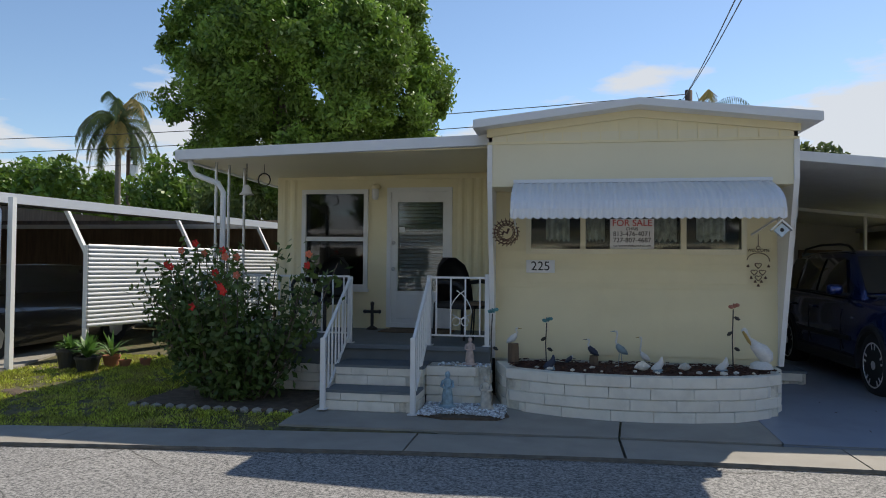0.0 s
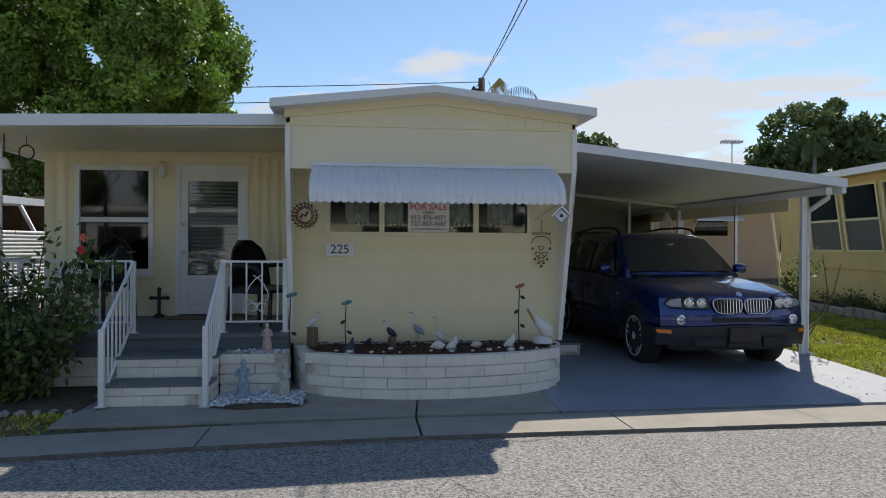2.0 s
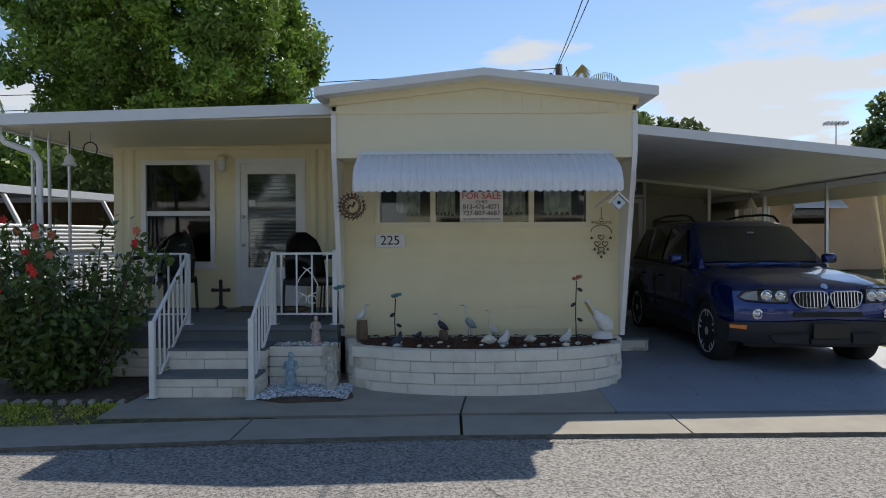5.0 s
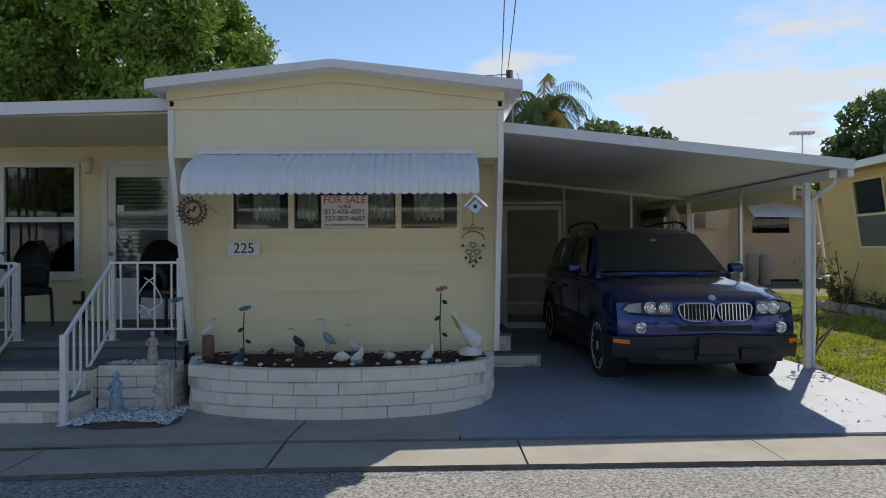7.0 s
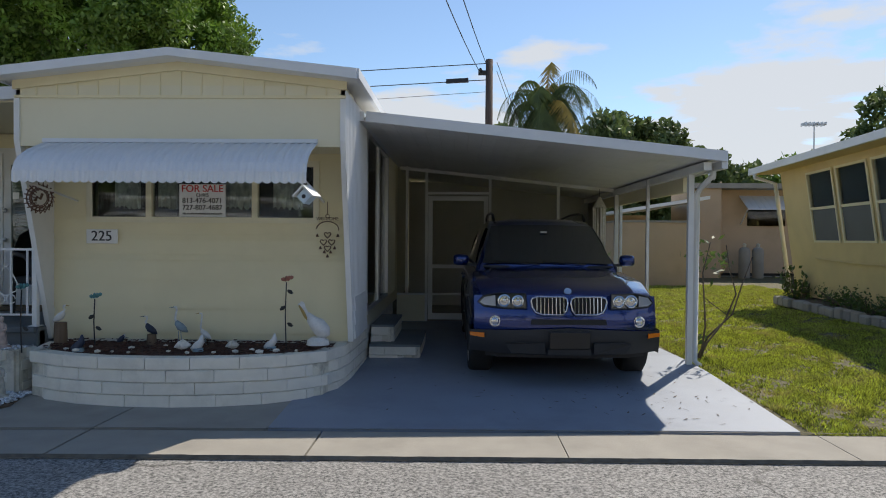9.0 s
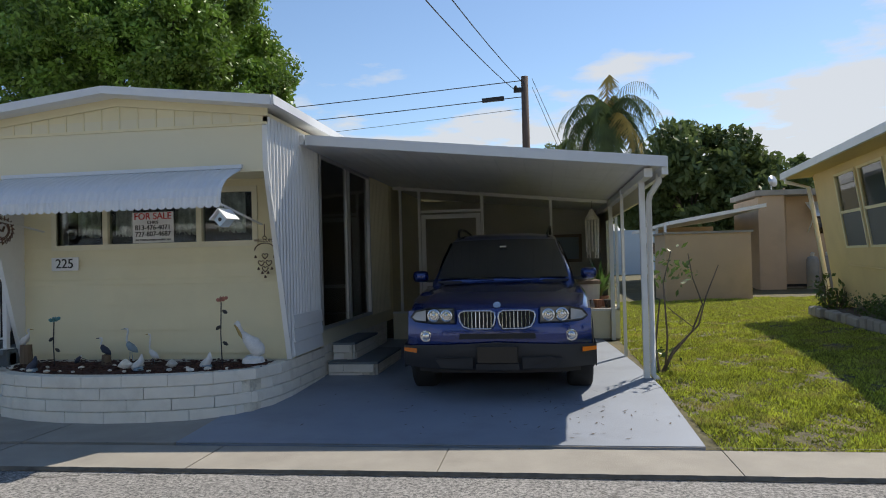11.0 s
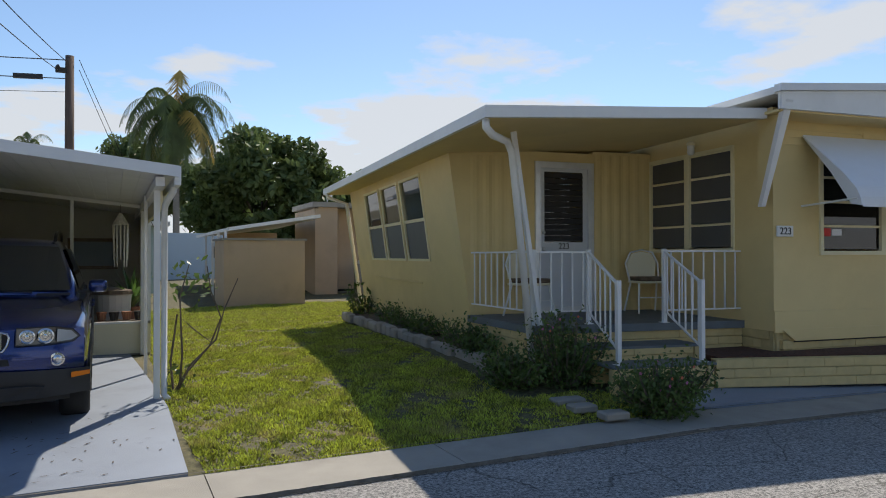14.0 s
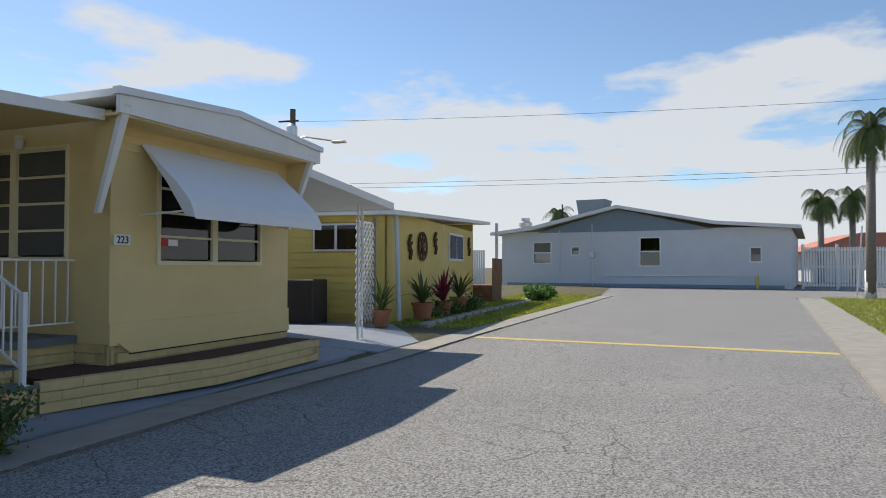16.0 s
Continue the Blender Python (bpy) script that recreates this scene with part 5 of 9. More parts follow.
for x, y, m_, lb in ((1.08, 7.02, dark_res, "small dark blue resin sea-creature ornament"), (2.76, 7.22, white_res, "small white resin duck ornament with wings raised"), (2.13, 7.1, white_res, "small white resin gull ornament")):
    t = thing("small_ornament", (x, y, MZ), lb, "ornament")
    part("body", cone_chain(bmesh.new(), [(x - 0.06, y, MZ + 0.01), (x - 0.01, y, MZ + 0.03), (x + 0.03, y, MZ + 0.08), (x + 0.035, y, MZ + 0.14)], [0.02, 0.045, 0.03, 0.008]), m_, t, smooth=True)
    part("base", lathe(bmesh.new(), [(0.05, -0.01), (0.045, 0.02), (0.02, 0.03)], (x, y, MZ), 12), grey_res, t)


def stake(name, x, y, z0, z1, flower, label, leaves=2):
    t = thing(name, (x, y, z0), label, "garden stake")
    part("rod", tube(bmesh.new(), [(x, y, z0 - 0.03), (x - 0.01, y, (z0 + z1) / 2), (x, y, z1)], 0.006, 6), M["iron"], t)
    bm = bmesh.new()
    for k in range(9):
        a = k * 2.4
        r = 0.012 + 0.0045 * k
        ball(bm, (x + r * math.cos(a), y + r * 0.6 * math.sin(a), z1 + 0.03 + 0.012 * math.sin(a * 1.7)), 0.022, (1, 0.5, 0.9), Matrix.Rotation(a, 4, "Z"), 1)
    part("bloom", bm, flower, t)
    for k in range(leaves):
        z = z0 + (z1 - z0) * (0.35 + 0.25 * k)
        sx = -1 if k % 2 else 1
        part("leaf", ball(bmesh.new(), (x + sx * 0.035, y, z), 0.032, (1.1, 0.2, 0.6), Matrix.Rotation(sx * 0.6, 4, "Y"), 1), M["iron"], t)


rose = mat("copper_petal", (0.40, 0.16, 0.11), 0.5, var=0.2, scale=30, bump=0.3)
stake("garden_stake", 1.04, 7.38, MZ, 0.88, teal_gl, "thin stake with a teal flower head")
stake("garden_stake", 2.88, 7.3, MZ, 1.06, rose, "thin stake with a copper rose and leaves", 3)
stake("garden_stake", 0.49, 7.14, 0.43, 0.98, teal_gl, "thin stake with a teal flower by the steps", 1)

bm_sh = [(0.95, 7.05), (1.08, 6.98), (1.3, 6.93), (1.42, 6.95), (1.58, 6.92), (1.9, 7.0), (2.1, 6.92), (2.32, 6.96), (2.5, 7.0), (2.62, 7.1), (2.72, 6.98), (2.85, 7.06), (1.75, 7.3), (1.1, 7.2), (3.02, 7.1), (2.05, 7.28), (1.5, 7.15)]
rr = random.Random(7)
for x, y in bm_sh:
    s = rr.uniform(0.018, 0.036)
    part("shell", ball(bmesh.new(), (x, y, MZ + s * 0.4 - 0.002), s, (1.2, 0.8, 0.6), Matrix.Rotation(rr.uniform(0, 3), 4, "Z"), 1), shell, None, "pale weathered seashell on the mulch", category="shell", group="shells in the raised bed")
for x, y, s in ((1.98, 7.12, 0.075), (2.40, 7.22, 0.06)):
    t = thing("conch_shell", (x, y, MZ), "large pale conch shell on the mulch", "shell")
    part("whorl", cone_chain(bmesh.new(), [(x - s, y, MZ + s * 0.3), (x - s * 0.4, y, MZ + s * 0.5), (x + s * 0.1, y, MZ + s * 0.6), (x + s * 0.7, y, MZ + s * 0.5), (x + s * 1.1, y, MZ + s * 0.6)], [s * 0.08, s * 0.5, s * 0.7, s * 0.4, s * 0.06], 8), shell, t)


def statue(name, x, y, z, h, material, label, robe=True):
    """A plain small garden statue in one mesh."""
    bm = lathe(bmesh.new(), [(0.26 * h, 0), (0.25 * h, 0.05 * h), (0.15 * h, 0.09 * h), (0.17 * h, 0.12 * h), (0.14 * h, 0.4 * h), (0.10 * h, 0.6 * h), (0.13 * h, 0.74 * h), (0.05 * h, 0.82 * h)], (x, y, z), 12)
    ball(bm, (x, y, z + 0.9 * h), 0.085 * h, (0.9, 0.9, 1.15))
    for sx in (1, -1):
        cone_chain(bm, [(x + sx * 0.12 * h, y, z + 0.74 * h), (x + sx * 0.17 * h, y - 0.05 * h, z + 0.58 * h), (x + sx * 0.05 * h, y - 0.13 * h, z + 0.55 * h)], [0.045 * h, 0.04 * h, 0.03 * h], 7)
    ob = part(name, bm, material, None, label, smooth=True, category="statue")
    return ob


pinkst = mat("pinkish_cast_stone", (0.50, 0.40, 0.36), 0.8, var=0.2, scale=25, bump=0.6)
bluest = mat("blue_washed_stone", (0.28, 0.40, 0.46), 0.7, var=0.3, scale=25, bump=0.5)
paleston = mat("pale_cast_stone", (0.50, 0.48, 0.42), 0.8, var=0.2, scale=25, bump=0.6)
statue("statue", 0.25, 7.22, 0.435, 0.29, pinkst, "pinkish cast-stone seated garden statue on the block step")
statue("statue", 0.07, 6.88, 0.055, 0.36, bluest, "blue-washed garden statue on the pebbles")
statue("statue", 0.46, 6.86, 0.055, 0.33, paleston, "pale cast-stone garden statue on the pebbles")
peb = mat("white_grey_pebble", (0.62, 0.65, 0.67), 0.6, var=0.2, scale=30, bump=0.2, island=0.55)
bm = bmesh.new()
rp = random.Random(11)
for i in range(1300):
    x, y = rp.uniform(-0.17, 0.66), rp.uniform(6.47, 7.08)
    if y < 6.47 + 0.12 * math.sin((x + 0.1) * 4):
        continue
    ball(bm, (x, y, 0.052 + rp.uniform(0, 0.012)), rp.uniform(0.010, 0.02), (1, 0.8, 0.6), Matrix.Rotation(rp.uniform(0, 3), 4, "Z"), 1)
for i in range(120):
    ball(bm, (rp.uniform(-0.08, 0.45), rp.uniform(7.12, 7.38), 0.437), rp.uniform(0.010, 0.018), (1, 0.8, 0.6), Matrix.Rotation(rp.uniform(0, 3), 4, "Z"), 1)
part("pebbles", bm, peb, None, "white and grey pebbles by the steps", kind="stuff")
part("pebble_bed", prism(bmesh.new(), [(-0.18, 6.56), (0.1, 6.44), (0.6, 6.5), (0.70, 6.65), (0.58, 7.1), (-0.16, 7.1)], 0.0, 0.045), M["soil"], None, kind="structure", label="low mortar bed for the pebbles")
part("plinth_fill", B(-0.18, 0.45, 7.14, 7.4, 0.1, 0.428), M["mortar"], porch)

# ---- shrubs and potted plants ----
def shrub(name, x, y, z, rx, ry, h, n_stem, n_leaf, leaf, seed, material, label, stem_m=None, flowers=None, parent_extra=None):
    """Thin stems from the base, leaves set along them."""
    rg = np.random.default_rng(seed)
    t = thing(name, (x, y, z), label, "shrub")
    bm = bmesh.new()
    tips, lv = [], []
    for i in range(n_stem):
        a, rad = rg.uniform(0, math.tau), math.sqrt(rg.uniform(0.02, 1))
        tx, ty = x + rx * rad * math.cos(a), y + ry * rad * math.sin(a)
        th = h * rg.uniform(0.45, 1.08) * (1 - 0.25 * rad)
        bx, by = x + (tx - x) * 0.25, y + (ty - y) * 0.25
        mx, my = x + (tx - x) * 0.75, y + (ty - y) * 0.75
        pts = [(bx, by, z), (mx, my, z + th * 0.55), (tx, ty, z + th)]
        tube(bm, pts, 0.012, 4, 0.004)
        tips.append(pts[-1])
        for k in range(n_leaf // n_stem):
            s = rg.uniform(0.12, 1.0)
            p = Vector(pts[0]).lerp(Vector(pts[1]), s / 0.55) if s < 0.55 else Vector(pts[1]).lerp(Vector(pts[2]), (s - 0.55) / 0.45)
            lv.append(p + Vector(rg.normal(size=3)) * 0.075)
    part("stem", bm, stem_m or M["bark"], t)
    c = np.array([tuple(v) for v in lv])
    n = len(c)
    a = rg.normal(size=(n, 3)) + np.array([0, 0, 0.4])
    a /= np.linalg.norm(a, axis=1)[:, None]
    b = np.cross(a, rg.normal(size=(n, 3)))
    b /= np.linalg.norm(b, axis=1)[:, None]
    s = leaf * (0.6 + 0.7 * rg.random(n))[:, None]
    v = np.stack([c - a * s, c + b * s * 0.5 - a * s * 0.1, c + a * s, c - b * s * 0.5 - a * s * 0.1], 1).reshape(-1, 3)
    me = bpy.data.meshes.new("foliage")
    me.from_pydata(v.tolist(), [], np.arange(n * 4).reshape(-1, 4).tolist())
    me.transform(WORLD[t.name].inverted() @ FR[0])
    me.materials.append(material)
    ob = new("foliage", me)
    ob.parent = t
    tagged(ob, kind="stuff")
    if flowers:
        cnt, mt, size = flowers
        order = sorted(tips, key=lambda p: -(p[2] * 1.0 - p[1] * 0.5 + rg.uniform(0, 0.5)))[:cnt]
        for p in order:
            fb = bmesh.new()
            for k in range(5):
                q = k * math.tau / 5
                ball(fb, (p[0] + size * 0.6 * math.cos(q), p[1] - 0.03, p[2] + size * 0.6 * math.sin(q)), size * 0.62, (1, 0.25, 0.8), Matrix.Rotation(-q, 4, "Y"), 1)
            part("flower", fb, mt if rg.random() < 0.7 else M["coral"], t, "open five-petalled flower")
    return t


sh = shrub("hibiscus_bush", -2.2, 6.95, 0.02, 1.1, 0.5, 1.85, 62, 7200, 0.045, 21, M["hib"], "tall leafy hibiscus bush with red and coral flowers", flowers=(16, M["red"], 0.038))
part("flower_bed", prism(bmesh.new(), [(-3.1, 6.5), (-1.3, 6.42), (-1.2, 7.45), (-3.2, 7.45)], 0.0, 0.05), M["soil"], None, kind="structure", label="bare soil bed under the bush")
rr = random.Random(3)
for i in range(14):
    x = -3.1 + i * 0.135
    part("edging_stone", ball(bmesh.new(), (x, 6.47 - 0.03 * rr.random(), 0.03), 0.06, (1.1, 0.8, 0.6), Matrix.Rotation(rr.uniform(0, 3), 4, "Z"), 1), M["concrete"], None, "rough grey edging stone half sunk in the lawn", category="stone", group="edging stones by the bush")


def pot_plant(x, y, z, r, h, material, leaf_m, n, leaf, ph, seed, label, spread=1.6):
    t = thing("potted_plant", (x, y, z), label, "potted plant")
    p = part("pot", lathe(bmesh.new(), [(r * 0.72, 0), (r * 0.98, h * 0.85), (r * 1.08, h * 0.86), (r * 1.08, h), (r * 0.95, h), (r * 0.9, h * 0.85), (0.01, h * 0.85)], (x, y, z), 18), material, t, smooth=False)
    bm = bmesh.new()
    rr_ = random.Random(seed)
    for i in range(n):
        a, tilt = rr_.uniform(0, math.tau), rr_.uniform(0.1, 1.1)
        L = ph * rr_.uniform(0.6, 1.1)
        prev = None
        wd = leaf
        for k in range(5):
            s = k / 4
            q = tilt * (0.5 + 0.8 * s)
            px, py, pz = x + math.cos(a) * math.sin(q) * L * s * spread * 0.6, y + math.sin(a) * math.sin(q) * L * s * spread * 0.6, z + h * 0.85 + math.cos(q) * L * s
            w = wd * math.sin(math.pi * (0.12 + 0.86 * s))
            cur = (bm.verts.new((px - math.sin(a) * w, py + math.cos(a) * w, pz)), bm.verts.new((px + math.sin(a) * w, py - math.cos(a) * w, pz)))
            if prev:
                bm.faces.new((prev[0], cur[0], cur[1], prev[1]))
            prev = cur
    part("leaves", bm, leaf_m, t)
    return t


leafy = mat("bright_pot_leaf", (0.12, 0.24, 0.05), 0.45, var=0.35, scale=8, bump=0, leaf=True)
pot_plant(-5.08, 8.1, 0.06, 0.15, 0.30, M["black"], leafy, 55, 0.03, 0.24, 1, "black plastic pot with broad-leaved green plant")
pot_plant(-4.74, 8.0, 0.06, 0.15, 0.22, M["black"], leafy, 55, 0.03, 0.34, 2, "black plastic pot with a mound of green leaves")
pot_plant(-4.72, 8.45, 0.06, 0.11, 0.18, M["terracotta"], leafy, 22, 0.018, 0.38, 3, "terracotta pot with long strappy leaves")
pot_plant(-4.5, 8.42, 0.06, 0.075, 0.13, M["terracotta"], leafy, 5, 0.012, 0.08, 4, "small terracotta pot, nearly empty")
pot_plant(-4.32, 8.6, 0.06, 0.07, 0.13, M["terracotta"], leafy, 5, 0.012, 0.06, 5, "small terracotta pot beside the others")
part("rock", ball(bmesh.new(), (-4.75, 6.75, 0.02), 0.2, (1.3, 0.8, 0.3), None, 2), M["soil"], None, "flat brown rock bedded in the lawn", category="rock")

# ---- the neighbour's carport ----
nb = thing("carport", (-6.3, 11, 0.1), "neighbouring carport with white ribbed side panels", "carport")
nx0, ny0, nx1, ny1 = -5.98, 7.8, -4.14, 15.2
bm = bmesh.new()
hexa(bm, [(-13, ny0, 2.9), (nx0, ny0, 2.26), (nx1 - 0.1, ny1, 2.22), (-13, ny1, 2.9)], [(-13, ny0, 2.95), (nx0, ny0, 2.31), (nx1 - 0.1, ny1, 2.27), (-13, ny1, 2.95)])
part("roof_panel", bm, M["room"], nb)
part("fascia", hexa(bmesh.new(), [(nx0 - 0.03, ny0, 2.24), (nx0 + 0.03, ny0, 2.24), (nx1 + 0.03, ny1, 2.19), (nx1 - 0.03, ny1, 2.19)], [(nx0 - 0.03, ny0, 2.37), (nx0 + 0.03, ny0, 2.37), (nx1 + 0.03, ny1, 2.31), (nx1 - 0.03, ny1, 2.31)]), M["awning"], nb)
part("fascia", hexa(bmesh.new(), [(-13, ny0 - 0.06, 2.86), (nx0, ny0 - 0.06, 2.24), (nx0, ny0, 2.24), (-13, ny0, 2.86)], [(-13, ny0 - 0.06, 2.98), (nx0, ny0 - 0.06, 2.37), (nx0, ny0, 2.37), (-13, ny0, 2.98)]), M["awning"], nb)
part("downspout", tube(bmesh.new(), [(-5.95, 7.78, 2.22), (-5.86, 7.74, 2.12), (-5.86, 7.74, 0.08)], 0.045), M["white"], nb, smooth=True)
part("post", B(-5.80, -5.73, 7.84, 7.91, 0.06, 2.3), M["white"], nb)
def along(s):
    """A point on the neighbour's side line, s from 0 to 1."""
    return Vector((-5.45 + 1.55 * s, 8.9 + 6.2 * s, 0))
for s in (0.0, 0.33, 0.66, 1.0):
    p = along(s)
    part("post", B(p.x - 0.03, p.x + 0.03, p.y - 0.03, p.y + 0.03, 0.06, 1.72), M["white"], nb)
    q = p + Vector((-0.28, -0.06, 0))
    part("brace", hexa(bmesh.new(), [p + Vector((-0.03, -0.03, 1.6)), p + Vector((0.03, -0.03, 1.6)), p + Vector((0.03, 0.03, 1.6)), p + Vector((-0.03, 0.03, 1.6))], [q + Vector((-0.03, -0.03, 2.2)), q + Vector((0.03, -0.03, 2.2)), q + Vector((0.03, 0.03, 2.2)), q + Vector((-0.03, 0.03, 2.2))]), M["white"], nb)
a_, b_ = along(0.0), along(1.0)
out = Vector((6.2, -1.55, 0)).normalized()
for i in range(19):
    z = 0.55 + i * 0.0625
    bm = bmesh.new()
    prev = None
    for k in range(5):
        o = out * (0.03 + 0.016 * math.sin(k / 4 * math.pi))
        zz = z + 0.0605 * k / 4
        cur = (bm.verts.new(a_ + o + Vector((0, 0, zz))), bm.verts.new(b_ + o + Vector((0, 0, zz))))
        if prev:
            bm.faces.new((prev[0], prev[1], cur[1], cur[0]))
        prev = cur
    part("panel_rib", bm, M["awning"], nb, smooth=True)
nbw = thing("neighbour_home", (-11, 15, 0.1), "tan wall of the neighbouring home, coloured darker for the carport shade", "house")
# both walls take the dark wood colour to imitate shade under the carport
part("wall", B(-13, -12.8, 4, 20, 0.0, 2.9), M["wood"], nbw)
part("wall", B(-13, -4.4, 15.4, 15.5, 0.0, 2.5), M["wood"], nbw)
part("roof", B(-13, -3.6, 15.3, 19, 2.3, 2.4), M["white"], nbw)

# ---- the yellow mobile home, turned a little from the first ----
FR[0] = Matrix.Translation((13.34, 6.42, 0)) @ Matrix.Rotation(radians(-6.5), 4, "Z")
h2 = thing("mobile_home", (2.0, 0.6, 0.2), "yellow-painted mobile home with white roof edges and brackets", "house")
U0, U1 = 0.34, 3.85
WB, V0 = 0.62, 0.5
X0, X1, Z0, Z1 = 1.08, 3.10, 1.58, 2.78
bm = bmesh.new()
box(bm, U0, X0, V0, V0 + 0.1, WB, 3.3), box(bm, X1, U1, V0, V0 + 0.1, WB, 3.3), box(bm, X0, X1, V0, V0 + 0.1, WB, Z0), box(bm, X0, X1, V0, V0 + 0.1, Z1, 3.3)
part("wall", bm, M["yellow"], h2)
A0, A1, AZ0, AZ1 = 1.18, 2.88, 1.62, 2.90
bm = bmesh.new()
box(bm, U0, U0 + 0.1, V0 + 0.1, A0, WB, 3.3), box(bm, U0, U0 + 0.1, A1, 16, 0.3, 3.3), box(bm, U0, U0 + 0.1, A0, A1, WB, AZ0), box(bm, U0, U0 + 0.1, A0, A1, AZ1, 3.3)
box(bm, U1 - 0.1, U1, V0 + 0.1, 16, 0.3, 3.3), box(bm, U0, U1, 16, 16.1, 0.2, 3.3)
part("wall", bm, M["yellow"], h2)
bm = bmesh.new()
lap_boards(bm, U0 + 0.02, U1 - 0.02, V0, 2.86, 3.22, 0.09, 0.014)
part("siding", bm, M["yellow"], h2)
part("skirt_board", B(U0, U1 + 0.01, V0 - 0.02, V0, WB - 0.02, 0.86, bevel=0.004), M["yellow"], h2)
part("skirt_board", hexa(bmesh.new(), [(U0 + 0.3, V0 - 0.03, 0.5), (U1, V0 - 0.03, 0.5), (U1, V0, 0.5), (U0 + 0.3, V0, 0.5)], [(U0 + 0.1, V0 - 0.03, WB + 0.02), (U1, V0 - 0.03, WB + 0.02), (U1, V0, WB + 0.02), (U0 + 0.1, V0, WB + 0.02)]), M["yellow"], h2)
part("room_backing", B(U0 + 0.1, U1 - 0.1, 4.2, 4.3, 0.5, 3.3), M["room"], h2)
bm = bmesh.new()
prism(bm, [(-0.02, 3.16), (4.0, 3.16), (4.0, 3.34), (1.95, 3.50), (-0.02, 3.35)], 0.0, 0.05, "y")
part("fascia", bm, M["white"], h2, "white-painted gable fascia")
bm = bmesh.new()
prism(bm, [(-0.06, 3.35), (1.95, 3.50), (4.03, 3.34), (4.03, 3.42), (1.95, 3.58), (-0.06, 3.43)], -0.04, 0.06, "y")
part("roof_edge", bm, M["awning"], h2)
part("roof", prism(bmesh.new(), [(-0.06, 3.33), (1.95, 3.48), (4.03, 3.32), (4.03, 3.40), (1.95, 3.56), (-0.06, 3.41)], 0.06, 16.2, "y"), M["white"], h2)
part("soffit", B(0.0, 3.95, 0.05, 0.5, 3.14, 3.17), M["yellow"], h2)
for ua, ub, nm in ((0.09, 0.13, "bracket"), (3.82, 3.80, "bracket")):
    bm = bmesh.new()
    hexa(bm, [(ub - 0.03, V0 - 0.07, 2.10), (ub + 0.03, V0 - 0.07, 2.10), (ub + 0.03, V0 - 0.01, 2.10), (ub - 0.03, V0 - 0.01, 2.10)], [(ua - 0.05, -0.01, 3.26), (ua + 0.05, -0.01, 3.26), (ua + 0.05, 0.06, 3.26), (ua - 0.05, 0.06, 3.26)])
    part(nm, bm, M["white"], h2, "white slanting bracket")
    part("fin", prism(bmesh.new(), [(0.06, 3.2), (V0, 3.2), (V0, 2.12), (V0 - 0.03, 2.12)], ub - 0.012, ub + 0.012, "x"), M["yellow"], h2)
w2 = part("window", frame_bars(bmesh.new(), X0 - 0.04, X1 + 0.04, Z0 - 0.05, Z1 + 0.04, V0 - 0.03, V0 + 0.05, 0.05), M["cream"], h2, "cream-framed jalousie window pair")
part("mullion", B(2.05, 2.15, V0 - 0.02, V0 + 0.05, Z0, Z1), M["cream"], w2)
for x0, x1 in ((X0, 2.05), (2.15, X1)):
    for i in range(4):
        z0 = Z0 + i * 0.3
        part("pane", B(x0, x1, V0 + 0.02, V0 + 0.026, z0 + 0.02, z0 + 0.29), M["glass_d"], w2)
        part("bar", B(x0, x1, V0 + 0.0, V0 + 0.03, z0 + 0.29, z0 + 0.32), M["cream"], w2)
bm = bmesh.new()
for a, b, c, d in ((A0 - 0.04, A0, AZ0 - 0.05, AZ1 + 0.04), (A1, A1 + 0.04, AZ0 - 0.05, AZ1 + 0.04), (A0, A1, AZ1, AZ1 + 0.04), (A0, A1, AZ0 - 0.05, AZ0), (2.0, 2.1, AZ0, AZ1)):
    box(bm, U0 - 0.03, U0 + 0.05, a, b, c, d)
w3 = part("window", bm, M["cream"], h2, "cream-framed jalousie window pair by the porch")
for y0, y1 in ((A0, 2.0), (2.1, A1)):
    for i in range(4):
        z0 = AZ0 + i * 0.32
        part("pane", B(U0 + 0.03, U0 + 0.036, y0, y1, z0 + 0.02, z0 + 0.3), M["glass"], w3)
        part("insect_screen", B(U0 + 0.012, U0 + 0.016, y0, y1, z0 + 0.02, z0 + 0.3), M["screen_pale"], w3, "grey insect screen")
        part("bar", B(U0, U0 + 0.04, y0, y1, z0 + 0.3, z0 + 0.33), M["cream"], w3)
# canted awning
aw = thing("window_awning", (2.1, 0.48, 2.95), "white slatted aluminium awning over the front window", "awning")
prof = [(0.48, 2.97), (0.12, 2.66), (-0.12, 2.44), (-0.26, 2.28), (-0.32, 2.16), (-0.33, 2.08)]
bm = bmesh.new()
for k in range(len(prof) - 1):
    (ya, za), (yb, zb) = prof[k], prof[k + 1]
    m = 11 if k == 0 else (6 if k == 1 else 3)
    for i in range(m):
        p0, p1 = i / m, (i + 0.84) / m
        for q0, q1, h in ((p0, p1, 0.012),):
            y0, z0, y1, z1 = ya + (yb - ya) * q0, za + (zb - za) * q0, ya + (yb - ya) * q1, za + (zb - za) * q1
            hexa(bm, [(0.78, y0, z0), (3.5, y0, z0), (3.5, y1, z1 - 0.022), (0.78, y1, z1 - 0.022)], [(0.78, y0, z0 + 0.014), (3.5, y0, z0 + 0.014), (3.5, y1, z1 - 0.008), (0.78, y1, z1 - 0.008)])
part("slats", bm, M["awning"], aw, "white overlapping metal slats", kind="stuff")
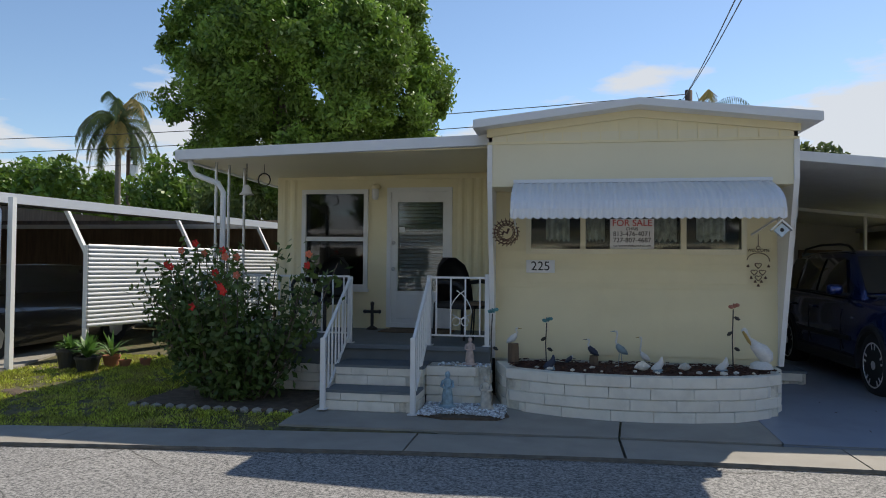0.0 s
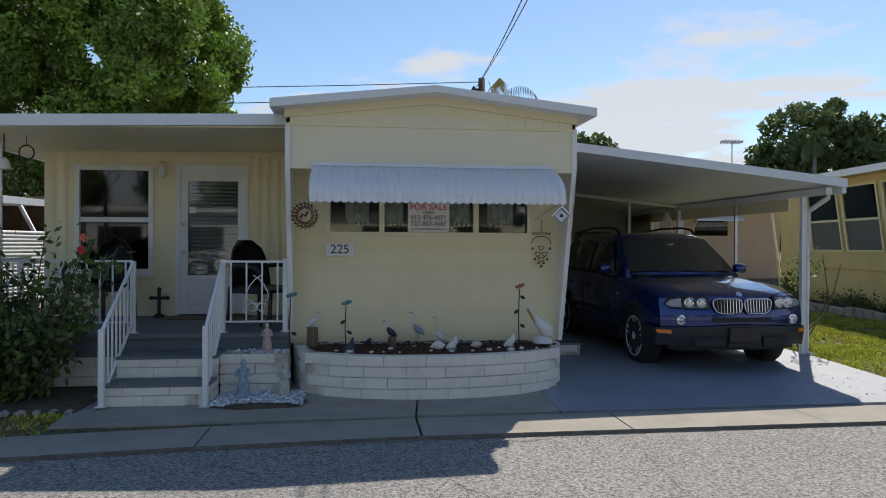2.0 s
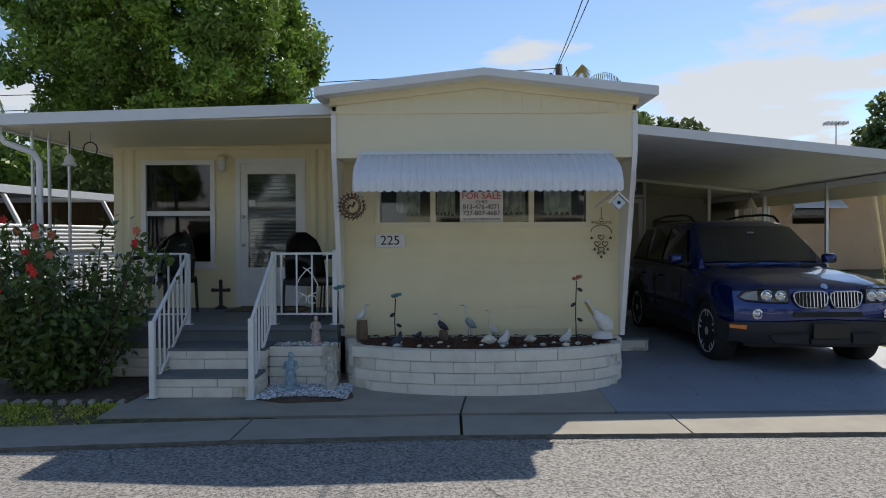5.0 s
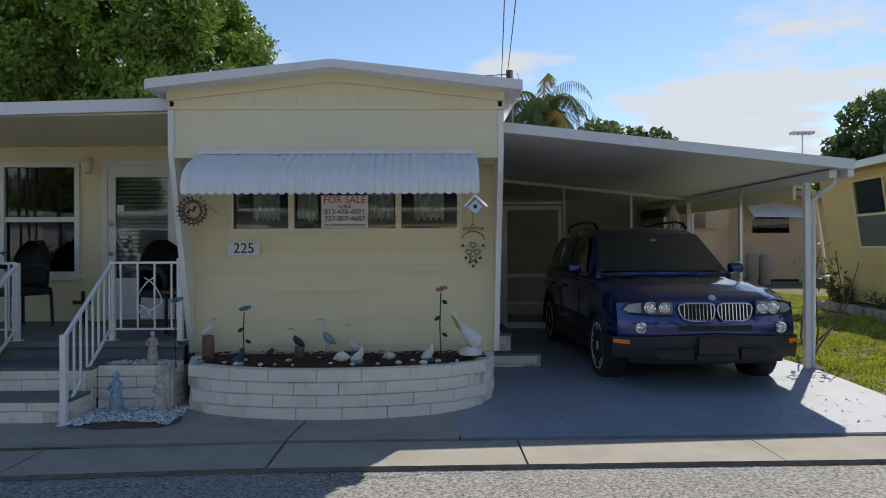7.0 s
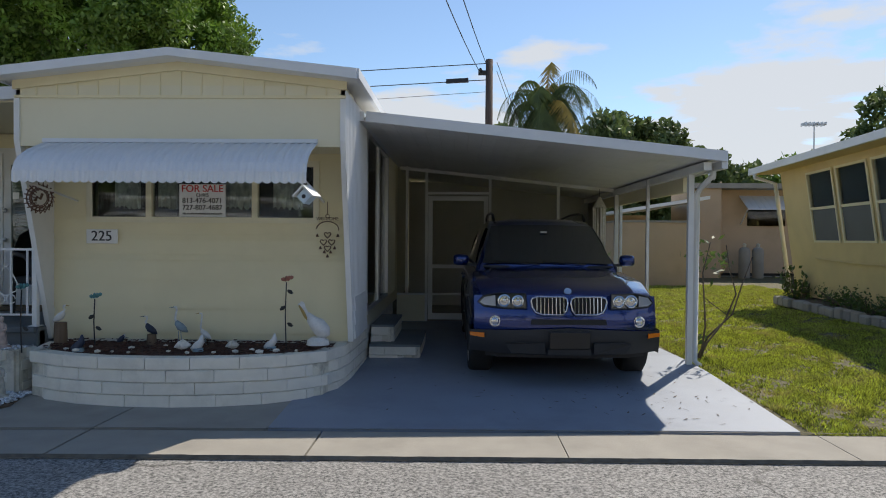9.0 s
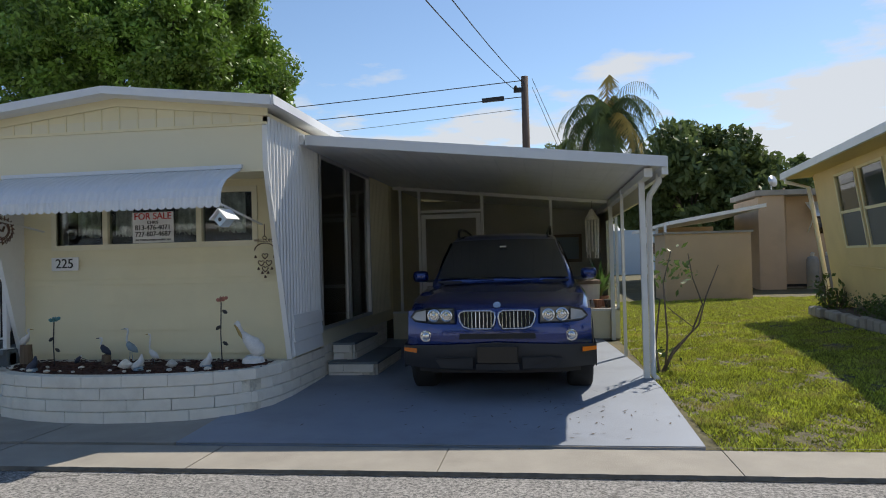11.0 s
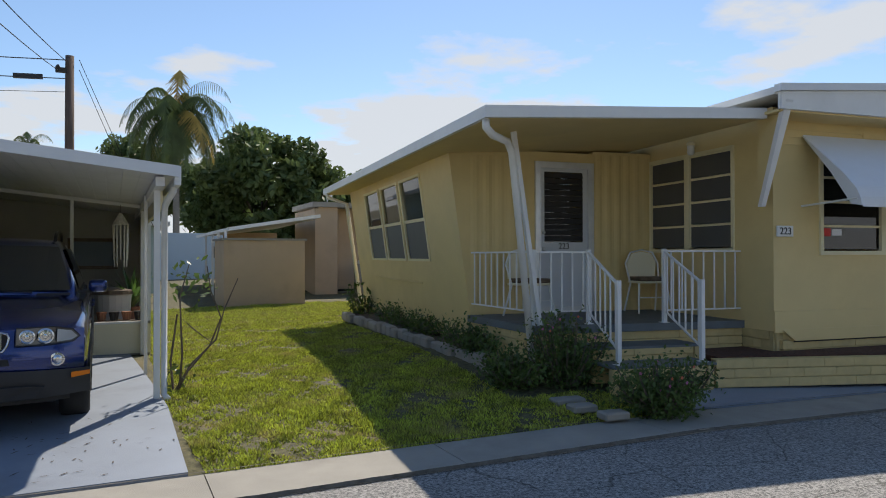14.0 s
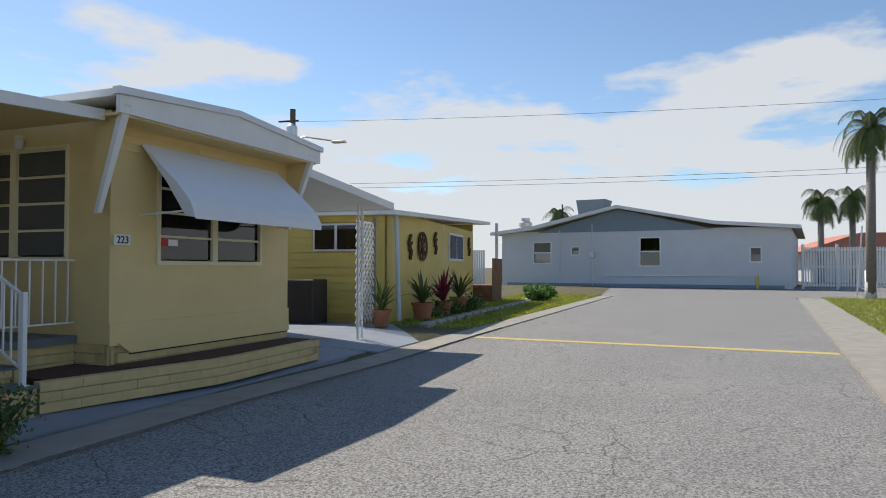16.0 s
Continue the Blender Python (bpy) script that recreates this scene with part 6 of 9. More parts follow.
for x in (0.76, 3.5):
    bm = prism(bmesh.new(), [*prof, (-0.2, 2.1), (0.08, 2.5)], x, x + 0.02, "x")
    part("side_panel", bm, M["awning"], aw)
    part("arm", tube(bmesh.new(), [(x, -0.28, 2.16), (x, 0.49, 2.12)], 0.012, 6), M["white"], aw)

# porch and the leaning side room
room = thing("porch_room", (-2.3, 4, 0.2), "yellow add-on room with an outward-leaning side wall", "house")


def side_u(z, v):
    """The leaning outer wall."""
    return -2.71 - 0.14 * (z - 1.5)


bm = bmesh.new()
SV0, SV1, SZ0, SZ1 = 4.28, 8.42, 1.48, 2.78
def lean_wall(bm, v0, v1, z0, z1, t=0.1):
    hexa(bm, [(side_u(z0, 0), v0, z0), (side_u(z0, 0) + t, v0, z0), (side_u(z0, 0) + t, v1, z0), (side_u(z0, 0), v1, z0)],
         [(side_u(z1, 0), v0, z1), (side_u(z1, 0) + t, v0, z1), (side_u(z1, 0) + t, v1, z1), (side_u(z1, 0), v1, z1)])
lean_wall(bm, 2.92, SV0, 0.3, 2.97), lean_wall(bm, SV1, 9.8, 0.3, 2.99), lean_wall(bm, SV0, SV1, 0.3, SZ0), lean_wall(bm, SV0, SV1, SZ1, 2.97)
box(bm, -2.6, U0, 9.7, 9.8, 0.3, 2.98)
part("wall", bm, M["yellow"], room)
D0, D1 = -1.61, -0.66
bm = bmesh.new()
hexa(bm, [(side_u(0.7, 0) + 0.1, 2.92, 0.7), (D0, 2.92, 0.7), (D0, 3.02, 0.7), (side_u(0.7, 0) + 0.1, 3.02, 0.7)], [(side_u(2.95, 0) + 0.1, 2.92, 2.95), (D0, 2.92, 3.02), (D0, 3.02, 3.02), (side_u(2.95, 0) + 0.1, 3.02, 2.95)])
box(bm, D1, U0, 2.92, 3.02, 0.7, 3.06), box(bm, D0, D1, 2.92, 3.02, 2.88, 3.02)
part("wall", bm, M["yellow"], room)
part("siding", corrugated(bmesh.new(), (D1 + 0.03, 2.915, 0), (U0, 2.915, 0), 0.72, 3.02, (0, -1, 0), 0.16, 0.008), M["yellow"], room)
part("siding", corrugated(bmesh.new(), (-2.6, 2.915, 0), (D0 - 0.05, 2.915, 0), 0.72, 2.93, (0, -1, 0), 0.16, 0.008), M["yellow"], room)
part("room_backing", B(-2.5, U0, 5.4, 5.5, 0.5, 2.95), M["room"], room)
d2 = part("door", frame_bars(bmesh.new(), D0, D1, 0.70, 2.88, 2.89, 2.97, 0.09), M["alu"], room, "grey-framed door with a louvred light")
bm = bmesh.new()
box(bm, D0 + 0.09, D1 - 0.09, 2.93, 2.97, 0.78, 1.72), box(bm, D0 + 0.09, D1 - 0.09, 2.93, 2.97, 2.74, 2.79), box(bm, D0 + 0.09, D0 + 0.16, 2.93, 2.97, 1.72, 2.74), box(bm, D1 - 0.16, D1 - 0.09, 2.93, 2.97, 1.72, 2.74)
part("door_leaf", bm, M["grey_wall"], d2)
part("glass", B(D0 + 0.16, D1 - 0.16, 2.95, 2.956, 1.72, 2.74), M["glass_d"], d2)
bm = bmesh.new()
for i in range(12):
    z = 1.74 + i * 0.083
    hexa(bm, [(D0 + 0.16, 2.935, z), (D1 - 0.16, 2.935, z), (D1 - 0.16, 2.95, z + 0.07), (D0 + 0.16, 2.95, z + 0.07)], [(D0 + 0.16, 2.931, z + 0.004), (D1 - 0.16, 2.931, z + 0.004), (D1 - 0.16, 2.947, z + 0.074), (D0 + 0.16, 2.947, z + 0.074)])
part("louvres", bm, M["dark"], d2, kind="stuff")
part("knob", ball(bmesh.new(), (D0 + 0.13, 2.89, 1.62), 0.03), M["alu"], d2, smooth=True)
part("knob", ball(bmesh.new(), (D0 + 0.13, 2.89, 1.86), 0.025), M["alu"], d2, smooth=True)
# side windows
sw = thing("side_windows", (-2.5, 6.7, 1.5), "bank of three cream-framed windows in the leaning wall", "window")
nw = 3
wv = (SV1 - SV0) / nw
for i in range(nw):
    v0, v1 = SV0 + i * wv + 0.12, SV0 + (i + 1) * wv - 0.12
    bm = bmesh.new()
    lean = lambda v0, v1, z0, z1, o, t: hexa(bm, [(side_u(z0, 0) + o, v0, z0), (side_u(z0, 0) + o + t, v0, z0), (side_u(z0, 0) + o + t, v1, z0), (side_u(z0, 0) + o, v1, z0)], [(side_u(z1, 0) + o, v0, z1), (side_u(z1, 0) + o + t, v0, z1), (side_u(z1, 0) + o + t, v1, z1), (side_u(z1, 0) + o, v1, z1)])
    lean(v0 - 0.05, v0, SZ0 - 0.04, SZ1 + 0.04, -0.02, 0.08), lean(v1, v1 + 0.05, SZ0 - 0.04, SZ1 + 0.04, -0.02, 0.08)
    lean(v0, v1, SZ0 - 0.04, SZ0, -0.02, 0.08), lean(v0, v1, SZ1, SZ1 + 0.04, -0.02, 0.08), lean(v0, v1, 2.08, 2.13, -0.01, 0.05)
    f = part("window_frame", bm, M["cream"], sw)
    bm = bmesh.new()
    lean(v0, v1, SZ0, 2.08, 0.03, 0.006)
    part("pane", bm, M["glass_d"], f)
    bm = bmesh.new()
    lean(v0, v1, SZ0, 2.08, 0.01, 0.004)
    part("insect_screen", bm, M["screen"], f, "slate grey insect screen")
    bm = bmesh.new()
    lean(v0, v1, 2.13, SZ1, 0.02, 0.006)
    part("pane", bm, M["glass"], f)
    bm = bmesh.new()
    for k in range(14):
        lean(v0 + 0.02, v1 - 0.02, 2.15 + k * 0.048, 2.183 + k * 0.048, 0.06, 0.004)
    part("blind", bm, M["white"], f, "half-drawn white slatted blind", kind="stuff")
    bm = bmesh.new()
    lean(v0 - 0.12, v0 - 0.05, SZ0, SZ1, 0.0, 0.1)
    if i:
        lean(v0 - 0.24, v0 - 0.05, SZ0, SZ1, 0.0, 0.1)
    part("jamb", bm, M["yellow"], f)
bm = bmesh.new()
lean(SV1 - 0.12, SV1, SZ0, SZ1, 0.0, 0.1)
part("jamb", bm, M["yellow"], sw)
# porch roof: continues back as the room's roof
pr2 = thing("porch_roof", (-1.3, 4, 3.2), "low-pitched white-edged roof over the porch and side room", "roof")
PE, PF, RV0, RV1 = -3.40, -3.40, 0.33, 10.3
ZF, ZR, ZM = 2.90, 2.95, 3.10  # underside of the edge: front corner, rear corner, at the home
bm = bmesh.new()
hexa(bm, [(PF, RV0, ZF), (0.02, RV0, ZM), (0.3, RV1, ZM + 0.05), (PE, RV1, ZR)], [(PF, RV0, ZF + 0.03), (0.02, RV0, ZM + 0.03), (0.3, RV1, ZM + 0.08), (PE, RV1, ZR + 0.03)])
part("ceiling_panel", bm, M["yellow"], pr2)
bm = bmesh.new()
hexa(bm, [(PF - 0.05, RV0 - 0.06, ZF), (0.04, RV0 - 0.06, ZM), (0.04, RV0, ZM), (PF - 0.05, RV0, ZF)], [(PF - 0.05, RV0 - 0.06, ZF + 0.12), (0.04, RV0 - 0.06, ZM + 0.12), (0.04, RV0, ZM + 0.12), (PF - 0.05, RV0, ZF + 0.12)])
hexa(bm, [(PF - 0.05, RV0, ZF), (PF, RV0, ZF), (PE, RV1, ZR), (PE - 0.05, RV1, ZR)], [(PF - 0.05, RV0, ZF + 0.12), (PF, RV0, ZF + 0.12), (PE, RV1, ZR + 0.14), (PE - 0.05, RV1, ZR + 0.14)])
hexa(bm, [(PF, RV0, ZF + 0.035), (0.04, RV0, ZM + 0.035), (0.3, RV1, ZM + 0.085), (PE, RV1, ZR + 0.035)], [(PF, RV0, ZF + 0.11), (0.04, RV0, ZM + 0.11), (0.3, RV1, ZM + 0.16), (PE, RV1, ZR + 0.13)])
part("fascia", bm, M["white"], pr2)
part("downspout", tube(bmesh.new(), [(PF - 0.0, RV0 + 0.05, ZF), (PF - 0.0, RV0 + 0.05, ZF - 0.08), (PF + 0.10, RV0 + 0.12, ZF - 0.14), (-2.88, 1.02, 2.80), (-2.80, 1.08, 2.68), (-2.50, 1.15, 0.15)], 0.042), M["white"], pr2, smooth=True)
part("post", beam(bmesh.new(), (-2.745, 1.155, ZF + 0.04), (-2.40, 1.20, 0.72), 0.05, 0.05), M["white"], pr2)
part("downspout", tube(bmesh.new(), [(PE - 0.02, 9.9, ZR), (PE - 0.02, 9.9, ZR - 0.08), (side_u(2.8, 0) - 0.06, 10.0, 2.74), (side_u(0.4, 0) - 0.06, 10.0, 0.4)], 0.045), M["white"], pr2, smooth=True)
# porch deck
pd = thing("porch", (-1.2, 2, 0.2), "raised porch floor painted blue-grey over yellow block walls", "porch")
bm = prism(bmesh.new(), [(-2.50, 1.16), (0.34, 0.98), (0.34, 2.92), (-2.64, 2.92)], 0.62, 0.71)
part("slab", bm, M["step_paint"], pd)
block_wall(pd, [(-2.62, 2.9), (-2.48, 1.20), (0.34, 1.02)], 0.12, 5, 0.1, 0.4, 0.12, M["yblock"], M["ymortar"], seed=41)
steps_of("front_steps", (-1.1, 0.7, 0.1), "yellow block steps with blue-grey painted treads",
         [([(-2.0, 0.28), (-0.76, 0.20), (-0.74, 0.6)], 0.05, 3, 0.1), ([(-2.0, 0.70), (-0.62, 0.60), (-0.6, 1.0)], 0.1, 4, 0.1)],
         [([(-2.01, 0.27), (-0.75, 0.19), (-0.75, 0.62), (-2.01, 0.71)], 0.352), ([(-2.01, 0.69), (-0.61, 0.59), (-0.61, 1.1), (-2.01, 1.2)], 0.502)],
         M["yblock"], M["ymortar"], M["step_paint"], seed=51)
pl2 = thing("planter", (1.8, 0.2, 0.1), "low bed of yellow-painted blocks before the home", "planter")
block_wall(pl2, [(-0.72, 0.24), (1.45, -0.22), (3.9, -0.08), (3.95, 0.5)], 0.06, 3, 0.105, 0.42, 0.12, M["yblock"], M["ymortar"], seed=61)
part("mulch", prism(bmesh.new(), [(-0.6, 0.36), (1.45, -0.08), (3.8, 0.04), (3.84, 0.5), (0.34, 0.5), (0.34, 1.0), (-0.6, 1.0)], 0.08, 0.385), M["mulch"], pl2, "dark red-brown mulch")
ft2 = thing("footing_wall", (2, 0.55, 0.3), "yellow-painted block footing below the home's wall", "wall")
block_wall(ft2, [(U0, 1.02), (U0 + 0.02, V0 + 0.01), (U1, V0 + 0.01)], 0.28, 3, 0.115, 0.4, 0.08, M["yblock"], M["ymortar"], seed=71)
# carport on the far side
cp2 = thing("carport", (5.6, 3, 0.1), "white carport roof on a lattice post", "carport")
bm = bmesh.new()
hexa(bm, [(3.9, 0.35, 3.02), (7.25, 0.35, 2.70), (7.25, 8, 2.70), (3.9, 8, 3.02)], [(3.9, 0.35, 3.06), (7.25, 0.35, 2.74), (7.25, 8, 2.74), (3.9, 8, 3.06)])
part("roof_panel", bm, M["white"], cp2)
bm = bmesh.new()
hexa(bm, [(3.9, 0.28, 3.0), (7.3, 0.28, 2.68), (7.3, 0.35, 2.68), (3.9, 0.35, 3.0)], [(3.9, 0.28, 3.14), (7.3, 0.28, 2.82), (7.3, 0.35, 2.82), (3.9, 0.35, 3.14)])
hexa(bm, [(7.25, 0.35, 2.68), (7.3, 0.35, 2.68), (7.3, 8, 2.68), (7.25, 8, 2.68)], [(7.25, 0.35, 2.82), (7.3, 0.35, 2.82), (7.3, 8, 2.82), (7.25, 8, 2.82)])
part("fascia", bm, M["white"], cp2)
bm = bmesh.new()
for o in ((6.55, 0.7), (6.72, 0.7)):
    box(bm, o[0] - 0.018, o[0] + 0.018, o[1] - 0.018, o[1] + 0.018, 0.1, 2.74)
lp = part("post", bm, M["white"], cp2, "white wrought-iron lattice post")
bm = bmesh.new()
for i in range(12):
    z = 0.25 + i * 0.2
    tube(bm, [(6.635 + 0.06 * math.cos(a) * (1 if i % 2 else -1), 0.7, z + 0.08 * math.sin(a)) for a in [k * 0.7 for k in range(8)]], 0.009, 5)
part("scroll", bm, M["white"], lp)
FR[0] = Matrix.Identity(4)

# ---- things at the yellow home ----
F2 = Matrix.Translation((13.34, 6.42, 0)) @ Matrix.Rotation(radians(-6.5), 4, "Z")
FR[0] = F2.copy()
r = thing("porch_railing", (-2.1, 2.1, 0.71), "white metal railing along the porch side", "railing", "porch railings of the yellow home")
rail_panel(r, (-2.60, 2.85), (-2.42, 1.30), 0.87, 1.57, 0, 10), rail_post(r, -2.42, 1.30, 0.71, 1.60)
r = thing("porch_railing", (-1.6, 1.3, 0.71), "white metal railing along the porch front", "railing", "porch railings of the yellow home")
rail_panel(r, (-2.41, 1.30), (-1.73, 1.24), 0.87, 1.57, 0, 5)
r = thing("stair_railing", (-1.3, 0.8, 0.2), "white metal stair railing of the yellow home", "railing", "stair railings of the yellow home")
rail_post(r, -1.73, 1.24, 0.71, 1.60), rail_post(r, -1.86, 0.40, 0.35, 1.26)
rail_panel(r, (-1.73, 1.24), (-1.86, 0.40), 0.86, 1.57, 0.36, 6)
r = thing("stair_railing", (-0.25, 0.7, 0.2), "white metal stair railing of the yellow home", "railing", "stair railings of the yellow home")
rail_post(r, -0.76, 1.10, 0.71, 1.61), rail_post(r, -0.84, 0.32, 0.35, 1.26)
rail_panel(r, (-0.76, 1.10), (-0.84, 0.32), 0.86, 1.58, 0.36, 6)
r = thing("porch_railing", (0.1, 1.08, 0.71), "short white metal railing beside the window", "railing", "porch railings of the yellow home")
rail_panel(r, (-0.75, 1.09), (0.34, 1.05), 0.86, 1.58, 0, 7)


def folding_chair(x, y, z, turn, label):
    old = FR[0].copy()
    FR[0] = old @ Matrix.Translation((x, y, z)) @ Matrix.Rotation(radians(turn), 4, "Z")
    c = thing("porch_chair", (0, 0, 0), label, "chair", "chairs on the yellow home's porch")
    part("seat", B(-0.22, 0.22, -0.22, 0.2, 0.42, 0.45, bevel=0.01), M["cream_light"], c)
    part("cushion", B(-0.21, 0.21, -0.22, 0.18, 0.451, 0.51, bevel=0.02), M["wood"], c, "brown seat cushion")
    part("backrest", prism(bmesh.new(), [(-0.2, 0.50), (0.2, 0.50), (0.22, 0.72), (0.15, 0.84), (0, 0.87), (-0.15, 0.84), (-0.22, 0.72)], 0.19, 0.215, "y"), M["cream_light"], c)
    bm = tube(bmesh.new(), [(-0.22, 0.1, 0.43), (-0.25, 0.19, 0.7), (-0.17, 0.2, 0.86), (0, 0.2, 0.9), (0.17, 0.2, 0.86), (0.25, 0.19, 0.7), (0.22, 0.1, 0.43)], 0.014, 7)
    part("back_frame", bm, M["white"], c, smooth=True)
    for sx in (1, -1):
        part("leg", tube(bmesh.new(), [(sx * 0.20, -0.16, 0.43), (sx * 0.25, -0.26, 0.0)], 0.014, 7), M["white"], c)
        part("leg", tube(bmesh.new(), [(sx * 0.20, 0.12, 0.43), (sx * 0.24, 0.26, 0.0)], 0.014, 7), M["white"], c)
    part("stretcher", tube(bmesh.new(), [(-0.23, -0.21, 0.22), (0.23, -0.21, 0.22)], 0.010, 6), M["white"], c)
    FR[0] = old


folding_chair(-1.95, 2.4, 0.712, 15, "white-framed porch chair with a brown cushion by the rail")
folding_chair(-0.02, 2.5, 0.712, -10, "white-framed porch chair with a brown cushion by the window")
text_part("digits", "223", 0.12, (-1.16, 2.885, 1.66), ink_black, d2)
nu = thing("house_number", (0.55, 0.48, 1.8), "white plaque with the dark number 223", "sign")
part("plaque", B(0.36, 0.60, 0.455, 0.478, 1.75, 1.88, bevel=0.003), M["white"], nu)
text_part("digits", "223", 0.12, (0.48, 0.452, 1.812), ink_black, nu)
nu = thing("porch_light", (0.3, 1.15, 2.98), "cream jar-shaped porch light on the side wall", "lamp")
part("cap", ball(bmesh.new(), (0.27, 1.9, 3.06), 0.06, (1, 1, 0.7)), M["cream"], nu, smooth=True)
part("glass_jar", lathe(bmesh.new(), [(0.03, -0.13), (0.05, -0.1), (0.05, 0)], (0.27, 1.9, 3.04)), M["white"], nu, smooth=True)
part("mount", B(0.26, 0.335, 1.88, 1.92, 3.02, 3.08), M["cream"], nu)
bm = B(1.14, 1.24, V0 + 0.012, V0 + 0.016, 1.76, 1.86)
st = part("red_sticker", bm, ink_red, w2, "red square sticker")
part("card", B(1.26, 1.42, V0 + 0.012, V0 + 0.016, 1.77, 1.85), sgn_w, w2)
part("vent_plate", B(1.75, 2.35, V0 - 0.02, V0 - 0.012, 3.0, 3.06), M["yellow"], h2)
# solid near-black strip painted as the shade under the skirting
part("skirting_shade_strip", B(U0 + 0.3, U1, V0 - 0.008, V0 + 0.02, 0.48, 0.52), M["dark"], h2)

# flower beds and shrubs by the yellow home
bed = thing("flower_bed", (-2.7, 4.5, 0.12), "narrow bed of soil edged with rough pale stones along the wall", "flower bed")
part("soil", prism(bmesh.new(), [(-3.10, 9.2), (-2.35, 9.2), (-2.5, 2.9), (-2.45, 1.3), (-2.4, 0.9), (-2.80, 1.4), (-2.95, 4.0)], 0.1, 0.27), M["soil"], bed)
rr = random.Random(9)
for i in range(26):
    s = i / 26
    y = 9.2 - 8.0 * s
    x = -3.15 + 0.36 * s + rr.uniform(-0.03, 0.03)
    hh = rr.uniform(0.10, 0.15)
    part("stone", B(x - 0.07, x + 0.07, y - 0.30, y - 0.005, 0.12, 0.18 + hh, bevel=0.025), M["concrete"], bed)
shrub("low_shrub", -2.7, 6.0, 0.25, 0.2, 2.4, 0.35, 50, 2600, 0.03, 31, M["hib"], "straggly low plants along the wall bed")
shrub("low_shrub", -2.72, 2.6, 0.25, 0.25, 0.9, 0.4, 36, 2400, 0.028, 32, M["hib"], "straggly low green plants by the porch corner")
shrub("low_shrub", -2.8, 8.9, 0.22, 0.35, 0.35, 0.8, 12, 260, 0.06, 33, M["hib"], "thin leafy shrub with reddish leaves at the wall's end")
pinkf = mat("pink_petal", (0.55, 0.18, 0.35), 0.5, var=0.15, bump=0, leaf=True)
shrub("flowering_shrub", -2.3, 0.75, 0.1, 0.5, 0.4, 0.85, 46, 3600, 0.026, 34, M["hib"], "wiry shrub with narrow leaves beside the steps", flowers=(8, pinkf, 0.014))
shrub("flowering_shrub", -1.95, -0.5, 0.04, 0.55, 0.36, 0.52, 52, 4200, 0.026, 35, M["hib"], "dense low shrub with small pink flowers at the pavement", flowers=(10, pinkf, 0.014))
shrub("flowering_shrub", -2.85, 0.95, 0.1, 0.4, 0.5, 0.42, 30, 2400, 0.026, 36, M["hib"], "low green shrub by the lawn")
for x, y, w in ((-2.6, 0.18, 0.34), (-2.62, -0.14, 0.26), (-2.5, -0.5, 0.26)):
    part("stepping_stone", B(x - w / 2, x + w / 2, y - 0.09, y + 0.09, 0.02, ground_z(12, 7) * 0.3 + 0.075, bevel=0.015), M["concrete"], None, "pale rectangular stepping stone in the grass", category="stone", group="stepping stones")
bm = tube(bmesh.new(), [(side_u(1.1, 0) - 0.03, 8.4, 1.12), (side_u(1.08, 0) - 0.03, 6.8, 1.08), (side_u(1.05, 0) - 0.03, 4.9, 1.08)], 0.012, 5)
part("pipe", bm, M["yellow"], room)
FR[0] = Matrix.Identity(4)

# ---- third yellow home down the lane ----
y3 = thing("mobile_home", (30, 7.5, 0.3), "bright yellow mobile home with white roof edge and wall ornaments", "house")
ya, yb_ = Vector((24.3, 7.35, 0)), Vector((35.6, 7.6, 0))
def y3box(s0, s1, z0, z1, o0, o1, bm=None):
    """A block on the third home's front: s metres along, o metres out."""
    bm = bm or bmesh.new()
    d = (yb_ - ya).normalized()
    n = Vector((d.y, -d.x, 0))
    g = lambda s, o, z: ya + d * s + n * o + Vector((0, 0, z))
    return hexa(bm, [g(s0, o1, z0), g(s1, o1, z0), g(s1, o0, z0), g(s0, o0, z0)], [g(s0, o1, z1), g(s1, o1, z1), g(s1, o0, z1), g(s0, o0, z1)])
L3 = (yb_ - ya).length
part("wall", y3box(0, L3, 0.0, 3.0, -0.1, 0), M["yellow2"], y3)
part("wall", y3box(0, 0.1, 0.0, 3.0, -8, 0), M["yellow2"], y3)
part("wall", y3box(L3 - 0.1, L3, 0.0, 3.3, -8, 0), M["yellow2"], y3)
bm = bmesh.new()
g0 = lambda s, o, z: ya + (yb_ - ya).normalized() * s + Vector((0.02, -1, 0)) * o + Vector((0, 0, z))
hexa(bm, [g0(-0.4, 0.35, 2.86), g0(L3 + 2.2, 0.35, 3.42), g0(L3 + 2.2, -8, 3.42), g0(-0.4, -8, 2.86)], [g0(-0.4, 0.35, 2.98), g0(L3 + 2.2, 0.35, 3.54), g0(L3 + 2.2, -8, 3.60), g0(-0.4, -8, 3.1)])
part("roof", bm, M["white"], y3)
part("downspout", tube(bmesh.new(), [(24.6, 7.2, 2.9), (24.6, 7.1, 0.1)], 0.06), palebl, y3)
ww = part("window", y3box(6.9, 9.2, 1.75, 2.75, 0.0, 0.05), M["white"], y3, "white-framed double window")
part("pane", y3box(7.0, 8.0, 1.83, 2.67, 0.051, 0.06), M["glass_d"], ww), part("pane", y3box(8.1, 9.1, 1.83, 2.67, 0.051, 0.06), M["glass_d"], ww)
part("seam", y3box(6.1, 6.16, 0.2, 3.0, 0.0, 0.03), M["white"], y3)
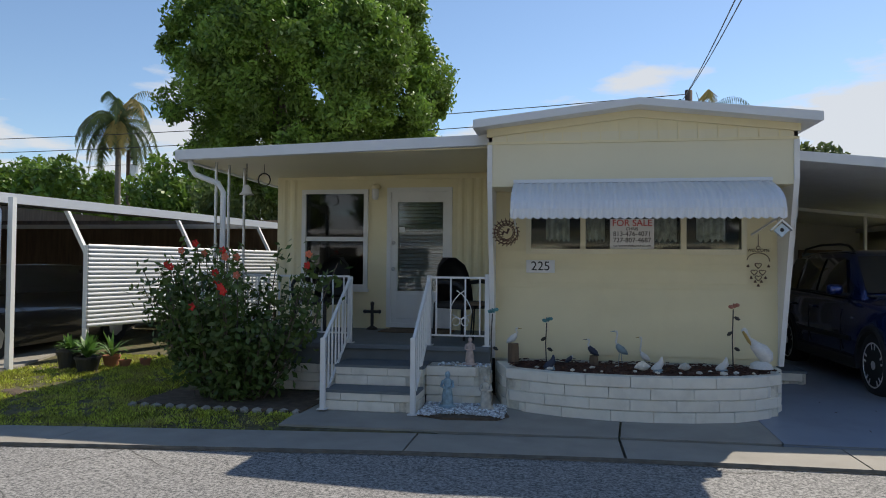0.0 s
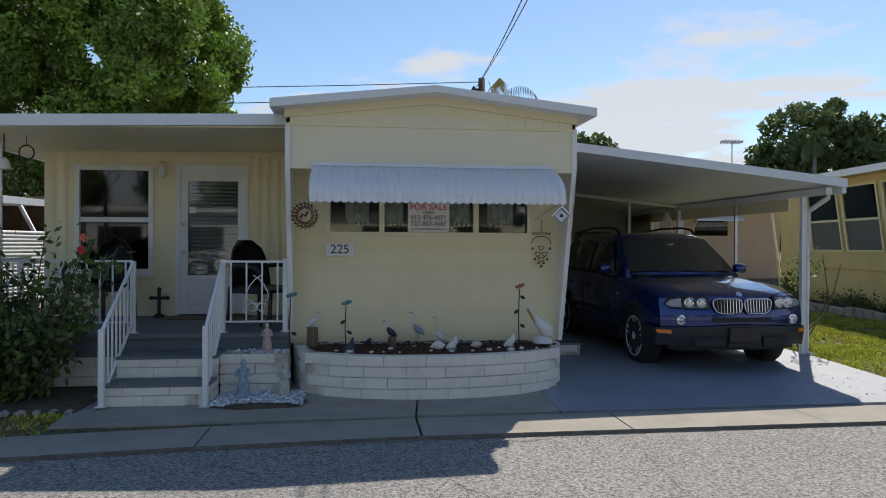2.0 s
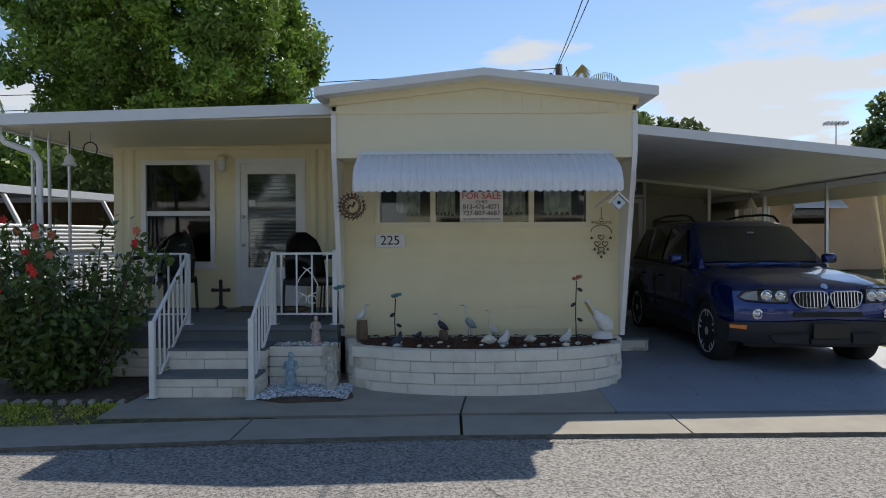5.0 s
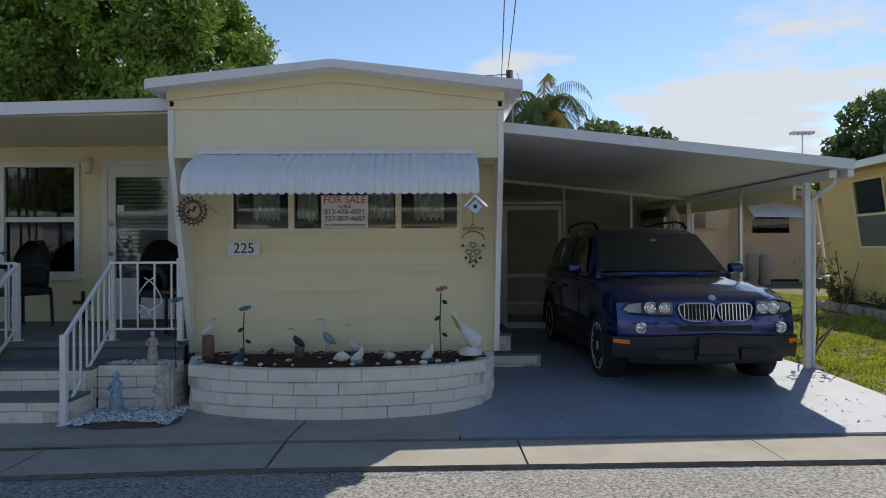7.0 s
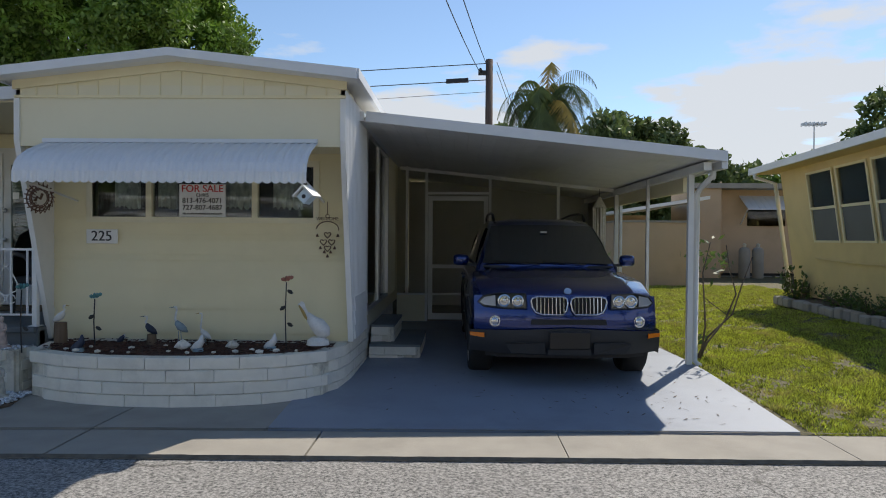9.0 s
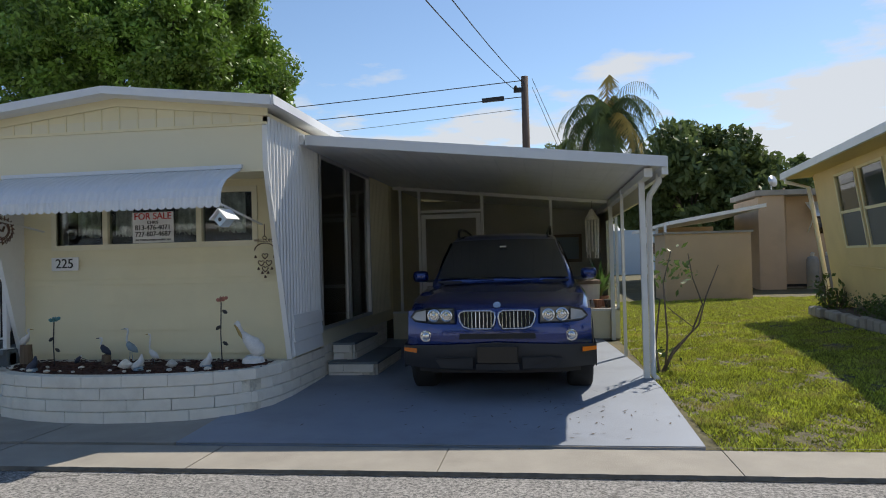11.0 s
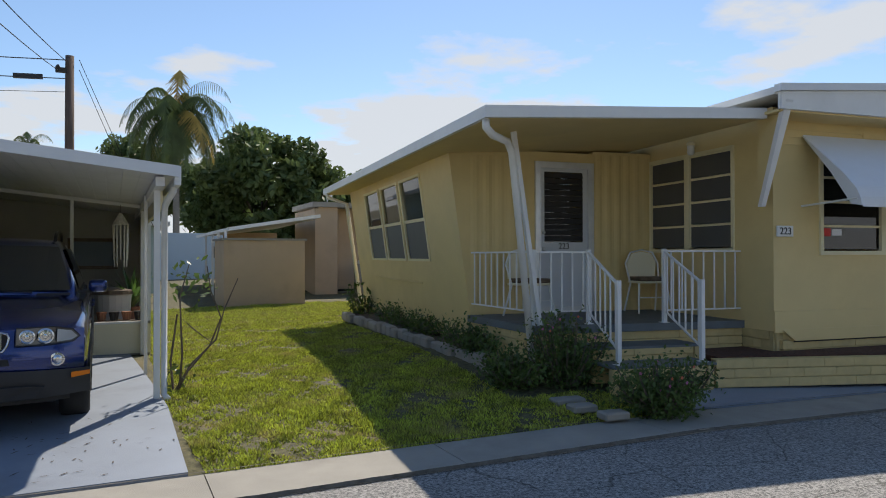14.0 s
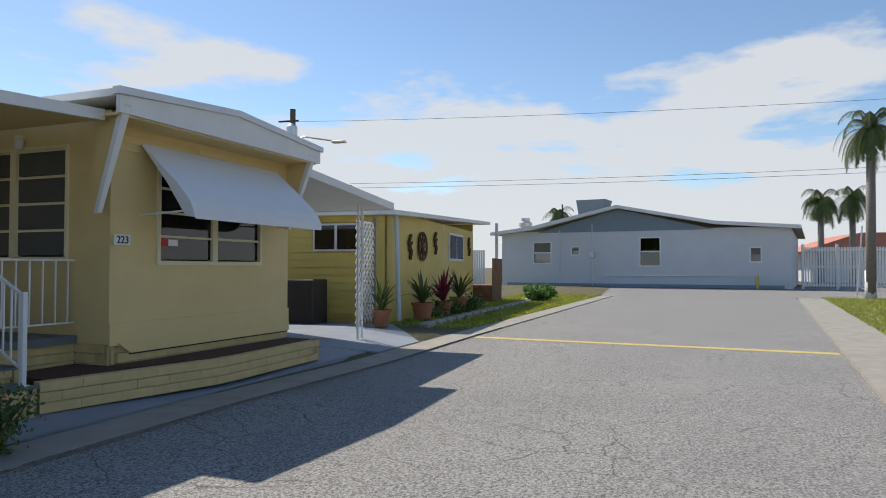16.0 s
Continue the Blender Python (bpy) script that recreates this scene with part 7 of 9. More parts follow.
for s, z, rad in ((3.3, 2.15, 0.42),):
    orn = thing("wall_ornament", (ya.x + s, 7.3, z), "round dark metal ornament on the yellow wall", "ornament")
    c = ya + (yb_ - ya).normalized() * s + Vector((0, -0.06, z))
    bm = tube(bmesh.new(), [c + Vector((rad * math.cos(k * 0.3142), 0, rad * math.sin(k * 0.3142))) for k in range(21)], 0.04, 5)
    for k in range(8):
        a = k * math.tau / 8
        tube(bm, [c, c + Vector((rad * math.cos(a), 0, rad * math.sin(a)))], 0.035, 4)
    part("wheel_ring", bm, rusty, orn)
for s, z in ((2.0, 2.1), (4.9, 2.3), (10.3, 2.35)):
    orn = thing("wall_ornament", (ya.x + s, 7.3, z), "small dark leaping lizard-shaped metal ornament", "ornament")
    c = ya + (yb_ - ya).normalized() * s + Vector((0, -0.05, z))
    bm = tube(bmesh.new(), [c + Vector((0.1 * math.sin(k), 0, -0.35 + k * 0.1)) for k in range(8)], 0.05, 5)
    for k in (-1, 1):
        tube(bm, [c + Vector((k * 0.2, 0, 0.15)), c + Vector((-k * 0.18, 0, -0.12))], 0.03, 4)
    part("body", bm, rusty, orn)
part("deck", B(36.2, 38.4, 6.9, 8.6, 0.0, 0.75), M["redwood"], y3)
for i in range(12):
    part("deck_slat", B(36.2 + i * 0.18, 36.34 + i * 0.18, 6.86, 6.9, 0.75, 1.9), M["redwood"], y3)
part("post", B(38.0, 38.12, 7.0, 7.12, 0.0, 3.5), M["white"], y3)
# its side wall by the carport, with window and air conditioner
yw = thing("side_wall", (24.2, 9, 0.2), "yellow clapboard side wall beside the carport", "house")
part("siding", B(24.19, 24.21, 7.3, 15, 0.2, 0.3), M["yellow2"], yw)
for i in range(13):
    z = 0.3 + i * 0.2
    part("board", hexa(bmesh.new(), [(24.17, 7.36, z), (24.2, 7.36, z), (24.2, 15, z), (24.17, 15, z)], [(24.19, 7.36, z + 0.195), (24.2, 7.36, z + 0.195), (24.2, 15, z + 0.195), (24.19, 15, z + 0.195)]), M["yellow2"], yw)
wv_ = part("window", B(24.10, 24.16, 8.05, 9.35, 1.93, 2.66), M["white"], yw, "white-framed pair of jalousie windows")
part("pane", B(24.08, 24.099, 8.1, 8.66, 1.98, 2.61), M["glass_d"], wv_), part("pane", B(24.08, 24.099, 8.74, 9.3, 1.98, 2.61), M["glass_d"], wv_)
ac = thing("air_conditioner", (23.3, 9.2, 0.1), "black boxy air-conditioning unit on the ground", "air conditioner")
part("casing", B(22.9, 23.7, 8.75, 10.2, 0.05, 1.2, bevel=0.02), M["black"], ac)
for i in range(9):
    part("louvre", B(22.88, 22.9, 8.85, 9.3, 0.4 + i * 0.08, 0.43 + i * 0.08), M["iron"], ac)
lat = thing("lattice_screen", (23.0, 7.4, 0.2), "white diagonal lattice screen", "trellis")
bm = bmesh.new()
for i in range(18):
    x = 22.2 - 2.4 + i * 0.2
    for sgn in (1, -1):
        a, b = (x, 0.2), (x + 2.4, 2.6)
        if sgn < 0:
            a, b = (x, 2.6), (x + 2.4, 0.2)
        t0, t1 = max(0.0, (22.2 - a[0]) / 2.4), min(1.0, (23.4 - a[0]) / 2.4)
        if t1 > t0:
            beam(bm, (a[0] + 2.4 * t0, 7.35 + sgn * 0.01, a[1] + (b[1] - a[1]) * t0), (a[0] + 2.4 * t1, 7.35 + sgn * 0.01, a[1] + (b[1] - a[1]) * t1), 0.012, 0.04)
part("slats", bm, M["white"], lat, kind="stuff")
part("frame", B(23.36, 23.44, 7.32, 7.38, 0.1, 2.75), M["palm_bark"], lat)
# plants before the third home
redl = mat("red_purple_leaf", (0.22, 0.03, 0.06), 0.45, var=0.3, scale=8, bump=0, leaf=True)
pot_plant(25.4, 6.7, 0.1, 0.3, 0.45, M["terracotta"], M["palm"], 26, 0.05, 1.0, 11, "wide terracotta pot with an arching green palm")
pot_plant(27.2, 6.6, 0.1, 0.25, 0.4, M["terracotta"], redl, 30, 0.06, 1.15, 12, "terracotta pot with a tall red-leaved plant")
pot_plant(29.2, 6.6, 0.1, 0.3, 0.45, M["terracotta"], M["palm"], 30, 0.05, 1.1, 13, "wide terracotta pot with an arching green palm")
pot_plant(22.7, 6.9, 0.1, 0.22, 0.4, M["terracotta"], M["palm"], 20, 0.04, 0.9, 14, "terracotta pot with upright green leaves by the lattice")
shrub("low_shrub", 29.0, 6.5, 0.05, 3.2, 0.4, 0.5, 40, 2400, 0.06, 41, M["hib"], "dark low border plants before the wall")
shrub("low_shrub", 38.5, 5.2, 0.05, 1.4, 0.8, 0.75, 40, 2600, 0.08, 42, leafy, "rounded bright green bush near the street corner")
for i in range(16):
    x = 23.6 + i * 0.85
    part("edging_stone", B(x, x + 0.75, 6.0 - i * 0.045, 6.25 - i * 0.045, -0.02, 0.14, bevel=0.04), M["concrete"], None, "pale rough edging block before the border", category="stone", group="edging stones by the third home")

# ---- the parked car ----
CARM = {
    "paint": mat("dark_blue_car_paint", (0.005, 0.026, 0.16), 0.24, metal=0.55, var=0.03, bump=0, coat=1.0),
    "trim": mat("dark_bumper_plastic", (0.02, 0.021, 0.024), 0.55, var=0.05, bump=0.1),
    "chrome": mat("chrome", (0.55, 0.56, 0.6), 0.12, metal=1.0, var=0.01, bump=0),
    "glass": mat("car_glass", (0.030, 0.033, 0.033), 0.04, var=0.01, bump=0, coat=1.0),
    "lens": mat("lamp_lens", (0.30, 0.32, 0.34), 0.15, var=0.05, bump=0, coat=1.0),
    "bulb": mat("lamp_bowl", (0.62, 0.64, 0.66), 0.12, metal=0.95, var=0.02, bump=0),
    "amber": mat("amber_lens", (0.85, 0.22, 0.02), 0.25, var=0.05, bump=0, coat=0.6),
    "tyre": mat("tyre_rubber", (0.02, 0.02, 0.02), 0.85, var=0.1, bump=0.2),
    "dark": M["dark"],
    "black_plate": mat("black_gloss_plastic", (0.012, 0.012, 0.013), 0.35, var=0.05, bump=0.05),
    "housing": mat("lamp_housing", (0.035, 0.037, 0.04), 0.12, var=0.05, bump=0, coat=1.0),
    "alloy": mat("alloy_wheel", (0.75, 0.75, 0.76), 0.35, metal=0.45, var=0.04, bump=0.03),
}
# a warp gives the flat-built nose its rounded plan and raked face; another bows the windscreen
CX, CYF, CZ = 5.52, 7.50, 0.06
FR[0] = Matrix.Translation((CX, CYF, CZ)) @ Matrix.Rotation(radians(1.0), 4, "Z")
car = thing("car", (0, 2.2, 0), "dark blue compact SUV with a twin chrome grille, parked", "car")
WHEELS = (0.88, 3.68)


def nose(v):
    k = max(0.0, 1 - v.y / 0.9)
    v.y += (0.25 * (abs(v.x) / 0.92) ** 2.6 + 0.10 * max(0.0, v.z - 0.58)) * k
    return v


def warped(bm, f=nose):
    for v in bm.verts:
        f(v.co)
    return bm


def bow(v):
    if v.y < 2.3:
        v.y += 0.10 * (v.x / 0.8) ** 2 * min(1.0, (2.3 - v.y) / 0.25)
    return v


def skin(bm, xs, zs, y, depth=0.0):
    """A gridded panel in the x-z plane; zs is a pair of functions of x."""
    rows = [[bm.verts.new((x, y(x, k / 6) if callable(y) else y, zs[0](x) + (zs[1](x) - zs[0](x)) * k / 6)) for k in range(7)] for x in xs]
    for a, b in zip(rows, rows[1:]):
        for k in range(6):
            bm.faces.new((a[k], b[k], b[k + 1], a[k + 1]))
    return bm


def section(y):
    """Half widths and heights of the body at y: widest half, shoulder, centre line, sill."""
    w = float(np.interp(y, [0, 0.25, 0.6, 3.9, 4.3, 4.52], [0.885, 0.905, 0.925, 0.92, 0.88, 0.80]))
    zw = float(np.interp(y, [0, 0.12, 0.5, 1.3, 3.0, 4.3, 4.52], [0.86, 0.91, 0.975, 1.035, 1.085, 1.11, 1.02]))
    zt = float(np.interp(y, [0, 0.06, 0.2, 0.6, 1.3, 1.5, 4.3, 4.52], [0.88, 0.925, 0.965, 1.03, 1.10, 1.12, 1.12, 1.04]))
    zs = float(np.interp(y, [0, 0.2, 0.4, 4.2, 4.52], [0.42, 0.34, 0.29, 0.30, 0.42]))
    for wy in WHEELS:
        d = abs(y - wy)
        if d < 0.42:
            zs = max(zs, 0.34 + math.sqrt(0.42 ** 2 - d * d))
    return w, zw, zt, zs


rows = []
ys = sorted({round(v, 3) for v in [0.0, 0.05, 0.1, 0.18, 0.28, 0.38] + [0.46 + 0.06 * k for k in range(15)] + [1.4 + 0.23 * k for k in range(8)] + [3.26 + 0.06 * k for k in range(15)] + [4.2, 4.32, 4.42, 4.52]})
for y in ys:
    w, zw, zt, zs = section(y)
    half = [(w - 0.10, zs), (w - 0.015, zs + 0.01), (w, max(zs + 0.02, 0.62)), (w + 0.004, max(zs + 0.03, 0.78)), (w - 0.012, max(zs + 0.04, zw - 0.09)), (w - 0.035, zw - 0.03), (w - 0.08, zw), (w * 0.76, zw + (zt - zw) * 0.30), (w * 0.70, zw + (zt - zw) * 0.55 + 0.012), (w * 0.62, zw + (zt - zw) * 0.72), (w * 0.35, zt - 0.008), (0, zt)]
    rows.append([(x, y, z) for x, z in half] + [(-x, y, z) for x, z in half[-2::-1]])
bm = bmesh.new()
vs = loft(bm, rows)
bm.faces.new(vs[-1])
part("body", warped(bm), CARM["paint"], car, "glossy dark blue bodywork", smooth=True)
xs = [-0.885 + 1.77 * k / 24 for k in range(25)]
top = lambda x: 0.88 - 0.02 * (abs(x) / 0.885) ** 2
part("front_panel", warped(skin(bmesh.new(), xs, (lambda x: 0.50 - 0.05 * abs(x), top), lambda x, k: 0.0 - 0.035 * math.sin(math.pi * min(1, k * 1.1)))), CARM["paint"], car, "dark blue nose panel", smooth=True)
bx = [-0.93 + 1.86 * k / 24 for k in range(25)]
low = skin(bmesh.new(), bx, (lambda x: 0.305 + 0.02 * abs(x), lambda x: 0.575 - 0.05 * abs(x)), lambda x, k: -0.075 + 0.07 * (1 - k) ** 2 + 0.03 * k)
for a in (-1, 1):
    q = [low.verts.new(p) for p in ((a * 0.93, -0.005, 0.30), (a * 0.93, -0.045, 0.528), (a * 0.935, 0.44, 0.55), (a * 0.925, 0.46, 0.30))]
    low.faces.new(q[::a])
part("bumper", warped(low), CARM["trim"], car, "dark grey plastic bumper", smooth=True)
part("under_panel", warped(skin(bmesh.new(), bx[2:-2], (lambda x: 0.275, lambda x: 0.31 + 0.02 * abs(x)), 0.06)), CARM["dark"], car)
part("licence_plate", warped(B(-0.19, 0.19, -0.10, -0.075, 0.385, 0.545, bevel=0.005)), CARM["black_plate"], car, "blank dark front plate")
part("air_intake", warped(prism(bmesh.new(), [(-0.36, 0.605), (0.36, 0.605), (0.35, 0.655), (-0.35, 0.655)], -0.055, -0.02, "y")), CARM["dark"], car)
for sx in (1, -1):
    for a, b, z0, z1 in ((0.23, 0.60, 0.335, 0.435),):
        part("lower_intake", warped(prism(bmesh.new(), [(sx * a, z0), (sx * (b - 0.06), z0), (sx * b, z1 - 0.02), (sx * (b - 0.12), z1), (sx * a, z1)][::sx], -0.085, -0.02, "y")), CARM["dark"], car)
part("lower_intake", warped(B(-0.2, 0.2, -0.085, -0.03, 0.325, 0.38)), CARM["dark"], car)
# cabin
CB = [(1.34, 0.80, 1.06, 0.79, 1.10), (1.70, 0.80, 1.08, 0.72, 1.36), (2.05, 0.80, 1.08, 0.635, 1.61), (2.35, 0.80, 1.08, 0.64, 1.655), (3.3, 0.80, 1.08, 0.635, 1.665), (4.05, 0.79, 1.10, 0.60, 1.61), (4.42, 0.76, 1.10, 0.70, 1.15)]
rows = []
for y, hb, zb, ht, zt in CB:
    half = [(hb + 0.02, zb - 0.06), (hb + 0.01, zb), (hb + (ht - hb) * 0.5 + 0.01, zb + (zt - zb) * 0.5 + 0.01), (ht, zt - 0.05), (ht * 0.93, zt - 0.014), (ht * 0.5, zt + 0.008), (0, zt + 0.014)]
    rows.append([(x, y, z) for x, z in half] + [(-x, y, z) for x, z in half[-2::-1]])
bm = bmesh.new()
vs = loft(bm, rows, close=True)
bm.faces.new(vs[0][::-1]), bm.faces.new(vs[-1])
part("cabin", warped(bm, bow), CARM["paint"], car, smooth=True)
bm = bmesh.new()
us = [-1 + k / 6 for k in range(13)]
loft(bm, [[(u * hw, y, z + 0.012 * (1 - u * u)) for u in us] for hw, y, z in ((0.745, 1.345, 1.115), (0.69, 1.62, 1.318), (0.615, 1.95, 1.555))])
for v in bm.verts:
    v.co.y -= 0.012
    v.co.z += 0.016
part("windscreen", warped(bm, bow), CARM["glass"], car, "dark glossy windscreen", smooth=True)
part("cowl", warped(B(-0.74, 0.74, 1.29, 1.36, 1.085, 1.108), bow), CARM["trim"], car)
for sx in (1, -1):
    for (y0, y1, y2, y3) in ((1.78, 2.18, 2.74, 2.74), (2.82, 2.82, 3.50, 3.50), (3.58, 3.58, 3.96, 4.18)):
        bm = bmesh.new()
        q = [(sx * 0.818, y0, 1.12), (sx * 0.818, y3, 1.12), (sx * 0.748, (y2 + y3) / 2, 1.37), (sx * 0.672, y2, 1.56), (sx * 0.672, y1, 1.56), (sx * 0.748, (y0 + y1) / 2, 1.37)]
        bm.faces.new([bm.verts.new(p) for p in q][::sx])
        part("side_window", bm, CARM["glass"], car)
    part("window_trim", tube(bmesh.new(), [(sx * 0.825, 1.72, 1.11), (sx * 0.826, 4.2, 1.115)], 0.009, 6), CARM["trim"], car)
    part("roof_rail", tube(bmesh.new(), [(sx * 0.57, 2.2, 1.64), (sx * 0.575, 2.33, 1.715), (sx * 0.58, 2.6, 1.745), (sx * 0.58, 3.3, 1.75), (sx * 0.565, 3.9, 1.71), (sx * 0.555, 4.02, 1.63)], 0.017, 8), CARM["black_plate"], car, smooth=True)
    for yd in (1.72, 2.78, 3.54):
        part("door_seam", B(min(sx * 0.922, sx * 0.931), max(sx * 0.922, sx * 0.931), yd, yd + 0.007, 0.42, 0.93), CARM["dark"], car)
    for yh in (2.52, 3.32):
        part("door_handle", B(min(sx * 0.92, sx * 0.955), max(sx * 0.92, sx * 0.955), yh, yh + 0.17, 0.90, 0.93, bevel=0.01), CARM["paint"], car)
    part("door_guard", B(min(sx * 0.918, sx * 0.94), max(sx * 0.918, sx * 0.94), 1.45, 3.15, 0.56, 0.62, bevel=0.008), CARM["trim"], car)
    part("sill", B(min(sx * 0.84, sx * 0.93), max(sx * 0.84, sx * 0.93), 1.30, 3.26, 0.25, 0.38, bevel=0.02), CARM["trim"], car)
    part("indicator", B(min(sx * 0.92, sx * 0.934), max(sx * 0.92, sx * 0.934), 1.36, 1.42, 0.83, 0.85, bevel=0.003), CARM["lens"], car)
    wm = bmesh.new()
    bmesh.ops.create_icosphere(wm, subdivisions=3, radius=1.0)
    for v in wm.verts:
        c = v.co
        v.co = Vector((sx * 0.99 + 0.092 * math.copysign(abs(c.x) ** 0.55, c.x), 1.73 + 0.075 * c.y * (1.0 if c.y < 0 else 0.6), 1.16 + 0.068 * math.copysign(abs(c.z) ** 0.6, c.z)))
    wmo = part("wing_mirror", wm, CARM["paint"], car, smooth=True)
    part("mirror_stalk", B(min(sx * 0.80, sx * 0.93), max(sx * 0.80, sx * 0.93), 1.72, 1.78, 1.09, 1.12), CARM["trim"], wmo)
    # headlamp: black housing, clear cover, two bowls
    out_ = [(0.40, 0.755), (0.62, 0.752), (0.80, 0.762), (0.852, 0.80), (0.80, 0.862), (0.66, 0.893), (0.405, 0.893)]
    hl = part("headlamp", warped(prism(bmesh.new(), [(sx * x, z) for x, z in out_][::sx], -0.050, 0.02, "y")), CARM["housing"], car, "clear twin-bowl headlamp in a dark housing")
    part("lamp_rim", tube(bmesh.new(), [nose(Vector((sx * x, -0.054, z))) for x, z in out_ + out_[:1]], 0.006, 5), CARM["trim"], hl)
    for cx, rr_ in ((0.480, 0.055), (0.605, 0.060)):
        bw = lathe(bmesh.new(), [(rr_, 0.0), (rr_ * 1.05, 0.010), (rr_ * 0.86, 0.014), (rr_ * 0.66, 0.004), (rr_ * 0.40, 0.006), (rr_ * 0.30, 0.014), (0.004, 0.017)], (0, 0, 0), 20)
        c = nose(Vector((sx * cx, -0.052, 0.822)))
        bw.transform(Matrix.Translation(c) @ Matrix.Rotation(radians(90), 4, "X"))
        part("bowl", bw, CARM["bulb"], hl)
    part("turn_lamp", warped(prism(bmesh.new(), [(sx * 0.685, 0.768), (sx * 0.79, 0.775), (sx * 0.835, 0.80), (sx * 0.79, 0.850), (sx * 0.69, 0.872)][::sx], -0.060, -0.045, "y")), CARM["lens"], hl, "pale clear turn lamp")
    c = nose(Vector((sx * 0.69, -0.040, 0.625)))
    fl = lathe(bmesh.new(), [(0.052, 0), (0.055, 0.012), (0.042, 0.014), (0.036, 0.004), (0.015, 0.012), (0.004, 0.013)], (0, 0, 0), 16)
    fl.transform(Matrix.Translation(c) @ Matrix.Rotation(radians(90), 4, "X"))
    part("fog_lamp", fl, CARM["bulb"], car)
    part("side_marker", warped(prism(bmesh.new(), [(sx * 0.79, 0.462), (sx * 0.925, 0.470), (sx * 0.93, 0.505), (sx * 0.79, 0.507)][::sx], -0.07, -0.03, "y")), CARM["amber"], car, "amber side marker lamp")
    # rounded kidney grille
    ring = [(0.055, 0.702), (0.25, 0.702), (0.315, 0.722), (0.345, 0.768), (0.357, 0.825), (0.345, 0.853), (0.30, 0.868), (0.06, 0.868), (0.022, 0.850), (0.014, 0.81), (0.026, 0.745)]
    gr = part("grille", warped(prism(bmesh.new(), [(sx * x, z) for x, z in ring][::sx], -0.052, 0.0, "y")), CARM["dark"], car, "black kidney grille with chrome surround")
    part("surround", tube(bmesh.new(), [nose(Vector((sx * x, -0.060, z))) for x, z in ring + ring[:1]], 0.0105, 6), CARM["chrome"], gr, smooth=True)
    for k in range(8):
        x = 0.052 + k * 0.036
        z0, z1 = (0.712 if x < 0.27 else 0.735), 0.860
        part("slat", warped(B(sx * x - 0.0048, sx * x + 0.0048, -0.066, -0.05, z0, z1)), CARM["chrome"], gr)
    for wy in WHEELS:
        wh = thing("wheel", (sx * 0.80, wy, 0.35))
        wh.parent = car
        wh.matrix_world = FR[0] @ Matrix.Translation((sx * 0.80, wy, 0.35))
        R = Matrix.Translation((sx * 0.80, wy, 0.35)) @ Matrix.Rotation(radians(90 * sx), 4, "Y")
        bm = lathe(bmesh.new(), [(0.24, -0.11), (0.31, -0.125), (0.345, -0.105), (0.355, -0.07), (0.357, 0.07), (0.345, 0.105), (0.31, 0.125), (0.245, 0.115)], (0, 0, 0), 36)
        bm.transform(R)
        part("tyre", bm, CARM["tyre"], wh, smooth=True)
        bm = lathe(bmesh.new(), [(0.245, 0.10), (0.252, 0.118), (0.238, 0.122), (0.228, 0.10), (0.215, 0.02), (0.05, 0.01), (0.005, 0.012)], (0, 0, 0), 32)
        bm.transform(R)
        part("rim", bm, CARM["alloy"], wh)
        bm = bmesh.new()
        for k in range(10):
            a = (k // 2) * math.tau / 5 + (0.17 if k % 2 else -0.17)
            b2 = bmesh.new()
            hexa(b2, [(0.03, -0.018, 0.085), (0.235, -0.016, 0.098), (0.235, 0.016, 0.098), (0.03, 0.018, 0.085)], [(0.03, -0.015, 0.108), (0.235, -0.012, 0.118), (0.235, 0.012, 0.118), (0.03, 0.015, 0.108)])
            b2.transform(Matrix.Rotation(a, 4, "Z"))
            me = bpy.data.meshes.new("t")
            b2.to_mesh(me), b2.free(), bm.from_mesh(me)
            bpy.data.meshes.remove(me)
        lathe(bm, [(0.055, 0.09), (0.05, 0.118), (0.01, 0.122)], (0, 0, 0), 16)
        bm.transform(R)
        part("spokes", bm, CARM["alloy"], wh, "silver paired alloy spokes")
        part("arch_liner", tube(bmesh.new(), [(sx * 0.80, wy + 0.41 * math.cos(a), 0.34 + 0.41 * math.sin(a)) for a in [math.pi * k / 14 for k in range(15)]], 0.10, 6), CARM["dark"], car)
        bm = bmesh.new()
        loft(bm, [[(sx * x, wy + r * math.cos(a), 0.34 + r * math.sin(a)) for x, r in ((0.88, 0.385), (0.937, 0.39), (0.94, 0.43), (0.925, 0.465), (0.90, 0.47))] for a in [math.pi * (k - 1) / 18 for k in range(21)]])
        part("arch_trim", warped(bm), CARM["trim"], car)
part("underbody", B(-0.66, 0.66, 0.3, 4.3, 0.24, 0.62), CARM["dark"], car)
part("rear_fill", B(-0.78, 0.78, 1.34, 3.2, 0.24, 0.5), CARM["dark"], car)
bd = lathe(bmesh.new(), [(0.038, 0), (0.036, 0.006), (0.01, 0.008)], (0, 0, 0), 14)
bd.transform(Matrix.Translation((0, 0.062, 0.915)) @ Matrix.Rotation(radians(48), 4, "X"))
part("bonnet_badge", bd, CARM["bulb"], car)
for x in (-0.10, 0.42):
    part("wiper", tube(bmesh.new(), [bow(Vector((x, 1.30, 1.125))), bow(Vector((x - 0.25, 1.31, 1.142))), bow(Vector((x - 0.50, 1.33, 1.150)))], 0.008, 5), CARM["black_plate"], car)
part("room_mirror", B(-0.04, 0.04, 1.78, 1.79, 1.485, 1.505), CARM["lens"], car)
FR[0] = Matrix.Identity(4)

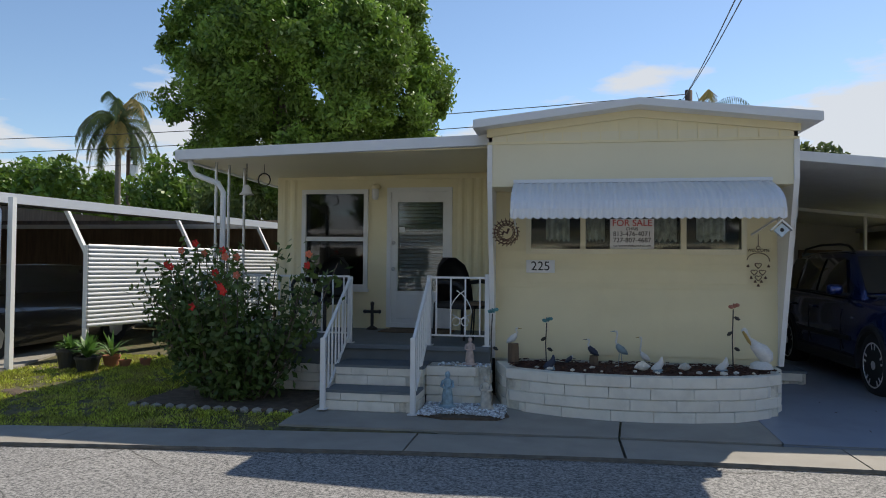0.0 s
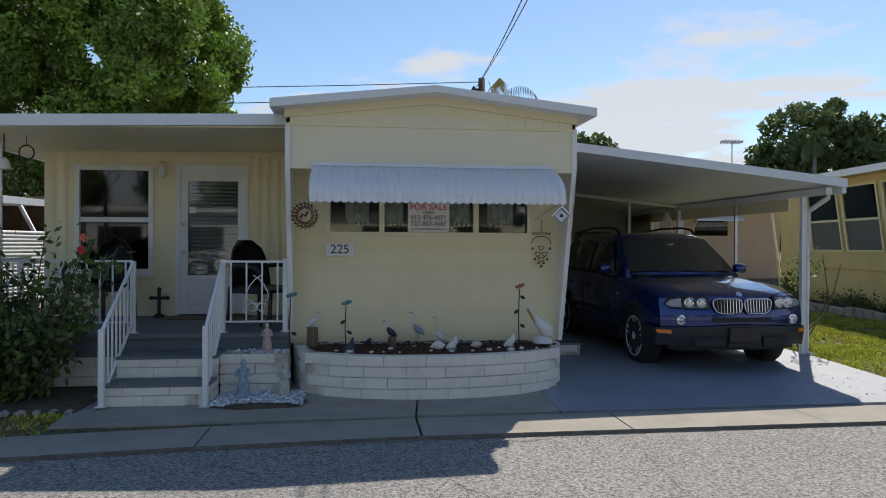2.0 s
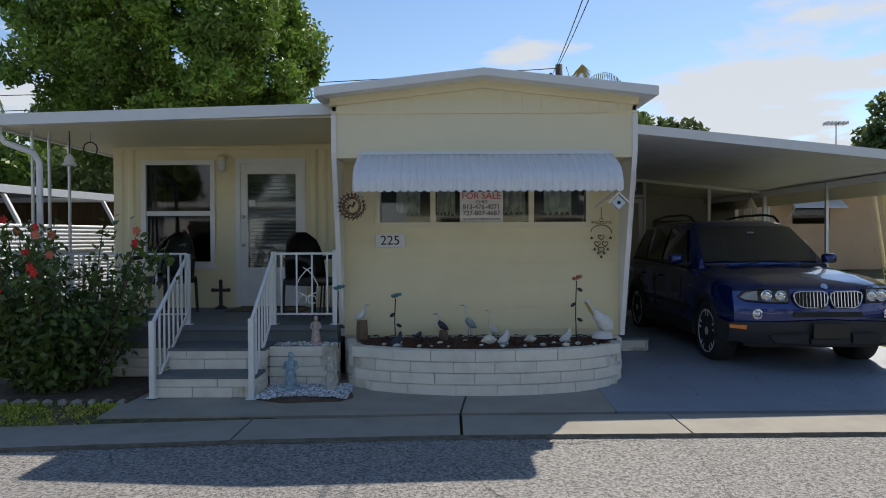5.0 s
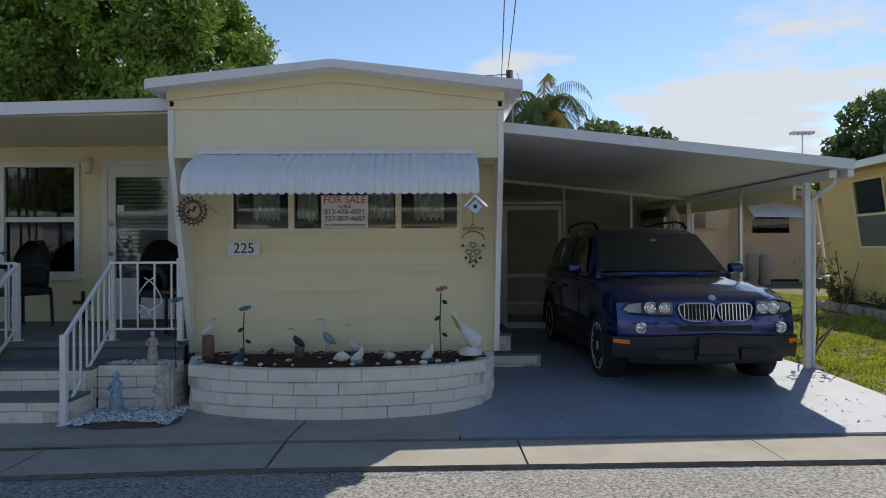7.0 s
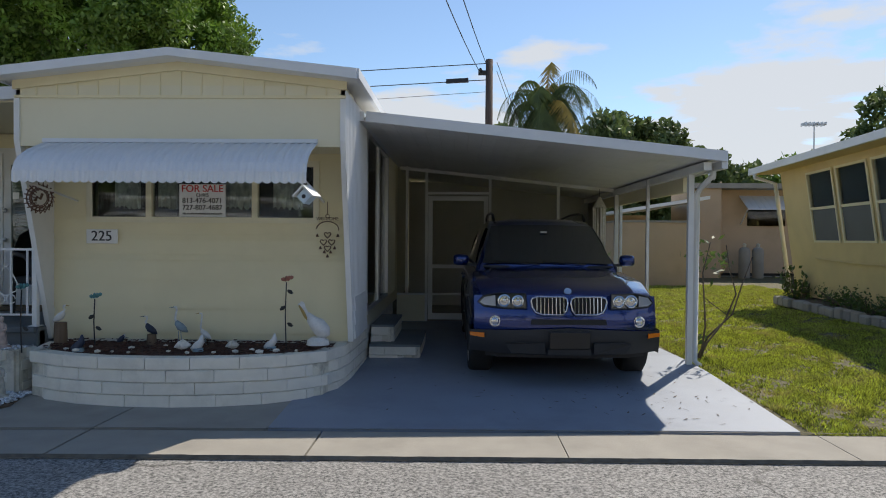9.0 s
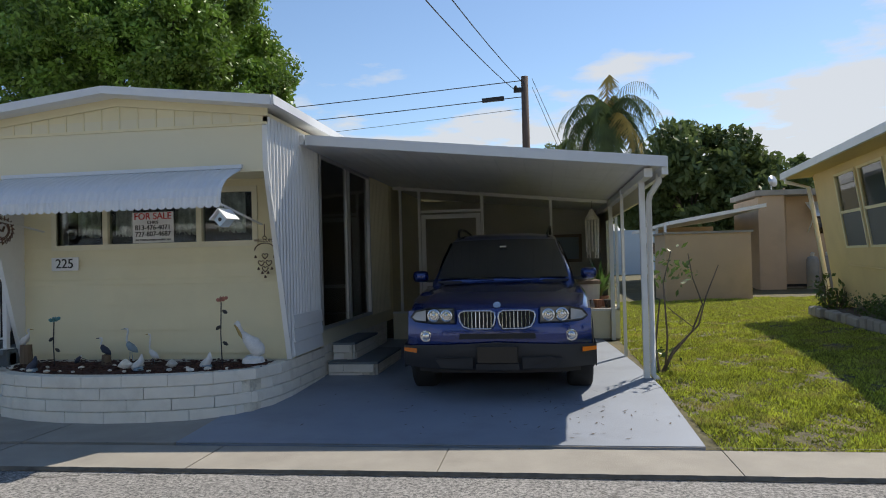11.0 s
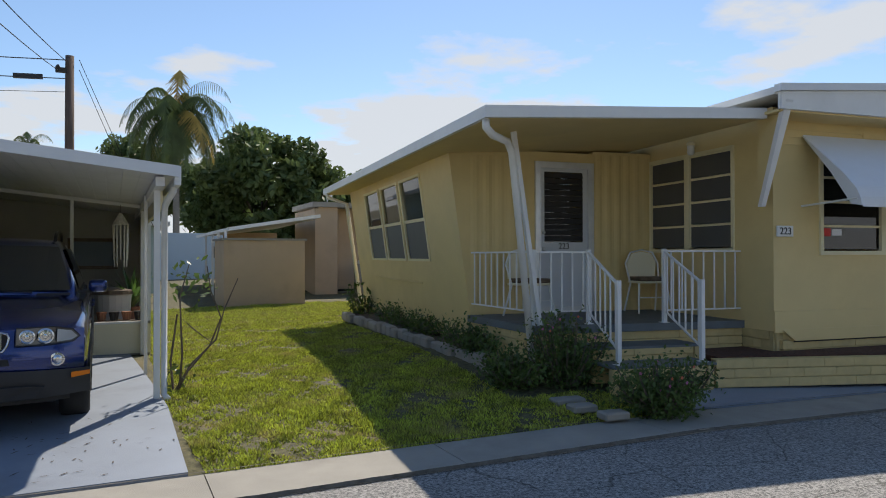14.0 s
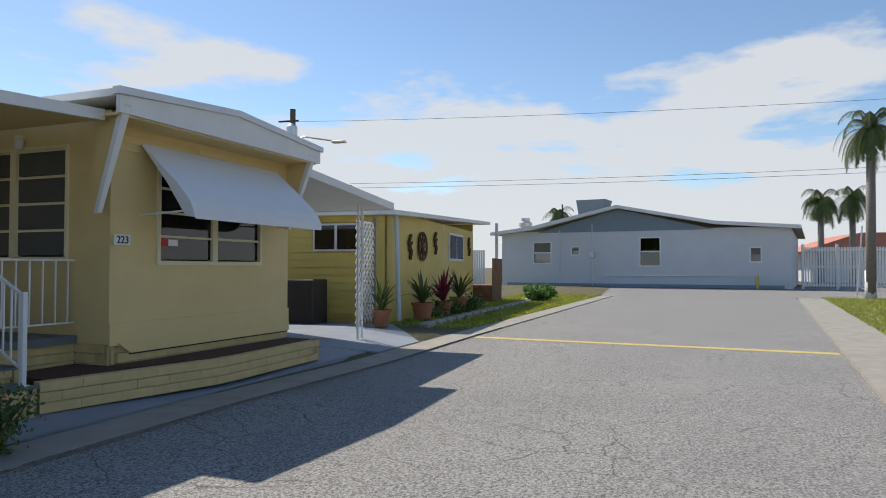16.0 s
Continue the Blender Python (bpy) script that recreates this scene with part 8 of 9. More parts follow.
# ---- trees ----
def leaf_clumps(centres, n_leaf, size, seed, spread=0.35, squash=1.0):
    """Many small leaves scattered through clumps, as one mesh."""
    rg = np.random.default_rng(seed)
    cs = np.array(centres)
    idx = rg.integers(0, len(cs), n_leaf)
    c = cs[idx]
    d = rg.normal(size=(n_leaf, 3))
    d /= np.linalg.norm(d, axis=1)[:, None]
    rad = c[:, 3] * (0.55 + 0.5 * rg.random(n_leaf))
    p = c[:, :3] + d * rad[:, None] * np.array([1, 1, squash]) + rg.normal(size=(n_leaf, 3)) * spread * 0.2
    a = rg.normal(size=(n_leaf, 3))
    a /= np.linalg.norm(a, axis=1)[:, None]
    b = np.cross(a, rg.normal(size=(n_leaf, 3)))
    b /= np.linalg.norm(b, axis=1)[:, None]
    s = size * (0.6 + 0.8 * rg.random(n_leaf))[:, None]
    v = np.stack([p - a * s, p + b * s * 0.45, p + a * s, p - b * s * 0.45], 1).reshape(-1, 3)
    me = bpy.data.meshes.new("crown")
    me.from_pydata(v.tolist(), [], (np.arange(n_leaf * 4).reshape(-1, 4)).tolist())
    return me


def crown_clumps(cx, cy, cz, rx, rz, n, seed, r=(0.5, 1.0)):
    rr = random.Random(seed)
    out = []
    while len(out) < n:
        x, y, z = rr.uniform(-1, 1), rr.uniform(-1, 1), rr.uniform(-1, 1)
        q = x * x + y * y + z * z
        if 0.25 < q < 1 and not (z < -0.3 and rr.random() < 0.3):
            out.append((cx + x * rx, cy + y * rx, cz + z * rz, rr.uniform(*r)))
    return out


def tree(name, x, y, trunk_h, r_trunk, cz, rx, rz, n_clump, n_leaf, leaf, seed, material, label, clump=(0.5, 1.0), gz=0.1):
    rr = random.Random(seed)
    t = thing(name, (x, y, gz), label, "tree")
    bm = tube(bmesh.new(), [(x, y, gz - 0.1), (x + 0.1, y, gz + trunk_h * 0.5), (x - 0.05, y + 0.1, gz + trunk_h)], r_trunk, 10, r_trunk * 0.6)
    for i in range(9):
        a = i * 0.7 + rr.uniform(-0.2, 0.2)
        L = rr.uniform(0.5, 0.8)
        tube(bm, [(x, y, gz + trunk_h * rr.uniform(0.7, 1)), (x + math.cos(a) * rx * L * 0.5, y + math.sin(a) * rx * L * 0.5, cz - rz * 0.1), (x + math.cos(a) * rx * L, y + math.sin(a) * rx * L, cz + rz * rr.uniform(-0.3, 0.7))], r_trunk * 0.4, 6, 0.03)
    part("trunk", bm, M["bark"], t, smooth=True)
    me = leaf_clumps(crown_clumps(x, y, cz, rx, rz, n_clump, seed, clump), n_leaf, leaf, seed)
    me.materials.append(material)
    ob = new("crown", me)
    ob.parent = t
    ob.matrix_parent_inverse = t.matrix_basis.inverted()
    tagged(ob, "", "", "", "stuff")
    return t


tree("shade_tree", -7.7, 23.5, 4.0, 0.3, 7.9, 4.9, 4.6, 420, 190000, 0.09, 5, M["leaf"], "large dense bright green shade tree behind the home", (0.3, 0.75))
tree("broadleaf_tree", 17.0, 56, 3, 0.4, 6.0, 5.5, 5.0, 110, 26000, 0.30, 6, M["leaf_dark"], "dark broad tree with dense foliage", (0.8, 1.6))
tree("broadleaf_tree", 25.5, 62, 3, 0.4, 4.6, 6.0, 3.8, 90, 20000, 0.32, 7, M["leaf_dark"], "dark broad tree with dense foliage", (0.8, 1.6))
tree("broadleaf_tree", 35, 60, 3, 0.4, 4.2, 7.0, 3.6, 110, 24000, 0.32, 8, M["leaf"], "green rounded broadleaf tree", (0.8, 1.6))
tree("broadleaf_tree", 45, 62, 3, 0.4, 8.0, 6.5, 7.0, 110, 24000, 0.34, 9, M["leaf_dark"], "tall dark tree with an uneven top", (0.8, 1.6))
tree("broadleaf_tree", 9.2, 70, 3, 0.4, 8.5, 4.0, 4.0, 70, 14000, 0.3, 16, M["leaf_dark"], "dark tree standing behind the palm", (0.7, 1.3))
tree("broadleaf_tree", -17.5, 33, 2.5, 0.3, 4.2, 3.2, 2.7, 70, 16000, 0.16, 10, M["leaf"], "green bushy tree beyond the neighbour's roof", (0.5, 1.0))
tree("broadleaf_tree", -11.5, 30, 2.5, 0.3, 3.6, 3.4, 2.4, 60, 14000, 0.15, 12, M["leaf_dark"], "green bushy tree behind the porch", (0.5, 1.0))
tree("broadleaf_tree", -36, 46, 2.5, 0.4, 5.8, 6.5, 2.6, 90, 16000, 0.26, 13, M["leaf"], "low spreading green tree", (0.8, 1.4))
tree("broadleaf_tree", -44, 47, 2.5, 0.4, 5.5, 4.5, 2.9, 60, 12000, 0.26, 14, M["leaf"], "low spreading green tree", (0.8, 1.4))


def palm_tree(x, y, z, h, r, n_frond, L, seed, label, lean=0.0, white_base=False, dry=0.0, wid=0.5):
    t = thing("palm_tree", (x, y, z), label, "palm tree")
    rr_ = random.Random(seed)
    part("trunk", tube(bmesh.new(), [(x, y, z - 0.2), (x + lean * 0.5, y, z + h * 0.5), (x + lean, y, z + h)], r, 12, r * 0.75), M["palm_bark"], t, smooth=True)
    if white_base:
        part("painted_base", tube(bmesh.new(), [(x, y, z - 0.1), (x, y, z + 1.4)], r * 1.07, 12, r * 1.04), M["white"], t, smooth=True)
    part("crown_shaft", cone_chain(bmesh.new(), [(x + lean, y, z + h - 0.5), (x + lean, y, z + h), (x + lean, y, z + h + 0.5)], [r * 0.8, r * 1.35, r * 0.4]), M["leaf"], t, smooth=True)
    c = Vector((x + lean, y, z + h + 0.3))
    for i in range(n_frond):
        a = i * 2.399 + rr_.uniform(-0.2, 0.2)
        up = rr_.uniform(-0.35, 1.25) if i > 3 else 1.35
        LL = L * rr_.uniform(0.8, 1.1)
        bm = bmesh.new()
        d = Vector((math.cos(a), math.sin(a), 0))
        side = Vector((-math.sin(a), math.cos(a), 0))
        p, v = c.copy(), (d * math.cos(up) + Vector((0, 0, math.sin(up))))
        spine = [p.copy()]
        m = 14
        for k in range(m):
            v = (v + Vector((0, 0, -0.14 - 0.02 * k))).normalized()
            p = p + v * LL / m
            spine.append(p.copy())
        tube(bm, spine, 0.02, 4, 0.005)
        for k in range(1, m + 1):
            for j in range(3):
                q = spine[k - 1].lerp(spine[k], j / 3)
                s = (k + j / 3) / m
                ll = wid * math.sin(math.pi * min(0.97, 0.15 + 0.8 * s)) + 0.08
                for sg in (1, -1):
                    tip = q + side * sg * ll * 0.62 + v * ll * 0.15 + Vector((0, 0, -ll * rr_.uniform(0.35, 0.95)))
                    w = v.normalized() * 0.028 * (L / 2)
                    f = [bm.verts.new(e) for e in (q - w, q + w, tip)]
                    bm.faces.new(f)
        part("frond", bm, M["palm_dry"] if rr_.random() < dry else M["palm"], t)
    return t


palm_tree(10.15, 47, 0.2, 9.6, 0.22, 44, 4.9, 1, "tall feathery palm with drooping and yellowing fronds", dry=0.12, wid=1.3)
palm_tree(-29.8, 45, 0.2, 10.9, 0.24, 36, 4.8, 2, "tall palm with a feathery crown beyond the carport", dry=0.05, wid=1.0)
palm_tree(44.3, -9.7, 0.0, 7.7, 0.24, 36, 2.3, 3, "street palm with a white-painted trunk base", lean=-0.3, white_base=True, wid=0.5)
palm_tree(21.7, -5.6, 0.0, 6.5, 0.2, 26, 3.3, 4, "palm with long drooping fronds at the lane's far side", wid=0.8)
palm_tree(75, -14.8, 0.0, 7.0, 0.3, 26, 2.6, 5, "distant palm behind the white fence", wid=1.0)
palm_tree(75, -17.3, 0.0, 7.2, 0.3, 26, 2.6, 6, "distant palm behind the white fence", wid=1.0)
palm_tree(85, 9.0, 0.0, 6.8, 0.4, 22, 2.6, 7, "distant palm behind the grey building", wid=1.0)
palm_tree(1.0, 60, 0.0, 9.0, 0.2, 16, 2.4, 8, "distant palm crown above the carport roof", wid=0.8)
palm_tree(-2.5, 62, 0.0, 9.2, 0.2, 16, 2.2, 9, "distant palm crown above the carport roof", wid=0.8)
palm_tree(40, 56, 0.0, 10.5, 0.2, 18, 2.4, 10, "palm rising among broadleaf trees", wid=0.8)

# ---- poles and wires ----
po = thing("utility_pole", (5.45, 24.5, 0), "brown wooden utility pole with brackets and wires", "utility pole")
part("pole", tube(bmesh.new(), [(5.45, 24.5, 0), (5.45, 24.5, 7.48)], 0.15, 12, 0.12), M["tpole"], po, smooth=True)
part("bracket", B(5.08, 5.45, 24.4, 24.5, 6.95, 7.1), M["iron"], po)
part("insulator", lathe(bmesh.new(), [(0.05, 0), (0.07, 0.05), (0.03, 0.12)], (5.15, 24.4, 7.05), 8), M["iron"], po)
part("guy_wire", tube(bmesh.new(), [(5.7, 24.5, 7.4), (7.9, 27, 2.5)], 0.012, 4), M["iron"], po)
part("guy_wire", tube(bmesh.new(), [(5.7, 24.5, 7.1), (7.6, 27, 2.8)], 0.012, 4), M["iron"], po)


def wire(a, b, sag, r, label, n=14):
    a, b = Vector(a), Vector(b)
    pts = [a.lerp(b, k / n) + Vector((0, 0, -sag * 4 * (k / n) * (1 - k / n))) for k in range(n + 1)]
    part("overhead_wire", tube(bmesh.new(), pts, r, 5), M["black"], None, label, category="wire", group="overhead wires")


wire((5.35, 24.4, 7.3), (2.6, -6, 5.6), 0.5, 0.012, "black overhead service wire")
wire((5.15, 24.4, 7.0), (2.3, -6, 5.6), 0.6, 0.012, "black overhead service wire")
wire((5.35, 24.5, 7.35), (-60, 30, 8.5), 1.0, 0.016, "black overhead line along the back lots")
wire((5.35, 24.5, 6.8), (-60, 30, 7.6), 0.9, 0.016, "black overhead line along the back lots")
wire((5.35, 24.5, 6.4), (-60, 31, 6.2), 0.8, 0.008, "thin overhead line along the back lots")
part("splice_box", beam(bmesh.new(), (4.0, 24.6, 6.77), (4.75, 24.55, 6.80), 0.1, 0.14), M["black"], None, "black cable splice case on the line", category="cable box")
wire((47.9, 22.3, 10.9), (48, -40, 10.9), 0.6, 0.011, "thin pale line across the street")
for px, py, ph in ((52, 20, 7.2), (54, -50, 8.7)):
    part("utility_pole", tube(bmesh.new(), [(px, py, -0.1), (px, py, ph)], 0.14, 10, 0.11), M["tpole"], None, "plain brown wooden utility pole", smooth=True, category="utility pole")
wire((52, 20, 7.0), (54, -50, 8.5), 0.6, 0.012, "thin line across the street")
wire((52, 20, 7.3), (54, -50, 8.8), 0.6, 0.012, "thin line across the street")
po = thing("utility_pole", (-29.0, 45, 0), "distant wooden pole with a transformer box", "utility pole")
part("pole", tube(bmesh.new(), [(-29, 45, 0), (-29, 45, 9.5)], 0.14, 8), M["tpole"], po)
part("transformer", B(-28.8, -28.3, 44.8, 45.2, 7.6, 8.4, bevel=0.05), M["alu"], po)
part("arm", B(-29.0, -28.2, 44.95, 45.05, 8.9, 9.0), M["iron"], po)
po = thing("utility_pole", (47.9, 22.3, 0), "wooden pole with transformer and street-lamp arm beyond the yellow home", "utility pole")
part("pole", tube(bmesh.new(), [(47.9, 22.3, 0), (47.9, 22.3, 11.7)], 0.18, 8), M["tpole"], po)
part("transformer", lathe(bmesh.new(), [(0.3, 0), (0.35, 0.1), (0.35, 0.9), (0.15, 1.1)], (47.6, 22.2, 9.6), 12), M["alu"], po)
part("lamp_arm", tube(bmesh.new(), [(47.9, 22.3, 9.6), (48.0, 21.5, 9.9), (48.3, 19.6, 9.6)], 0.05, 6), M["alu"], po)
part("lamp_head", B(48.1, 48.5, 18.8, 19.7, 9.45, 9.6, bevel=0.03), M["alu"], po)
part("crossarm", B(47.85, 47.95, 21.9, 23.3, 10.9, 11.0), M["iron"], po)
FAR = Matrix.Translation((6.6, 1.0, 1.49)) @ Matrix.Scale(1.41, 4) @ Matrix.Translation((-7.02, -1.0, -1.53))
FR[0] = FAR.copy()

# ---- tan buildings behind ----
tn = thing("storage_shed", (10.1, 18.6, 0.2), "tan-painted flat box shed on the lawn", "shed")
part("wall", B(9.38, 11.30, 18.0, 19.6, 0.30, 1.93), M["tan"], tn)
part("roof", B(9.33, 11.35, 17.96, 19.65, 1.93, 1.98), M["concrete"], tn)
tn = thing("tan_home", (13.6, 23, 0.2), "tan mobile home with a small white awning and exposed block piers", "house")
part("wall", B(12.6, 12.7, 21.9, 24.5, 0.35, 3.0), M["tan"], tn)
part("wall", B(13.3, 17.4, 22.6, 22.7, 0.5, 3.1), M["tan"], tn)
part("wall", B(12.7, 13.3, 21.9, 22.6, 0.35, 3.05), M["tan"], tn)
part("roof", B(12.5, 17.6, 21.8, 24.5, 3.05, 3.2), M["concrete"], tn)
part("window", B(14.35, 15.5, 22.57, 22.6, 1.95, 2.45), M["glass_d"], tn, "narrow dark window")
part("conduit", tube(bmesh.new(), [(13.5, 22.5, 0.5), (13.5, 22.5, 3.3)], 0.03, 6), M["tan"], tn)
for i in range(8):
    part("brick", B(12.95 + i * 0.56, 13.4 + i * 0.56, 22.45, 22.62, 0.15, 0.42, bevel=0.01), M["concrete"], tn)
# near-black sheet behind the piers, coloured as shade below the floor
part("underfloor_shade_sheet", B(12.9, 17.4, 22.66, 22.7, 0.1, 0.5), M["dark"], tn)
ta = thing("window_awning", (14.9, 22.3, 2.8), "small white aluminium awning on the tan home", "awning")
for i in range(9):
    part("awning_rib", hexa(bmesh.new(), [(14.1 + i * 0.18, 21.9, 2.42), (14.27 + i * 0.18, 21.9, 2.42), (14.27 + i * 0.18, 22.6, 2.85), (14.1 + i * 0.18, 22.6, 2.85)], [(14.1 + i * 0.18, 21.9, 2.45), (14.27 + i * 0.18, 21.9, 2.45), (14.27 + i * 0.18, 22.6, 2.88), (14.1 + i * 0.18, 22.6, 2.88)]), M["awning"], ta)
part("arm", tube(bmesh.new(), [(14.1, 21.95, 2.42), (14.15, 22.6, 2.0)], 0.02, 5), M["white"], ta)
for x in (14.0, 14.4):
    tk = thing("gas_cylinder", (x, 21.9, 0.34), "tall grey-white propane cylinder against the tan home", "gas cylinder", "propane cylinders")
    part("tank", lathe(bmesh.new(), [(0.13, 0), (0.16, 0.05), (0.16, 0.86), (0.13, 0.93), (0.05, 0.97)], (x, 21.9, 0.34), 16), M["concrete"], tk, smooth=True)
    part("valve_cap", lathe(bmesh.new(), [(0.05, 0.97), (0.06, 1.05), (0.02, 1.08)], (x, 21.9, 0.34), 8), M["alu"], tk)
tc = thing("back_carport", (10.6, 20, 0.1), "white carport roof on thin posts beside the tan home", "carport")
part("roof_panel", hexa(bmesh.new(), [(9.7, 19.3, 2.20), (12.05, 19.3, 2.58), (12.59, 27, 2.58), (9.7, 27, 2.20)], [(9.7, 19.3, 2.29), (12.05, 19.3, 2.67), (12.59, 27, 2.67), (9.7, 27, 2.29)]), M["white"], tc)
for x, y in ((9.62, 19.4), (9.66, 21.0), (9.7, 22.6), (9.7, 24.2)):
    part("post", B(x - 0.03, x + 0.03, y - 0.03, y + 0.03, 0.28, 2.22), M["white"], tc)
part("screen_wall", B(10.6, 12.5, 26.9, 27.0, 0.1, 2.4), M["tan"], tc)
FR[0] = Matrix.Identity(4)
bs = thing("blue_shed", (9, 33, 0.1), "pale blue shed wall far behind the lawn", "shed")
part("wall", B(8.2, 14.5, 45, 45.1, -0.2, 2.9), palebl, bs)
part("window", B(12.0, 13.1, 44.95, 45.0, 1.4, 2.1), M["glass_d"], bs)
bg = thing("green_home", (3, 30, 0.1), "pale green home with a white fascia behind the screened room", "house")
grn = mat("pale_green_paint", (0.42, 0.50, 0.46), 0.7, var=0.05, bump=0.1)
part("wall", B(-12, 8.2, 30, 30.1, 0.1, 2.7), grn, bg)
part("roof", B(-12.3, 8.6, 29.6, 36, 2.7, 2.85), M["white"], bg)
part("post", B(8.3, 8.4, 29.7, 29.8, 0.1, 2.7), M["white"], bg)
FR[0] = FAR @ Matrix.Translation((13.0, 22.0, 3.45))
sd_ = thing("satellite_dish", (0, 0, -0.25), "small grey satellite dish on a bent arm on the tan roof", "satellite dish")
dm = lathe(bmesh.new(), [(0.01, 0.0), (0.09, 0.015), (0.17, 0.05), (0.175, 0.06)], (0, 0, 0), 18)
dm.transform(Matrix.Rotation(radians(75), 4, "X") @ Matrix.Rotation(radians(30), 4, "Y"))
part("dish", dm, M["alu"], sd_, smooth=True)
part("arm", tube(bmesh.new(), [(0, 0, 0), (0.02, 0.06, -0.12), (0.02, 0.06, -0.26)], 0.018, 6), M["alu"], sd_)
FR[0] = Matrix.Identity(4)
an_ = thing("tv_antenna", (28, 48, 8), "thin roof antenna on a mast", "antenna")
part("mast", tube(bmesh.new(), [(28, 48, 0), (28, 48, 9.3)], 0.05, 5), M["alu"], an_)
for k in range(6):
    part("element", B(27.3 + k * 0.26, 27.34 + k * 0.26, 47.6, 48.4, 9.1, 9.3), M["alu"], an_)
part("boom", B(27.2, 28.8, 47.98, 48.02, 9.18, 9.22), M["alu"], an_)

# ---- grey building across the street ----
gb = thing("grey_building", (64, 1, 0), "long pale grey single-storey building with a blue-grey gable", "building")
FR[0] = Matrix.Translation((66.4, 12.0, 0)) @ Matrix.Rotation(math.atan2(-20.2, -4.6), 4, "Z")
GLn = math.hypot(20.2, 4.6) + 1.6
WG = [(0, 0), (GLn, 0), (GLn, 4.25), (0, 4.4)]
wins = [(2.9, 4.4, 1.9, 3.6, "sash"), (6.2, 6.8, 2.6, 3.2, "vent"), (11.7, 13.2, 1.7, 3.85, "sash"), (19.6, 20.3, 2.0, 3.0, "small")]
bm = bmesh.new()
xs = [0.0]
for x0, x1, z0, z1, k in wins:
    box(bm, xs[-1], x0, 0, 0.3, 0, 4.5), box(bm, x0, x1, 0, 0.3, 0, z0), box(bm, x0, x1, 0, 0.3, z1, 4.5)
    xs.append(x1)
box(bm, xs[-1], GLn, 0, 0.3, 0, 4.5)
part("wall", bm, M["grey_wall"], gb)
part("wall", B(GLn - 0.3, GLn, 0.3, 20, 0, 4.3), M["grey_wall"], gb)
gab = prism(bmesh.new(), [(3.2, 4.40), (17.2, 4.40), (10.0, 6.15)], -0.06, 0.2, "y")
part("gable", gab, M["slate"], gb, "blue-grey gable boards")
bm = bmesh.new()
for i in range(7):
    z = 4.5 + i * 0.22
    h0 = (6.15 - z) / 1.75
    if h0 > 0.05:
        box(bm, 10.0 - 6.6 * h0, 10.0 + 7.0 * h0, -0.085, -0.06, z, z + 0.05)
part("gable_boards", bm, M["slate"], gb, kind="stuff")
bm = prism(bmesh.new(), [(-0.8, 4.25), (3.0, 4.65), (10.0, 6.2), (17.2, 4.75), (GLn + 0.6, 4.3), (GLn + 0.6, 4.55), (17.2, 5.0), (10.0, 6.45), (3.0, 4.95), (-0.8, 4.5)], -0.7, -0.1, "y")
part("roof_edge", bm, M["white"], gb)
part("roof", prism(bmesh.new(), [(-0.8, 4.3), (3.0, 4.7), (10.0, 6.25), (17.2, 4.8), (GLn + 0.6, 4.35), (GLn + 0.6, 4.5), (17.2, 4.95), (10.0, 6.4), (3.0, 4.9), (-0.8, 4.45)], -0.1, 22, "y"), M["concrete"], gb)
for x0, x1, z0, z1, k in wins:
    w_ = part("window", frame_bars(bmesh.new(), x0 - 0.08, x1 + 0.08, z0 - 0.1, z1 + 0.06, -0.05, 0.1, 0.1), M["white"], gb)
    part("pane", B(x0, x1, 0.1, 0.12, z0, z1), M["glass_d"], w_)
    part("blind", B(x0, x1, 0.2, 0.22, z0 + (z1 - z0) * 0.5, z1), M["white"] if x0 < 4 else M["redwood"], w_)
    if k == "sash":
        part("meeting_rail", B(x0, x1, 0.02, 0.1, (z0 + z1) / 2 - 0.05, (z0 + z1) / 2 + 0.05), M["white"], w_)
part("pipe", tube(bmesh.new(), [(8.9, -0.08, 0.9), (GLn - 2, -0.08, 0.9)], 0.04, 5), M["white"], gb)
part("pipe", tube(bmesh.new(), [(7.9, -0.08, 0.1), (7.9, -0.08, 5.0)], 0.04, 5), M["alu"], gb)
part("pipe", tube(bmesh.new(), [(5.2, -0.08, 1.0), (5.2, -0.08, 4.6)], 0.04, 5), M["alu"], gb)
part("meter_box", B(7.7, 8.1, -0.25, -0.02, 2.3, 2.8, bevel=0.03), M["alu"], gb)
part("bollard", lathe(bmesh.new(), [(0.12, 0), (0.12, 0.9), (0.06, 1.0)], (GLn - 2.2, -1.0, 0), 10), M["yellow_line"], gb)
part("dark_base", B(0.5, GLn - 0.5, -0.04, -0.005, 0, 0.25), M["slate"], gb)
bm = bmesh.new()
hexa(bm, [(6.2, 2, 5.6), (8.0, 2, 5.6), (8.0, 4, 5.6), (6.2, 4, 5.6)], [(6.0, 1.8, 7.2), (8.5, 1.8, 7.2), (8.5, 4, 7.2), (6.0, 4, 7.2)])
part("roof_duct", bm, M["slate"], gb, "large blue-grey metal roof duct")
part("roof_fan", lathe(bmesh.new(), [(0.45, 0), (0.45, 0.5), (0.6, 0.55), (0.6, 0.9), (0.4, 1.0), (0.4, 1.3)], (1.0, 3, 4.6), 16), M["alu"], gb)
part("roof_pipe", tube(bmesh.new(), [(4.4, 3, 4.6), (4.4, 3, 7.0)], 0.07, 6), M["iron"], gb)
FR[0] = Matrix.Identity(4)
fe = thing("fence", (62, -16, 0), "tall white slatted vinyl fence", "fence")
fa, fb_ = Vector((62.2, -10.6, 0)), Vector((60.0, -30.0, 0))
nf = 110
